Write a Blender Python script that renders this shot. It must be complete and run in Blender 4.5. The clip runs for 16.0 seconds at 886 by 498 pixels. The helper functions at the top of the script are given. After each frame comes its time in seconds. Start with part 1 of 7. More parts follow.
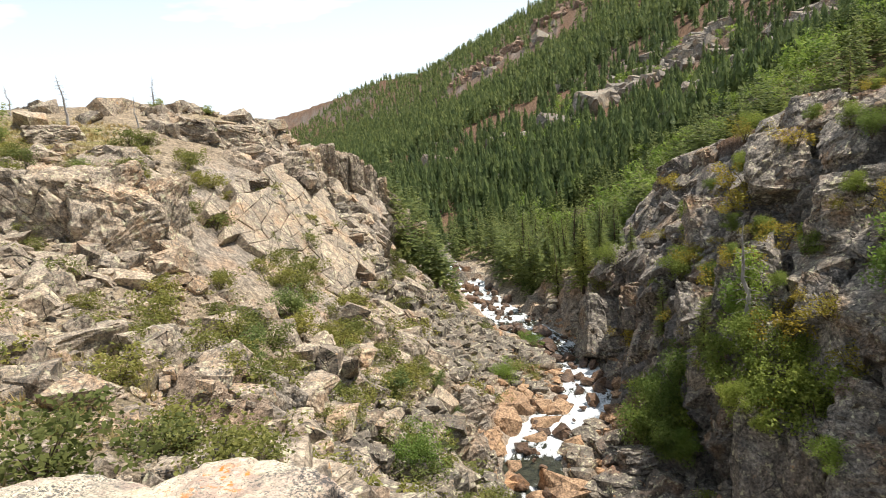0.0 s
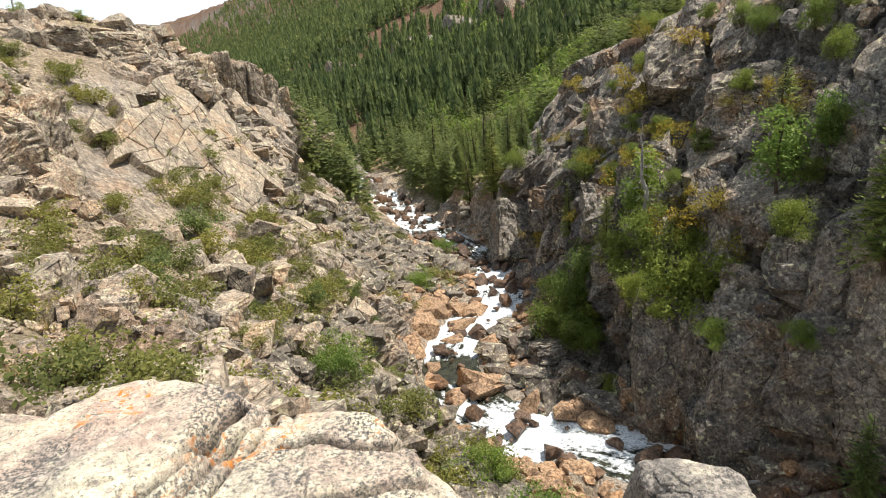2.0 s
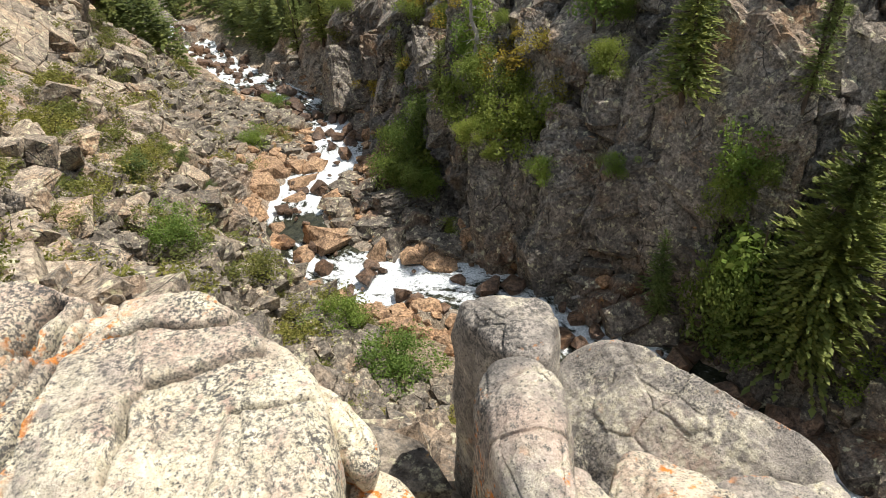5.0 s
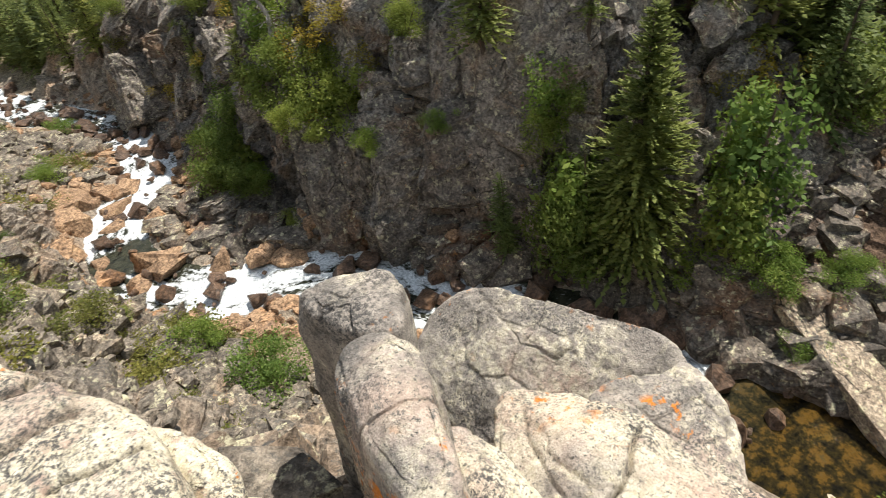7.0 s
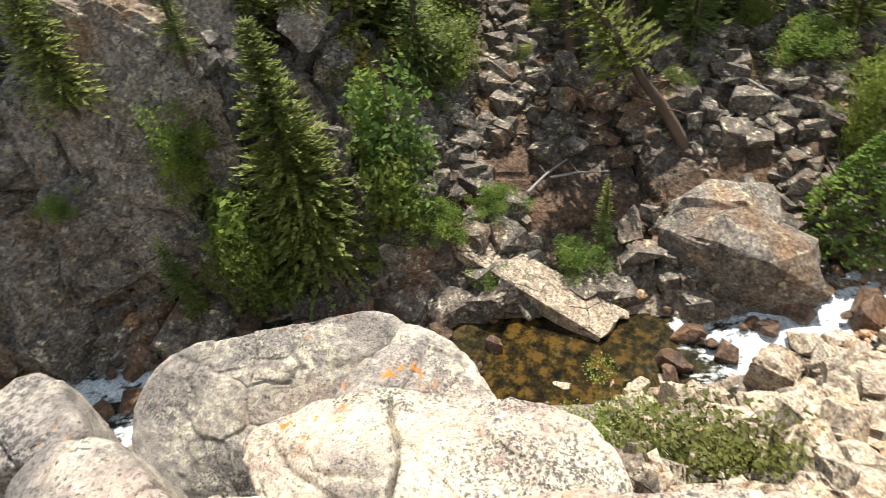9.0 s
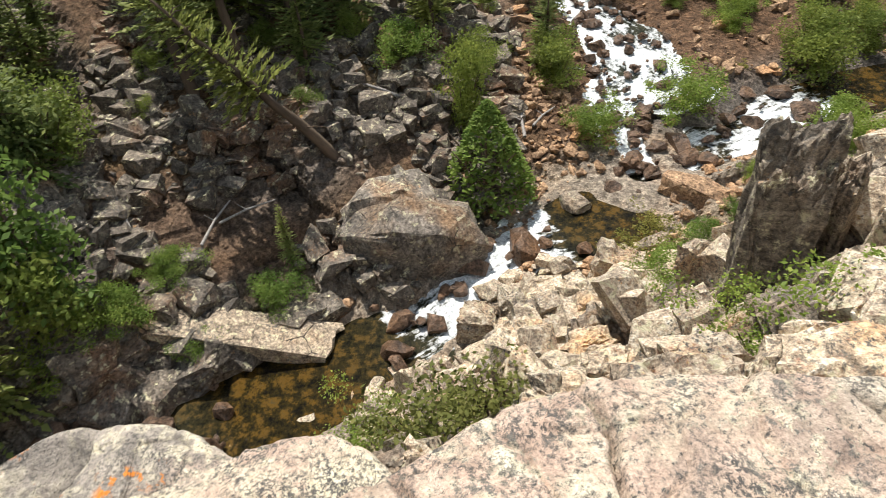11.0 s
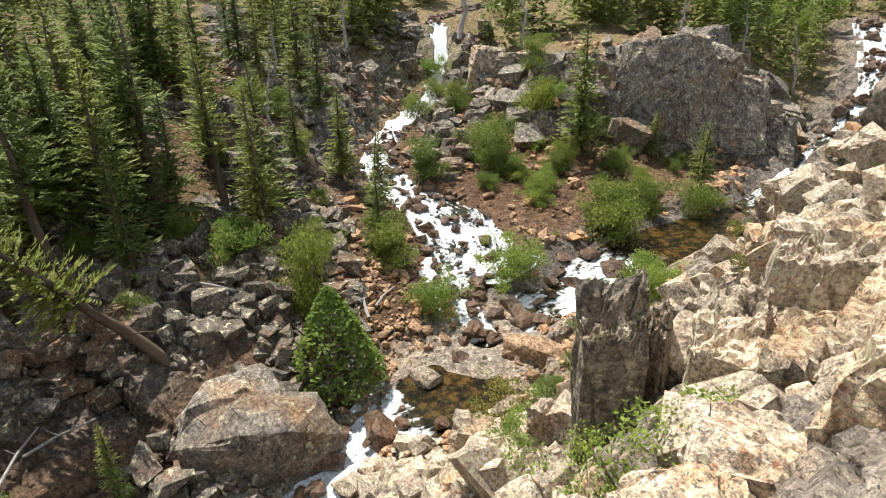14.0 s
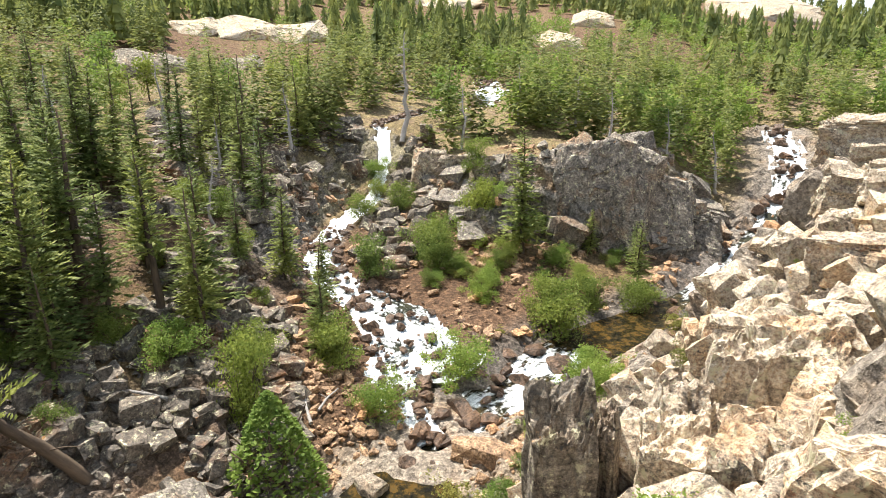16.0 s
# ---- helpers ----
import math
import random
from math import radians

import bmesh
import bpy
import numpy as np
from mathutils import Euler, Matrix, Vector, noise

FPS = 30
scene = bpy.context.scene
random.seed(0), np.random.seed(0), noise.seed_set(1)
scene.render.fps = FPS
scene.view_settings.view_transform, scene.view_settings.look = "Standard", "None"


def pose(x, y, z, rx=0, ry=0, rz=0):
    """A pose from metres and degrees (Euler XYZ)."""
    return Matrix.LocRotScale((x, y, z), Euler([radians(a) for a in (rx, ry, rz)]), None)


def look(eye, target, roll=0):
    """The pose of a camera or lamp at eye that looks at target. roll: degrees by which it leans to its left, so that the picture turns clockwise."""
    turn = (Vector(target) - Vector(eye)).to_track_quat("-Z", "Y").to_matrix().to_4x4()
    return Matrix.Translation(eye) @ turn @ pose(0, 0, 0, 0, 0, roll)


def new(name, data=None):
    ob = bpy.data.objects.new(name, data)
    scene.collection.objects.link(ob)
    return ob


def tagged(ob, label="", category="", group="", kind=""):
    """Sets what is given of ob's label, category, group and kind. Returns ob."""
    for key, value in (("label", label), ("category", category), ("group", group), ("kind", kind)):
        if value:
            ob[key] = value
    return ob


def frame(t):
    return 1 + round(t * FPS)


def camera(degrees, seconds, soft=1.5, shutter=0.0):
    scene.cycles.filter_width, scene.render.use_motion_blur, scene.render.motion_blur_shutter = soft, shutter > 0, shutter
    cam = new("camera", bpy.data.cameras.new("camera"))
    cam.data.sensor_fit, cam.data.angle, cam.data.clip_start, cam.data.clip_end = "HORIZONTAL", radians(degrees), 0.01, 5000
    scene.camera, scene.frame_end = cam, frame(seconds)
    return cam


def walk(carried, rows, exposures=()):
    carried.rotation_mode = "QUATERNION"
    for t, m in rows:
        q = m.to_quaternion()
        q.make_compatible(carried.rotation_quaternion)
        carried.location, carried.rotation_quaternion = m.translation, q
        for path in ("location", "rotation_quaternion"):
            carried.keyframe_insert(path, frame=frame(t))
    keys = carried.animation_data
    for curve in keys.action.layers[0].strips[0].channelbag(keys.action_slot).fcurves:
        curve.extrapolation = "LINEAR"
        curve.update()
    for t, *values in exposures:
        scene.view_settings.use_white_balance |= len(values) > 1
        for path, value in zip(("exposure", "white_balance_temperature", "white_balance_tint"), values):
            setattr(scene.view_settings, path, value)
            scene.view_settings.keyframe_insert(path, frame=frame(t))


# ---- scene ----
cam = camera(70.45, 16.0, 0.6, 0.25)
walk(cam, [
    (0.0, pose(0.004, 0.048, 17.979, 76.97, 5.40, 0.33)),
    (0.5, pose(0.009, 0.074, 17.968, 74.85, 4.60, -2.81)),
    (1.0, pose(0.049, 0.081, 17.959, 72.07, 5.38, -4.82)),
    (1.5, pose(0.090, 0.069, 17.947, 70.79, 5.73, -6.31)),
    (2.0, pose(0.100, 0.073, 17.929, 68.00, 5.76, -8.03)),
    (2.5, pose(0.110, 0.082, 17.903, 65.84, 5.95, -9.71)),
    (3.0, pose(0.124, 0.090, 17.869, 62.97, 6.34, -11.16)),
    (3.5, pose(0.141, 0.089, 17.840, 59.70, 6.42, -13.01)),
    (3.7, pose(0.146, 0.089, 17.833, 58.44, 5.74, -15.07)),
    (5.8, pose(0.225, 0.000, 18.084, 51.53, 4.59, -27.64)),
    (6.0, pose(0.230, 0.002, 18.077, 51.27, 5.38, -29.68)),
    (6.5, pose(0.277, 0.033, 18.000, 50.25, 5.74, -34.90)),
    (7.0, pose(0.350, 0.088, 17.872, 49.67, 5.59, -41.99)),
    (7.5, pose(0.395, 0.116, 17.787, 49.05, 5.37, -49.40)),
    (8.0, pose(0.434, 0.130, 17.678, 50.51, 5.41, -58.87)),
    (8.5, pose(0.445, 0.127, 17.632, 49.66, 4.51, -67.25)),
    (9.0, pose(0.428, 0.106, 17.618, 48.29, 5.43, -78.52)),
    (9.5, pose(0.392, 0.091, 17.589, 47.25, 5.70, -88.50)),
    (10.0, pose(0.379, 0.089, 17.554, 47.09, 4.10, -96.79)),
    (10.2, pose(0.379, 0.088, 17.549, 47.16, 3.42, -100.42)),
    (12.3, pose(0.571, -0.059, 17.438, 53.68, 1.92, -124.61)),
    (12.5, pose(0.558, -0.070, 17.444, 54.83, 1.53, -125.83)),
    (13.0, pose(0.465, -0.129, 17.486, 58.89, 0.96, -127.02)),
    (13.5, pose(0.407, -0.173, 17.505, 61.79, 1.12, -127.22)),
    (14.0, pose(0.404, -0.196, 17.504, 64.56, 0.66, -127.37)),
    (14.5, pose(0.422, -0.205, 17.508, 68.50, 0.73, -126.57)),
    (15.0, pose(0.444, -0.198, 17.546, 71.10, 0.88, -126.73)),
    (15.5, pose(0.455, -0.209, 17.590, 72.27, 0.07, -129.39)),
    (16.0, pose(0.460, -0.231, 17.620, 73.25, -0.39, -132.35)),
], exposures=[(0.0, 0.45), (3.5, 0.38), (6.0, 0.27), (7.0, 0.35), (8.5, 0.76), (9.5, 0.56), (12.5, 0.32), (14.0, 0.58), (15.0, 0.84), (16.0, 1.02)])

# ---------------------------------------------------------------- light
SUN_AZ, SUN_EL = 88.0, 65.0
world = bpy.data.worlds.new("sky")
scene.world = world
world.use_nodes = True
_n, _l = world.node_tree.nodes, world.node_tree.links
_n.clear()
_out = _n.new("ShaderNodeOutputWorld")
_bg = _n.new("ShaderNodeBackground")
_sky = _n.new("ShaderNodeTexSky")
_sky.sky_type, _sky.sun_disc = "NISHITA", False
_sky.sun_elevation, _sky.sun_rotation = radians(SUN_EL), radians(SUN_AZ)
_sky.air_density, _sky.dust_density, _sky.altitude = 1.0, 0.6, 2500
# thin summer cloud over the blue
_tc = _n.new("ShaderNodeTexCoord")
_mp = _n.new("ShaderNodeMapping")
_mp.inputs["Scale"].default_value = (2.2, 2.2, 9.0)
_cn = _n.new("ShaderNodeTexNoise")
_cn.inputs["Scale"].default_value, _cn.inputs["Detail"].default_value = 1.6, 6.0
_cr = _n.new("ShaderNodeValToRGB")
_cr.color_ramp.elements[0].position, _cr.color_ramp.elements[1].position = 0.42, 0.66
_cr.color_ramp.elements[0].color = (0.06, 0.06, 0.06, 1)
_cm = _n.new("ShaderNodeMixRGB")
_cm.inputs[2].default_value = (14.8, 16.6, 18.4, 1)
_l.new(_tc.outputs["Generated"], _mp.inputs[0])
_l.new(_mp.outputs[0], _cn.inputs["Vector"])
_l.new(_cn.outputs["Fac"], _cr.inputs[0])
_sz = _n.new("ShaderNodeSeparateXYZ")
_l.new(_tc.outputs["Generated"], _sz.inputs[0])
_hz = _n.new("ShaderNodeMapRange")
_hz.interpolation_type = "SMOOTHSTEP"
for _k, _v in zip(("From Min", "From Max", "To Min", "To Max"), (0.05, 0.5, 0.85, 0.0)):
    _hz.inputs[_k].default_value = _v
_l.new(_sz.outputs[2], _hz.inputs[0])
_mx = _n.new("ShaderNodeMath")
_mx.operation = "MAXIMUM"
_l.new(_cr.outputs[0], _mx.inputs[0])
_l.new(_hz.outputs[0], _mx.inputs[1])
_l.new(_mx.outputs[0], _cm.inputs[0])
_l.new(_sky.outputs[0], _cm.inputs[1])
_l.new(_cm.outputs[0], _bg.inputs[0])
_bg.inputs[1].default_value = 0.058
_l.new(_bg.outputs[0], _out.inputs[0])

_sd = bpy.data.lights.new("sun", "SUN")
_sd.energy, _sd.angle, _sd.color = 5.0, radians(0.55), (1.0, 0.945, 0.86)
sun = new("sun", _sd)
_sv = Vector((math.sin(radians(SUN_AZ)) * math.cos(radians(SUN_EL)), math.cos(radians(SUN_AZ)) * math.cos(radians(SUN_EL)), math.sin(radians(SUN_EL))))
sun.matrix_world = look(_sv * 300, (0, 0, 0))

# ---------------------------------------------------------------- materials


def material(name, rough=0.9, spec=0.3):
    m = bpy.data.materials.new(name)
    m.use_nodes = True
    b = m.node_tree.nodes["Principled BSDF"]
    b.inputs["Roughness"].default_value = rough
    b.inputs["Specular IOR Level"].default_value = spec
    return m, m.node_tree.nodes, m.node_tree.links, b


def noise_node(N, L, vec, scale, detail=5.0, rough=0.6):
    n = N.new("ShaderNodeTexNoise")
    n.inputs["Scale"].default_value, n.inputs["Detail"].default_value, n.inputs["Roughness"].default_value = scale, detail, rough
    L.new(vec, n.inputs["Vector"])
    return n.outputs["Fac"]


def ramp(N, L, fac, *stops):
    r = N.new("ShaderNodeValToRGB")
    e = r.color_ramp.elements
    while len(e) < len(stops):
        e.new(0.5)
    for k, (p, c) in zip(e, stops):
        k.position = p
        k.color = (*c, 1) if len(c) == 3 else c
    L.new(fac, r.inputs[0])
    return r.outputs[0]


def mix(N, L, fac, a, b, mode="MIX"):
    n = N.new("ShaderNodeMixRGB")
    n.blend_type = mode
    for s, v in zip(n.inputs, (fac, a, b)):
        if isinstance(v, bpy.types.NodeSocket):
            L.new(v, s)
        elif isinstance(v, (int, float)):
            s.default_value = v
        else:
            s.default_value = (*v, 1)
    return n.outputs[0]


def bump(N, L, b, height, strength, dist, prev=None):
    n = N.new("ShaderNodeBump")
    n.inputs["Strength"].default_value, n.inputs["Distance"].default_value = strength, dist
    L.new(height, n.inputs["Height"])
    if prev:
        L.new(prev, n.inputs["Normal"])
    L.new(n.outputs[0], b.inputs["Normal"])
    return n.outputs[0]


def mask(N, L, fac, lo, hi):
    return ramp(N, L, fac, (lo, (0, 0, 0)), (hi, (1, 1, 1)))


def rock_material(name, pale, mid, dark, stain, lichen=0.0, fine=1.0, seams=0.0):
    """Granite: pale to dark grain, iron stains, dark and yellow-green lichen."""
    m, N, L, b = material(name, 0.92, 0.25)
    geo = N.new("ShaderNodeNewGeometry").outputs["Position"]
    info = N.new("ShaderNodeObjectInfo").outputs["Random"]
    isl = N.new("ShaderNodeNewGeometry").outputs["Random Per Island"]
    big = noise_node(N, L, geo, 0.35 * fine, 6)
    med = noise_node(N, L, geo, 2.2 * fine, 6, 0.65)
    col = ramp(N, L, med, (0.32, dark), (0.5, mid), (0.68, pale))
    col = mix(N, L, mask(N, L, big, 0.52, 0.68), col, stain)
    gr = noise_node(N, L, geo, 34 * fine, 4, 0.7)
    col = mix(N, L, 0.7, col, ramp(N, L, gr, (0.3, (0.25, 0.24, 0.23)), (0.7, (0.8, 0.78, 0.74))), "OVERLAY")
    blot = noise_node(N, L, geo, 8.0 * fine, 7, 0.75)
    col = mix(N, L, 0.85, col, ramp(N, L, blot, (0.38, (0.13, 0.125, 0.12)), (0.5, (0.52, 0.51, 0.50)), (0.62, (0.88, 0.87, 0.85))), "OVERLAY")
    if lichen:
        zone = noise_node(N, L, geo, 0.5 * fine, 5, 0.6)
        l1 = noise_node(N, L, geo, 4.5 * fine, 8, 0.72)
        sp = noise_node(N, L, geo, 11 * fine, 6, 0.8)
        speck = mix(N, L, mask(N, L, zone, 0.38, 0.62), mask(N, L, sp, 0.61 - 0.05 * lichen, 0.65 - 0.05 * lichen), mask(N, L, sp, 0.53 - 0.05 * lichen, 0.57 - 0.05 * lichen))
        col = mix(N, L, speck, col, (0.125, 0.12, 0.112))
        col = mix(N, L, mask(N, L, l1, 0.63 - 0.06 * lichen, 0.66 - 0.06 * lichen), col, (0.09, 0.088, 0.085))
        l2 = noise_node(N, L, geo, 3.1 * fine, 8, 0.75)
        col = mix(N, L, mask(N, L, l2, 0.57 - 0.07 * lichen, 0.63 - 0.07 * lichen), col, (0.60, 0.57, 0.40))
        l3 = noise_node(N, L, geo, 2.0 * fine, 9, 0.8)
        col = mix(N, L, mask(N, L, l3, 0.62, 0.66), col, (0.50, 0.27, 0.10))
    tone = N.new("ShaderNodeMath")
    tone.operation = "ADD"
    L.new(info, tone.inputs[0])
    L.new(isl, tone.inputs[1])
    fr = N.new("ShaderNodeMath")
    fr.operation = "FRACT"
    L.new(tone.outputs[0], fr.inputs[0])
    col = mix(N, L, 1.0, col, ramp(N, L, fr.outputs[0], (0.0, (0.72, 0.70, 0.68)), (0.5, (0.95, 0.93, 0.90)), (1.0, (1.1, 1.05, 0.98))), "MULTIPLY")
    L.new(col, b.inputs["Base Color"])
    n1 = bump(N, L, b, med, 0.7, 0.25 / fine)
    n2 = bump(N, L, b, gr, 0.55, 0.03 / fine, n1)
    if seams:
        # fine joints: thin dark lines along warped cell edges, only here and there
        warp = N.new("ShaderNodeTexNoise")
        warp.inputs["Scale"].default_value, warp.inputs["Detail"].default_value = seams * 1.3, 4.0
        L.new(geo, warp.inputs["Vector"])
        wv = N.new("ShaderNodeVectorMath")
        wv.operation = "MULTIPLY_ADD"
        L.new(warp.outputs["Color"], wv.inputs[0])
        wv.inputs[1].default_value = (0.3 / seams, 0.3 / seams, 0.3 / seams)
        L.new(geo, wv.inputs[2])
        squash = N.new("ShaderNodeVectorMath")
        squash.operation = "MULTIPLY"
        squash.inputs[1].default_value = (1.0, 0.8, 0.42)
        L.new(wv.outputs[0], squash.inputs[0])
        v = N.new("ShaderNodeTexVoronoi")
        v.feature = "DISTANCE_TO_EDGE"
        v.inputs["Scale"].default_value = seams
        L.new(squash.outputs[0], v.inputs["Vector"])
        joint = mask(N, L, v.outputs["Distance"], 0.003, 0.018)
        some = mask(N, L, noise_node(N, L, geo, seams * 0.9, 4, 0.7), 0.48, 0.58)
        joint = mix(N, L, some, (1, 1, 1), joint)
        L.new(mix(N, L, joint, (0.045, 0.04, 0.036), col), b.inputs["Base Color"])
        bump(N, L, b, joint, 0.7, 0.06 / max(fine, 1.0), n2)
    return m


GRANITE = rock_material("granite", (0.47, 0.415, 0.345), (0.335, 0.285, 0.235), (0.16, 0.14, 0.12), (0.43, 0.305, 0.205), 0.25, 1.0, 0.9)
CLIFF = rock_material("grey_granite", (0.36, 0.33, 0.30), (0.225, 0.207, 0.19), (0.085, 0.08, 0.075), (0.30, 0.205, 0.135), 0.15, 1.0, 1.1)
TALUS = rock_material("talus_granite", (0.31, 0.28, 0.24), (0.19, 0.17, 0.148), (0.078, 0.07, 0.064), (0.28, 0.215, 0.16), 0.25)
RIVER_STONE = rock_material("river_stone", (0.46, 0.33, 0.22), (0.35, 0.24, 0.16), (0.17, 0.12, 0.09), (0.42, 0.25, 0.14))
# talus granite darkened: the far bank's shade is put into the base colour
SHADE_TALUS = rock_material("shade_talus_granite", (0.25, 0.225, 0.20), (0.145, 0.13, 0.117), (0.055, 0.05, 0.046), (0.21, 0.125, 0.08), 0.2)
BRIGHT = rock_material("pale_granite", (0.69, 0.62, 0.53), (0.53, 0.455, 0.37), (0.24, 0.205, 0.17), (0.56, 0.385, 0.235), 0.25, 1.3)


def overlook_material(name, crust=0.0):
    """Coarse pink-grey granite under crusts of cream, grey-black and orange lichen."""
    m, N, L, b = material(name, 0.93, 0.2)
    geo = N.new("ShaderNodeNewGeometry").outputs["Position"]
    zone = noise_node(N, L, geo, 1.4, 5, 0.6)
    pinkz = noise_node(N, L, geo, 0.8, 4, 0.55)
    med = noise_node(N, L, geo, 6.0, 6, 0.7)
    gr = noise_node(N, L, geo, 95, 4, 0.75)
    grey = ramp(N, L, med, (0.3, (0.17, 0.155, 0.14)), (0.5, (0.33, 0.295, 0.26)), (0.72, (0.48, 0.425, 0.37)))
    pink = ramp(N, L, med, (0.3, (0.34, 0.25, 0.20)), (0.55, (0.57, 0.43, 0.345)), (0.72, (0.68, 0.56, 0.47)))
    col = mix(N, L, mask(N, L, pinkz, 0.40 + 2 * crust, 0.54 + 2 * crust), grey, pink)
    # cream crusts, thick in some zones and broken into flecks in others
    c1 = noise_node(N, L, geo, 11.0, 9, 0.8)
    thick = mix(N, L, mask(N, L, zone, 0.40, 0.62), mask(N, L, c1, 0.535 + crust, 0.575 + crust), mask(N, L, c1, 0.40 + crust, 0.45 + crust))
    cream = ramp(N, L, noise_node(N, L, geo, 24, 4, 0.7), (0.3, (0.60, 0.54, 0.38)), (0.6, (0.78, 0.71, 0.56)))
    col = mix(N, L, thick, col, cream)
    # dark specks and blotches
    d1 = noise_node(N, L, geo, 44, 7, 0.82)
    dz = noise_node(N, L, geo, 1.7, 4, 0.6)
    speck = mix(N, L, mask(N, L, dz, 0.42, 0.6), mask(N, L, d1, 0.56, 0.59), mask(N, L, d1, 0.485, 0.52))
    col = mix(N, L, speck, col, (0.10, 0.095, 0.09))
    d2 = noise_node(N, L, geo, 15.0, 9, 0.82)
    col = mix(N, L, mask(N, L, d2, 0.57, 0.605), col, (0.17, 0.16, 0.145))
    # orange crusts in a few places
    oz = mask(N, L, noise_node(N, L, geo, 0.9, 3), 0.56, 0.62)
    o1 = mask(N, L, noise_node(N, L, geo, 6.5, 9, 0.75), 0.56, 0.585)
    both = N.new("ShaderNodeMath")
    both.operation = "MULTIPLY"
    L.new(oz, both.inputs[0])
    L.new(o1, both.inputs[1])
    edge = N.new("ShaderNodeAttribute")
    edge.attribute_name = "crust"
    rim = N.new("ShaderNodeMath")
    rim.operation = "MULTIPLY"
    L.new(edge.outputs["Fac"], rim.inputs[0])
    L.new(mask(N, L, noise_node(N, L, geo, 5.0, 8, 0.75), 0.50, 0.54), rim.inputs[1])
    any_ = N.new("ShaderNodeMath")
    any_.operation = "MAXIMUM"
    L.new(both.outputs[0], any_.inputs[0])
    L.new(rim.outputs[0], any_.inputs[1])
    col = mix(N, L, any_.outputs[0], col, (0.60, 0.22, 0.045))
    # crack shade painted near-black along the open cracks, with some soil and moss
    crack_shade = N.new("ShaderNodeAttribute")
    crack_shade.attribute_name = "soil_and_crack_shade"
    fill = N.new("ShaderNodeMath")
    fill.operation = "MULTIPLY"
    L.new(crack_shade.outputs["Fac"], fill.inputs[0])
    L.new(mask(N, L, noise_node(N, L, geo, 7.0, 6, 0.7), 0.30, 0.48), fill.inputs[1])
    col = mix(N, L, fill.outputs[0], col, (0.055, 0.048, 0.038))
    col = mix(N, L, 0.6, col, ramp(N, L, gr, (0.3, (0.22, 0.21, 0.20)), (0.7, (0.80, 0.78, 0.75))), "OVERLAY")
    L.new(col, b.inputs["Base Color"])
    n1 = bump(N, L, b, med, 0.8, 0.05)
    n2 = bump(N, L, b, c1, 0.6, 0.012, n1)
    bump(N, L, b, gr, 0.7, 0.006, n2)
    return m


LICHEN = overlook_material("lichened_granite", -0.005)
GREY_LICHEN = overlook_material("grey_lichened_granite", 0.07)


def leaf_material(name, a, b_, c, rough=0.6):
    m, N, L, b = material(name, rough, 0.25)
    isl = N.new("ShaderNodeNewGeometry").outputs["Random Per Island"]
    info = N.new("ShaderNodeObjectInfo").outputs["Random"]
    geo = N.new("ShaderNodeNewGeometry").outputs["Position"]
    col = ramp(N, L, isl, (0.0, a), (0.5, b_), (1.0, c))
    col = mix(N, L, 1.0, col, ramp(N, L, info, (0.0, (0.75, 0.8, 0.8)), (1.0, (1.25, 1.15, 1.0))), "MULTIPLY")
    col = mix(N, L, 1.0, col, ramp(N, L, noise_node(N, L, geo, 0.25, 3), (0.3, (0.75, 0.8, 0.85)), (0.7, (1.2, 1.12, 1.0))), "MULTIPLY")
    L.new(col, b.inputs["Base Color"])
    tr = N.new("ShaderNodeBsdfTranslucent")
    L.new(col, tr.inputs[0])
    ms = N.new("ShaderNodeMixShader")
    ms.inputs[0].default_value = 0.5
    L.new(b.outputs[0], ms.inputs[1])
    L.new(tr.outputs[0], ms.inputs[2])
    L.new(ms.outputs[0], N["Material Output"].inputs[0])
    return m


NEEDLE = leaf_material("fir_needles", (0.145, 0.19, 0.065), (0.245, 0.305, 0.10), (0.37, 0.425, 0.16))
PINE_FAR = leaf_material("far_pine", (0.11, 0.15, 0.055), (0.18, 0.225, 0.08), (0.27, 0.315, 0.115))
ASPEN = leaf_material("aspen_leaf", (0.15, 0.235, 0.05), (0.225, 0.33, 0.075), (0.31, 0.40, 0.105))
WILLOW = leaf_material("willow_leaf", (0.13, 0.18, 0.042), (0.21, 0.28, 0.066), (0.30, 0.36, 0.10))
SAGE = leaf_material("sage_leaf", (0.14, 0.16, 0.045), (0.22, 0.235, 0.07), (0.31, 0.31, 0.11), 0.8)
YELLOW = leaf_material("turning_leaf", (0.26, 0.22, 0.04), (0.36, 0.28, 0.05), (0.30, 0.30, 0.07))
STRAW = leaf_material("dry_grass", (0.40, 0.31, 0.15), (0.50, 0.39, 0.20), (0.34, 0.30, 0.13), 0.9)


def bark_material(name, a, b_):
    m, N, L, b = material(name, 0.95, 0.15)
    geo = N.new("ShaderNodeTexCoord").outputs["Object"]
    mp = N.new("ShaderNodeMapping")
    mp.inputs["Scale"].default_value = (6, 6, 1.2)
    L.new(geo, mp.inputs[0])
    n = noise_node(N, L, mp.outputs[0], 3.0, 6, 0.7)
    L.new(ramp(N, L, n, (0.35, a), (0.65, b_)), b.inputs["Base Color"])
    bump(N, L, b, n, 0.8, 0.05)
    return m


BARK = bark_material("bark", (0.05, 0.038, 0.03), (0.17, 0.125, 0.09))
DEADWOOD = bark_material("weathered_wood", (0.20, 0.18, 0.165), (0.46, 0.43, 0.40))


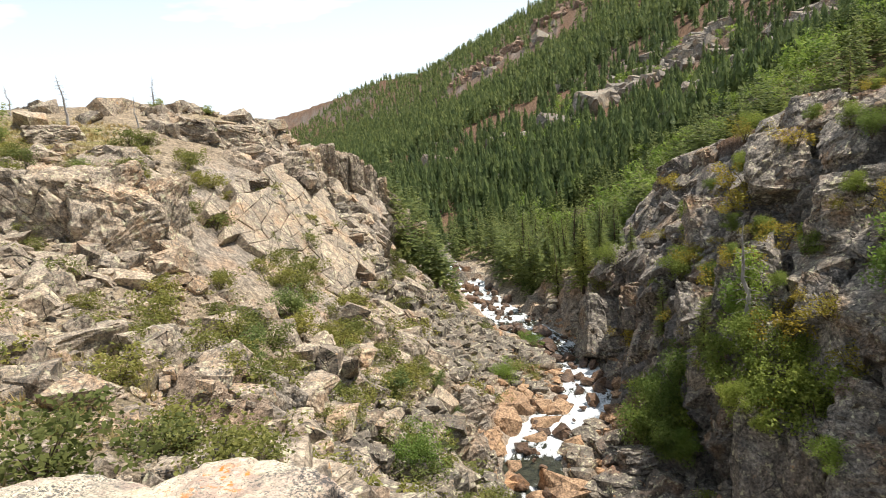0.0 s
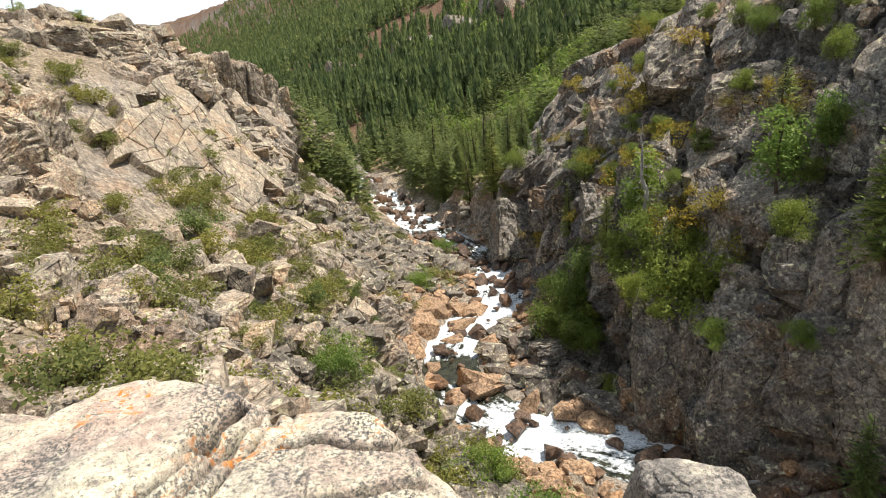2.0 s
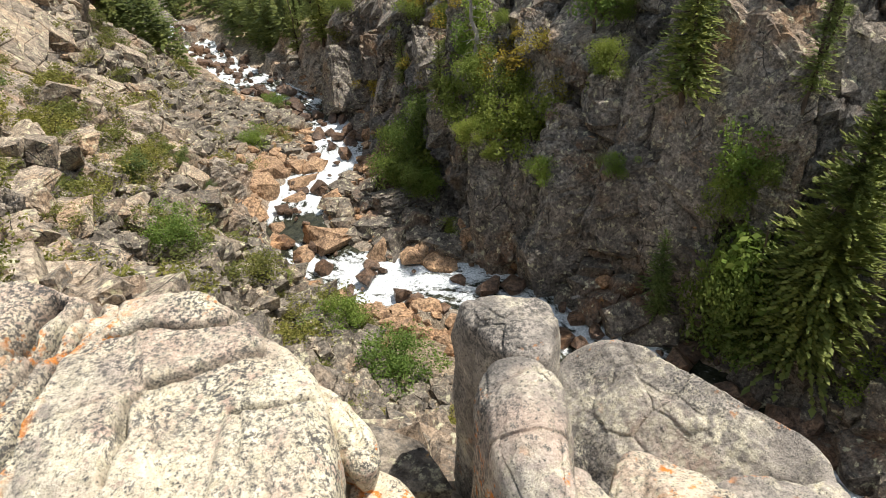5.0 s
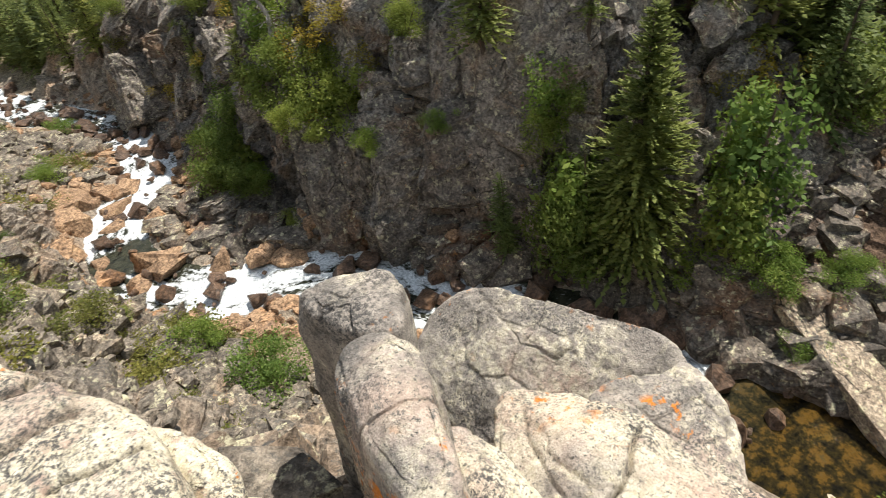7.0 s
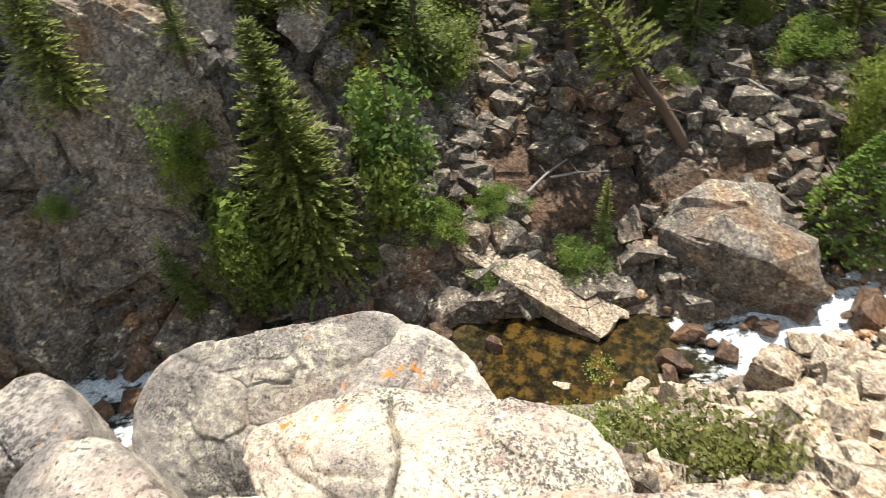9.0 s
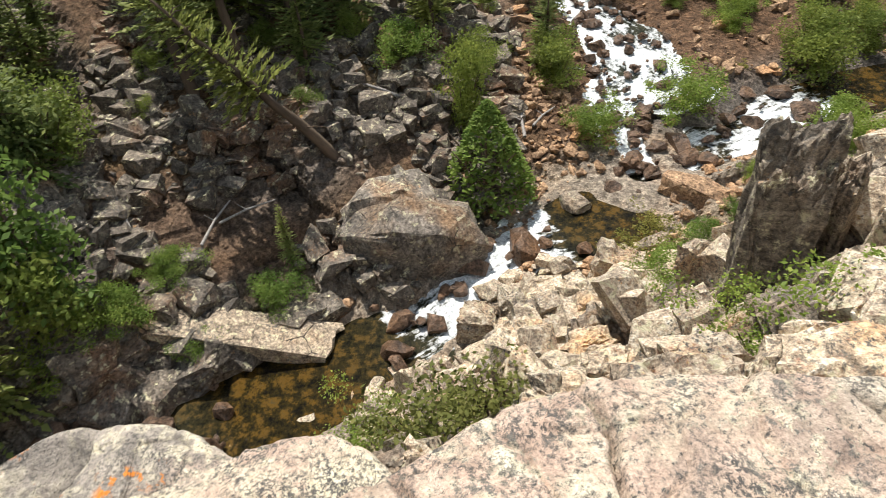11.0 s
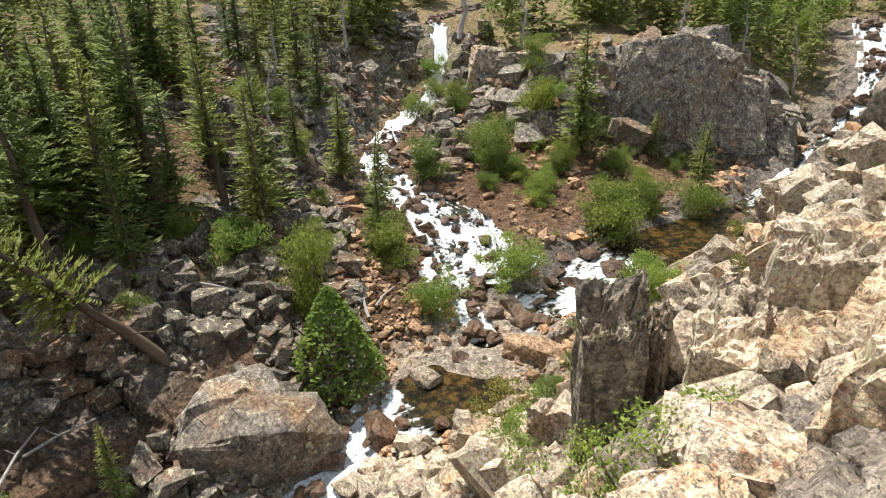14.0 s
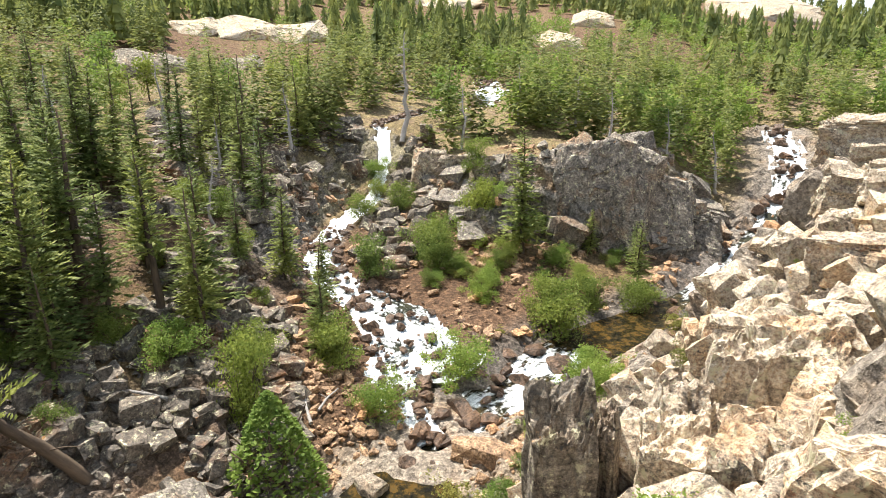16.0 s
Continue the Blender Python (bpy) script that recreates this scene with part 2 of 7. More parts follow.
def ground_material():
    """Granite, gravel, pine duff and dry grass, told apart by where they lie on the plan."""
    m, N, L, b = material("ground", 0.95, 0.2)
    geo = N.new("ShaderNodeNewGeometry").outputs["Position"]
    at = N.new("ShaderNodeAttribute")
    at.attribute_name = "cover"
    sep = N.new("ShaderNodeSeparateColor")
    L.new(at.outputs["Color"], sep.inputs[0])
    rock, grass, grey = sep.outputs
    big = noise_node(N, L, geo, 0.4, 6)
    med = noise_node(N, L, geo, 2.0, 7, 0.68)
    fine = noise_node(N, L, geo, 16, 5, 0.7)
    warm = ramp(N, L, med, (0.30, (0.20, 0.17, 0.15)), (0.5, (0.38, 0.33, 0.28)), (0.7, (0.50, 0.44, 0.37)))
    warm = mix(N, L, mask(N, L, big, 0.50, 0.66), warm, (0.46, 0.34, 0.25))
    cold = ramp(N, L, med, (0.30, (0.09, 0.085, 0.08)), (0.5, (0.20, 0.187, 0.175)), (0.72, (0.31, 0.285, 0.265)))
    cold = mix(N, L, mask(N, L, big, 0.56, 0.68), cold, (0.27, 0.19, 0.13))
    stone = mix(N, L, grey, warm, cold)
    soil_and_crack_shade = ramp(N, L, med, (0.3, (0.25, 0.195, 0.14)), (0.55, (0.39, 0.315, 0.23)), (0.75, (0.48, 0.41, 0.32)))
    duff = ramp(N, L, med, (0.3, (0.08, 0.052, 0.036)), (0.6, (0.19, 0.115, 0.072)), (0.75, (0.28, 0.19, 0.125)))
    soil_and_crack_shade = mix(N, L, grey, soil_and_crack_shade, duff)
    turf = ramp(N, L, fine, (0.3, (0.12, 0.125, 0.045)), (0.5, (0.27, 0.235, 0.095)), (0.7, (0.42, 0.345, 0.165)))
    col = mix(N, L, rock, soil_and_crack_shade, stone)
    gm = N.new("ShaderNodeMath")
    gm.operation = "MULTIPLY"
    L.new(grass, gm.inputs[0])
    L.new(mask(N, L, noise_node(N, L, geo, 0.9, 6, 0.7), 0.38, 0.52), gm.inputs[1])
    col = mix(N, L, gm.outputs[0], col, turf)
    col = mix(N, L, 0.7, col, ramp(N, L, noise_node(N, L, geo, 6.5, 7, 0.75), (0.36, (0.18, 0.175, 0.17)), (0.5, (0.5, 0.5, 0.5)), (0.64, (0.82, 0.81, 0.80))), "OVERLAY")
    col = mix(N, L, 0.6, col, ramp(N, L, fine, (0.3, (0.22, 0.22, 0.22)), (0.7, (0.80, 0.80, 0.78))), "OVERLAY")
    v = N.new("ShaderNodeTexVoronoi")
    v.inputs["Scale"].default_value = 5.0
    L.new(geo, v.inputs["Vector"])
    # loose gravel: each stone its own tone
    tone = N.new("ShaderNodeSeparateColor")
    L.new(v.outputs["Color"], tone.inputs[0])
    col = mix(N, L, 0.75, col, ramp(N, L, tone.outputs[0], (0.0, (0.5, 0.48, 0.46)), (0.5, (0.9, 0.88, 0.85)), (1.0, (1.25, 1.2, 1.12))), "MULTIPLY")
    L.new(col, b.inputs["Base Color"])
    n1 = bump(N, L, b, med, 0.8, 0.3)
    n2 = bump(N, L, b, v.outputs["Distance"], 0.6, 0.12, n1)
    bump(N, L, b, fine, 0.6, 0.05, n2)
    return m


GROUND = ground_material()


def water_material():
    """Clear brown mountain water over stones, white where it tumbles."""
    m, N, L, b = material("river_water", 0.04, 0.14)
    geo = N.new("ShaderNodeNewGeometry").outputs["Position"]
    at = N.new("ShaderNodeAttribute")
    at.attribute_name = "foam"
    fl = N.new("ShaderNodeAttribute")
    fl.attribute_name = "flow"
    mp = N.new("ShaderNodeMapping")
    mp.inputs["Scale"].default_value = (0.8, 2.6, 1.0)
    L.new(fl.outputs["Vector"], mp.inputs[0])
    n = noise_node(N, L, mp.outputs[0], 1.0, 6, 0.62)
    n = mix(N, L, 0.35, n, noise_node(N, L, geo, 4.0, 6, 0.7))
    n = mask(N, L, n, 0.30, 0.70)
    add = N.new("ShaderNodeMath")
    add.operation = "ADD"
    L.new(at.outputs["Fac"], add.inputs[0])
    L.new(n, add.inputs[1])
    fm = mask(N, L, add.outputs[0], 0.78, 1.28)
    bed = noise_node(N, L, geo, 2.0, 6, 0.75)
    brown = ramp(N, L, bed, (0.38, (0.006, 0.005, 0.003)), (0.5, (0.026, 0.019, 0.006)), (0.59, (0.10, 0.055, 0.011)), (0.70, (0.055, 0.045, 0.02)))
    deep = ramp(N, L, bed, (0.35, (0.012, 0.014, 0.010)), (0.7, (0.07, 0.07, 0.045)))
    st = N.new("ShaderNodeAttribute")
    st.attribute_name = "still"
    col = mix(N, L, st.outputs["Fac"], deep, brown)
    fine = noise_node(N, L, geo, 9.0, 5, 0.7)
    white = ramp(N, L, fine, (0.34, (0.30, 0.34, 0.35)), (0.58, (0.84, 0.86, 0.87)))
    col = mix(N, L, fm, col, white)
    L.new(col, b.inputs["Base Color"])
    L.new(mix(N, L, fm, (0.015, 0.015, 0.015), (0.75, 0.75, 0.75)), b.inputs["Roughness"])
    w1 = noise_node(N, L, geo, 3.0, 5, 0.65)
    n1 = bump(N, L, b, w1, 0.7, 0.14)
    bump(N, L, b, fine, 0.25, 0.015, n1)
    return m


WATER = water_material()

# ---------------------------------------------------------------- noise over arrays


def hash3(ix, iy, iz, k=0):
    h = (ix * 374761393 + iy * 668265263 + iz * 2147483647 + k * 974634777) & 0xFFFFFFFF
    h = ((h ^ (h >> 13)) * 1274126177) & 0xFFFFFFFF
    h = ((h ^ (h >> 16)) * 2246822519) & 0xFFFFFFFF
    return ((h ^ (h >> 15)) & 0xFFFFFF) / float(0xFFFFFF)


def vnoise(P, k=0):
    """Smooth noise, 0 to 1, at the rows of P."""
    i = np.floor(P).astype(np.int64)
    f = P - i
    f = f * f * (3 - 2 * f)
    out = 0
    for a in (0, 1):
        for b in (0, 1):
            for c in (0, 1):
                w = (f[:, 0] if a else 1 - f[:, 0]) * (f[:, 1] if b else 1 - f[:, 1]) * (f[:, 2] if c else 1 - f[:, 2])
                out = out + w * hash3(i[:, 0] + a, i[:, 1] + b, i[:, 2] + c, k)
    return out


def fbm(P, octaves=4, k=0, gain=0.5):
    out, amp, tot = 0, 1.0, 0.0
    for o in range(octaves):
        out = out + amp * (vnoise(P * 2.0 ** o, k + o) - 0.5)
        tot += amp
        amp *= gain
    return out / tot


def blocks(P, k=0):
    """Jointed rock: for each row, the nearest block's own random number and the gap to its joint."""
    i = np.floor(P).astype(np.int64)
    d1 = np.full(len(P), 9.0)
    d2 = np.full(len(P), 9.0)
    val = np.zeros(len(P))
    for a in (-1, 0, 1):
        for b in (-1, 0, 1):
            for c in (-1, 0, 1):
                j = i + (a, b, c)
                q = np.stack([j[:, n] + 0.15 + 0.7 * hash3(j[:, 0], j[:, 1], j[:, 2], k + n) for n in range(3)], 1)
                d = np.abs(q - P)
                d = (d ** 3).sum(1) ** (1 / 3)
                near = d < d1
                d2 = np.where(near, d1, np.minimum(d2, d))
                val = np.where(near, hash3(j[:, 0], j[:, 1], j[:, 2], k + 7), val)
                d1 = np.where(near, d, d1)
    return val, d2 - d1


# ---------------------------------------------------------------- the lie of the land
# Breaklines round the overlook: bearing in degrees from the first view, distance and height in metres.
BEARINGS = (-180, -120, -70, -40, -25, -15, -8, 0, 6, 12, 20, 30, 40, 50, 60, 70, 80, 90, 100, 110, 118, 125, 132, 140, 148, 156, 165, 180)
KNOLL_EDGE = (5, 5, 4, 4, 3, 2.5, 2.5, 2.5, 2.5, 2.5, 2.5, 2.5, 2.5, 2.5, 2.5, 2.4, 2, 1.8, 1.8, 1.8, 2, 2, 2.2, 2.4, 2.8, 3.2, 4, 5)
KNOLL_EDGE_Z = (15.8, 16, 15.5, 15, 14.9, 14.8, 14.8, 14.6, 14.4, 14.4, 14.2, 14, 13.8, 13.6, 13.6, 13.6, 14, 14.2, 14.2, 14.2, 14.2, 14.3, 14.3, 14.4, 14.4, 14.6, 15, 15.8)
FOOT = (10, 10, 9, 8, 7, 8, 8, 7.5, 7, 7, 7, 7, 7, 7, 7.2, 7, 6, 5.2, 5.2, 5.6, 6, 6.3, 6.6, 7, 7, 7, 8, 10)
FOOT_Z = (15.5, 16, 15, 14, 12.8, 11.3, 10.3, 9.3, 8.7, 8.2, 7.6, 7, 6.6, 6.4, 6.4, 6.4, 7.2, 7.8, 7.8, 7.8, 8.2, 8.8, 9, 9.2, 10.2, 11.2, 12.2, 15.5)
BANK = (20, 20, 18, 14, 14, 15, 14, 12, 11, 10.5, 11, 11, 11, 11, 11, 11, 10, 10, 10.5, 11, 11.5, 11.5, 12.5, 13.5, 14.5, 16, 17, 20)
BANK_Z = (15, 16, 15.5, 13, 11.3, 8.5, 7, 5.4, 4.2, 3.4, 2.4, 1.8, 1.5, 1.4, 1.4, 1.4, 1.5, 1.6, 2, 2.6, 3.4, 3.8, 4.3, 5.2, 6.6, 8.6, 10.4, 15)
NEAR_SHORE = (30, 30, 28, 22, 22, 23, 22, 20, 18, 19, 20, 18.5, 16.8, 15.8, 15, 13.4, 12, 12.5, 13.5, 14.5, 16, 17, 18, 20, 24, 26, 28, 30)
NEAR_SHORE_Z = (15, 17, 16, 12.5, 10, 6.8, 4.2, 2.4, 1, 0, -0.4, -0.4, -0.3, 0, 0, 0.2, 0.3, 0.3, 0.4, 0.6, 0.7, 0.8, 1.0, 1.8, 3, 7.6, 12.4, 15)
FAR_SHORE = (42, 42, 38, 30, 30, 33, 32, 28, 29, 28, 26.5, 23.6, 21.3, 20.3, 18.6, 17, 16.5, 16.8, 17, 18.8, 22, 24, 26, 30, 36, 35, 37, 42)
FAR_SHORE_Z = (15, 18, 17, 13, 9.8, 7, 3.6, 0.8, -1.4, -1.6, -1.4, -1.1, -0.8, -0.5, 0, 0.1, 0.2, 0.2, 0.2, 0.4, 1, 1.3, 1.6, 1.7, 1.8, 5, 14.2, 15)
TOE = (55, 55, 48, 38, 37, 42, 45, 50, 52, 46, 29.5, 25, 22.5, 21.6, 20.2, 19, 18.5, 19, 20, 22, 26, 30, 33, 36, 42, 44, 47, 55)
TOE_Z = (15, 18, 19, 14, 12.5, 8.4, 4, -1.4, -3.2, -2.8, -0.6, 0.6, 1, 1, 1.2, 1.2, 1.2, 1.2, 1.6, 2, 2, 2.1, 2.3, 2.3, 2.2, 2.4, 8, 15)
LEDGE = (70, 70, 58, 47, 48, 54, 58, 70, 72, 52, 39, 30.5, 26.2, 24.4, 23.3, 24.4, 25, 26, 27, 30, 36, 40, 45, 47, 49, 50, 58, 70)
LEDGE_Z = (15, 18, 20, 17, 16.8, 12.6, 6.4, -3.5, -4.2, 3.2, 6, 8.8, 9.2, 9, 8.4, 6, 4.6, 5, 5.2, 5, 3.8, 3.2, 3.8, 4.4, 3.4, 2.8, 5, 15)
BROW = (85, 85, 70, 62, 64, 65, 72, 84, 95, 76, 60, 43, 35, 32.5, 31.5, 37, 42, 42, 45, 46, 44, 57, 55, 50.5, 51.6, 57, 68, 85)
BROW_Z = (15, 18, 22, 21, 20.4, 16.6, 10.6, -4.8, -5.6, -3, 10.6, 15.7, 17.6, 17.6, 16, 14.4, 12.6, 11.6, 11.4, 9.6, 5.8, 5.2, 8.8, 10, 10.4, 5, 7.5, 15)
BENCH = (130, 130, 130, 130, 120, 110, 105, 110, 120, 95, 85, 75, 75, 75, 75, 75, 80, 85, 70, 70, 68, 66, 68, 70, 72, 75, 80, 130)
BENCH_Z = (16, 14, 5, 0, -6, -9, -10, -8, -6, -4, 4, 13, 19, 23, 25, 25, 24, 20, 13.6, 12.6, 12, 11.4, 11, 12, 12, 9.5, 10, 16)
HILL_Z = (26, 10, 0, -5, -10, -10, -8, 10, 20, 40, 60, 85, 100, 105, 105, 95, 82, 68, 60, 54, 50, 48, 47, 46, 43, 39, 34, 26)
HILL = 290.0
# The river's middle line: x, y, water height, width, white water 0 to 1, still brown pool 0 to 1.
_R = lambda az, r, z, w, f, s=0.0: (r * math.sin(radians(az)), r * math.cos(radians(az)), z, w, f, s)
RIVER = (_R(-9, 128, -9.5, 5, 0.4), _R(-3, 100, -7, 5, 0.4), _R(0, 84, -5.5, 4, 0.5), _R(2.6, 67.6, -4.5, 4, 0.55), _R(5.4, 59, -4.0, 4.5, 0.35), _R(7.4, 54, -3.6, 4.5, 0.3),
         _R(11.0, 46, -3.0, 4, 0.5), _R(10.4, 40, -2.6, 4, 0.6), _R(7.0, 35.5, -2.2, 4, 0.65), _R(5.2, 31.5, -1.9, 3.6, 0.2), _R(7.6, 27.3, -1.7, 3.6, 0.35))
RIVER_MID = (_R(13, 24.6, -1.5, 4.2, 0.62), _R(21, 23.4, -1.3, 3.6, 0.55), _R(28, 22.2, -1.1, 4, 0.4), _R(36, 18.9, -0.8, 3.8, 0.65), _R(46, 18.4, -0.6, 3.6, 0.5), _R(54, 17.6, -0.4, 3.2, 0.2),
             _R(64, 15.9, -0.2, 3, 0.3), _R(72, 14.8, -0.05, 3.6, 0.25, 0.5), _R(80, 14.4, 0, 4.2, 0.08, 1), _R(90, 14.6, 0, 4.4, 0.0, 1), _R(99, 15.4, 0.05, 3.6, 0.1, 0.8))
RIVER_UP = (_R(106, 15.9, 0.15, 2.8, 0.4, 0.3), _R(112.5, 17.6, 0.5, 2.0, 0.7), _R(118.7, 19.6, 0.85, 2.2, 0.6), _R(124.5, 20.6, 1.0, 4.4, 0.15, 0.8), _R(129, 22.3, 1.15, 5.0, 0.12, 1), _R(132, 24.6, 1.3, 3, 0.4, 0.6),
            _R(136, 28.0, 1.5, 4, 0.4, 0.5), _R(142, 31.5, 1.6, 4.5, 0.5, 0.6), _R(147, 36, 1.7, 4.5, 0.1, 1), _R(152, 40.5, 1.9, 3.5, 0.1, 0.8), _R(156, 45, 2.4, 3, 0.28, 0.4), _R(160, 58, 4.2, 2.4, 0.38), _R(161.2, 68, 8.2, 2.6, 0.75), _R(160, 80, 10.5, 2.4, 0.6))
CREEK = (_R(131.2, 24.8, 1.35, 1.4, 0.6), _R(129.4, 26.8, 1.75, 1.5, 0.65), _R(127.1, 29.3, 2.05, 3.0, 0.58), _R(129.6, 32.2, 2.35, 5.6, 0.56), _R(127.5, 36, 2.65, 5.6, 0.55), _R(124.6, 38.8, 2.9, 3.8, 0.6), _R(121.6, 42, 3.4, 3.0, 0.65),
         _R(120.8, 45, 4.0, 2.6, 0.75), _R(122.6, 51, 4.6, 2.2, 0.78), _R(125.4, 55.5, 5.4, 1.7, 0.8), _R(126.5, 58.5, 7.0, 1.3, 0.85), _R(127, 61, 9.2, 1.3, 0.9), _R(126.8, 63.2, 11.1, 1.2, 0.85), _R(126.6, 66, 11.4, 1.1, 0.6), _R(131, 74, 12.0, 2.0, 0.4), _R(136, 79, 12.2, 2.6, 0.7), _R(136.6, 81, 14, 3.0, 0.9), _R(136, 88, 15, 2.4, 0.5))


def densify(pts, step=0.5):
    """A smooth line through the stations, in short steps."""
    p = np.array(pts, float)
    out = []
    for i in range(len(p) - 1):
        a, b, c, d = p[max(i - 1, 0)], p[i], p[i + 1], p[min(i + 2, len(p) - 1)]
        n = max(2, int(np.linalg.norm((c - b)[:2]) / step))
        for u in np.arange(n) / n:
            q = 0.5 * (2 * b + (c - a) * u + (2 * a - 5 * b + 4 * c - d) * u * u + (3 * b - a - 3 * c + d) * u ** 3)
            q[2:] = b[2:] + (c - b)[2:] * u
            out.append(q)
    out.append(p[-1])
    return np.array(out)


MAIN = densify(RIVER + RIVER_MID + RIVER_UP)
SIDE = densify(CREEK)


def to_river(x, y, line):
    """Distance to a river's middle line, and the nearest station on it."""
    if len(x) < 60:
        dd = np.hypot(x[:, None] - line[:, 0], y[:, None] - line[:, 1])
        near = dd.argmin(1)
        return dd[np.arange(len(x)), near], near
    d = np.full(len(x), 1e9)
    near = np.zeros(len(x), int)
    for k in range(0, len(line), 40):
        q = line[k:k + 40]
        dd = np.hypot(x[:, None] - q[:, 0], y[:, None] - q[:, 1])
        j = dd.argmin(1)
        v = dd[np.arange(len(x)), j]
        m = v < d
        d[m], near[m] = v[m], j[m] + k
    return d, near


_B = np.array(BEARINGS, float)


def ease_table(row, az):
    """Interpolate a breakline smoothly round the compass."""
    row = np.array(row, float)
    i = np.clip(np.searchsorted(_B, az, side="right") - 1, 0, len(_B) - 2)
    u = (az - _B[i]) / (_B[i + 1] - _B[i])
    slope = np.gradient(row, _B)
    h = _B[i + 1] - _B[i]
    a, b = row[i], row[i + 1]
    s = (b - a) / h
    m0 = np.where(slope[i] * s > 0, np.sign(s) * np.minimum(abs(slope[i]), 2 * abs(s)), 0)
    m1 = np.where(slope[i + 1] * s > 0, np.sign(s) * np.minimum(abs(slope[i + 1]), 2 * abs(s)), 0)
    u2, u3 = u * u, u ** 3
    return (2 * u3 - 3 * u2 + 1) * a + (u3 - 2 * u2 + u) * h * m0 + (3 * u2 - 2 * u3) * b + (u3 - u2) * h * m1


def smooth(e0, e1, v):
    t = np.clip((v - e0) / (e1 - e0), 0, 1)
    return t * t * (3 - 2 * t)


def mountain(x, y):
    """The forested mountainside across the valley and the far hills."""
    vx, vy = x, y - 85
    s = -0.342 * vx + 0.94 * vy
    d = 0.94 * vx + 0.342 * vy
    up = np.interp(d, (-900, -300, -120, 0, 60, 120, 256, 420, 700, 1200), (150, 40, 6, 0, 11, 33, 116, 235, 420, 560))
    up = np.minimum(up, np.interp(s, (-200, 150, 300, 450, 700, 1200, 2500), (330, 250, 165, 112, 80, 62, 30)))
    z = -7 - 0.03 * np.clip(s, 0, 600) + up
    P = np.stack([x / 160, y / 160, x * 0 + 3.3], 1)
    z = z + 55 * fbm(P, 5, 11) * smooth(30, 300, d)
    return z


def land(x, y):
    """Height of the ground at arrays x, y, before its rock relief."""
    r = np.hypot(x, y)
    az = np.degrees(np.arctan2(x, y))
    rows = ((KNOLL_EDGE, KNOLL_EDGE_Z), (FOOT, FOOT_Z), (BANK, BANK_Z), (NEAR_SHORE, NEAR_SHORE_Z), (FAR_SHORE, FAR_SHORE_Z), (TOE, TOE_Z), (LEDGE, LEDGE_Z), (BROW, BROW_Z), (BENCH, BENCH_Z))
    R = [np.zeros(len(x)), np.full(len(x), 0.9)]
    Z = [np.full(len(x), 15.5), np.full(len(x), 15.4)]
    for a, b in rows:
        R.append(ease_table(a, az))
        Z.append(ease_table(b, az))
    R += [np.full(len(x), HILL), np.full(len(x), 4200.0)]
    hz = ease_table(HILL_Z, az)
    Z += [hz, hz * 0.2 - 30]
    z = Z[-1].copy()
    for a, b, c, d in zip(R[:-1], Z[:-1], R[1:], Z[1:]):
        m = (r >= a) & (r < c)
        u = (r - a) / np.maximum(c - a, 0.05)
        u = 0.65 * u + 0.35 * u * u * (3 - 2 * u)
        z = np.where(m, b + (d - b) * u, z)
    # the big mountain takes over downstream and on the far side
    w = smooth(80, 190, r) * smooth(66, 40, az) * smooth(-70, -30, az)
    z = z * (1 - w) + mountain(x, y) * w
    return z


def carve(x, y, z):
    for line in (MAIN, SIDE):
        d, j = to_river(x, y, line)
        wz, half = line[j, 2], line[j, 3] / 2
        k = smooth(half + 3.5, half * 0.75, d)
        bed = wz - 0.5 * smooth(half * 1.1, half * 0.5, d) + 0.25 * smooth(half * 0.9, half + 2.5, d)
        z = z * (1 - k) + bed * k
    return z


def cover(x, y, z, slope):
    """How much bare rock, dry grass and grey or shaded stone lie at a place."""
    r = np.hypot(x, y)
    az = np.degrees(np.arctan2(x, y))
    P = np.stack([x / 9, y / 9, z / 9], 1)
    n = fbm(P, 4, 31)
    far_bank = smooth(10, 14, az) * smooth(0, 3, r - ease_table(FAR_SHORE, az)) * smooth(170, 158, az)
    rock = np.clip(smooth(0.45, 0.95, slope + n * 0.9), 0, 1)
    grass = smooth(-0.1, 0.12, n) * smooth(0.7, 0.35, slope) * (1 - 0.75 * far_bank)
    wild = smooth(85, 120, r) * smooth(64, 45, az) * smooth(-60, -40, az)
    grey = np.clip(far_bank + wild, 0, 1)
    grass = grass * (1 - wild)
    meadow = smooth(46, 56, r) * smooth(110, 90, r) * smooth(88, 96, az) * smooth(176, 168, az)
    grass, grey = np.maximum(grass, 0.45 * meadow), grey * (1 - 0.3 * meadow)
    d, j = to_river(x, y, MAIN)
    wet = smooth(5, 2, d)
    return np.clip(rock + wet * 0.8, 0, 1), grass * (1 - wet), grey


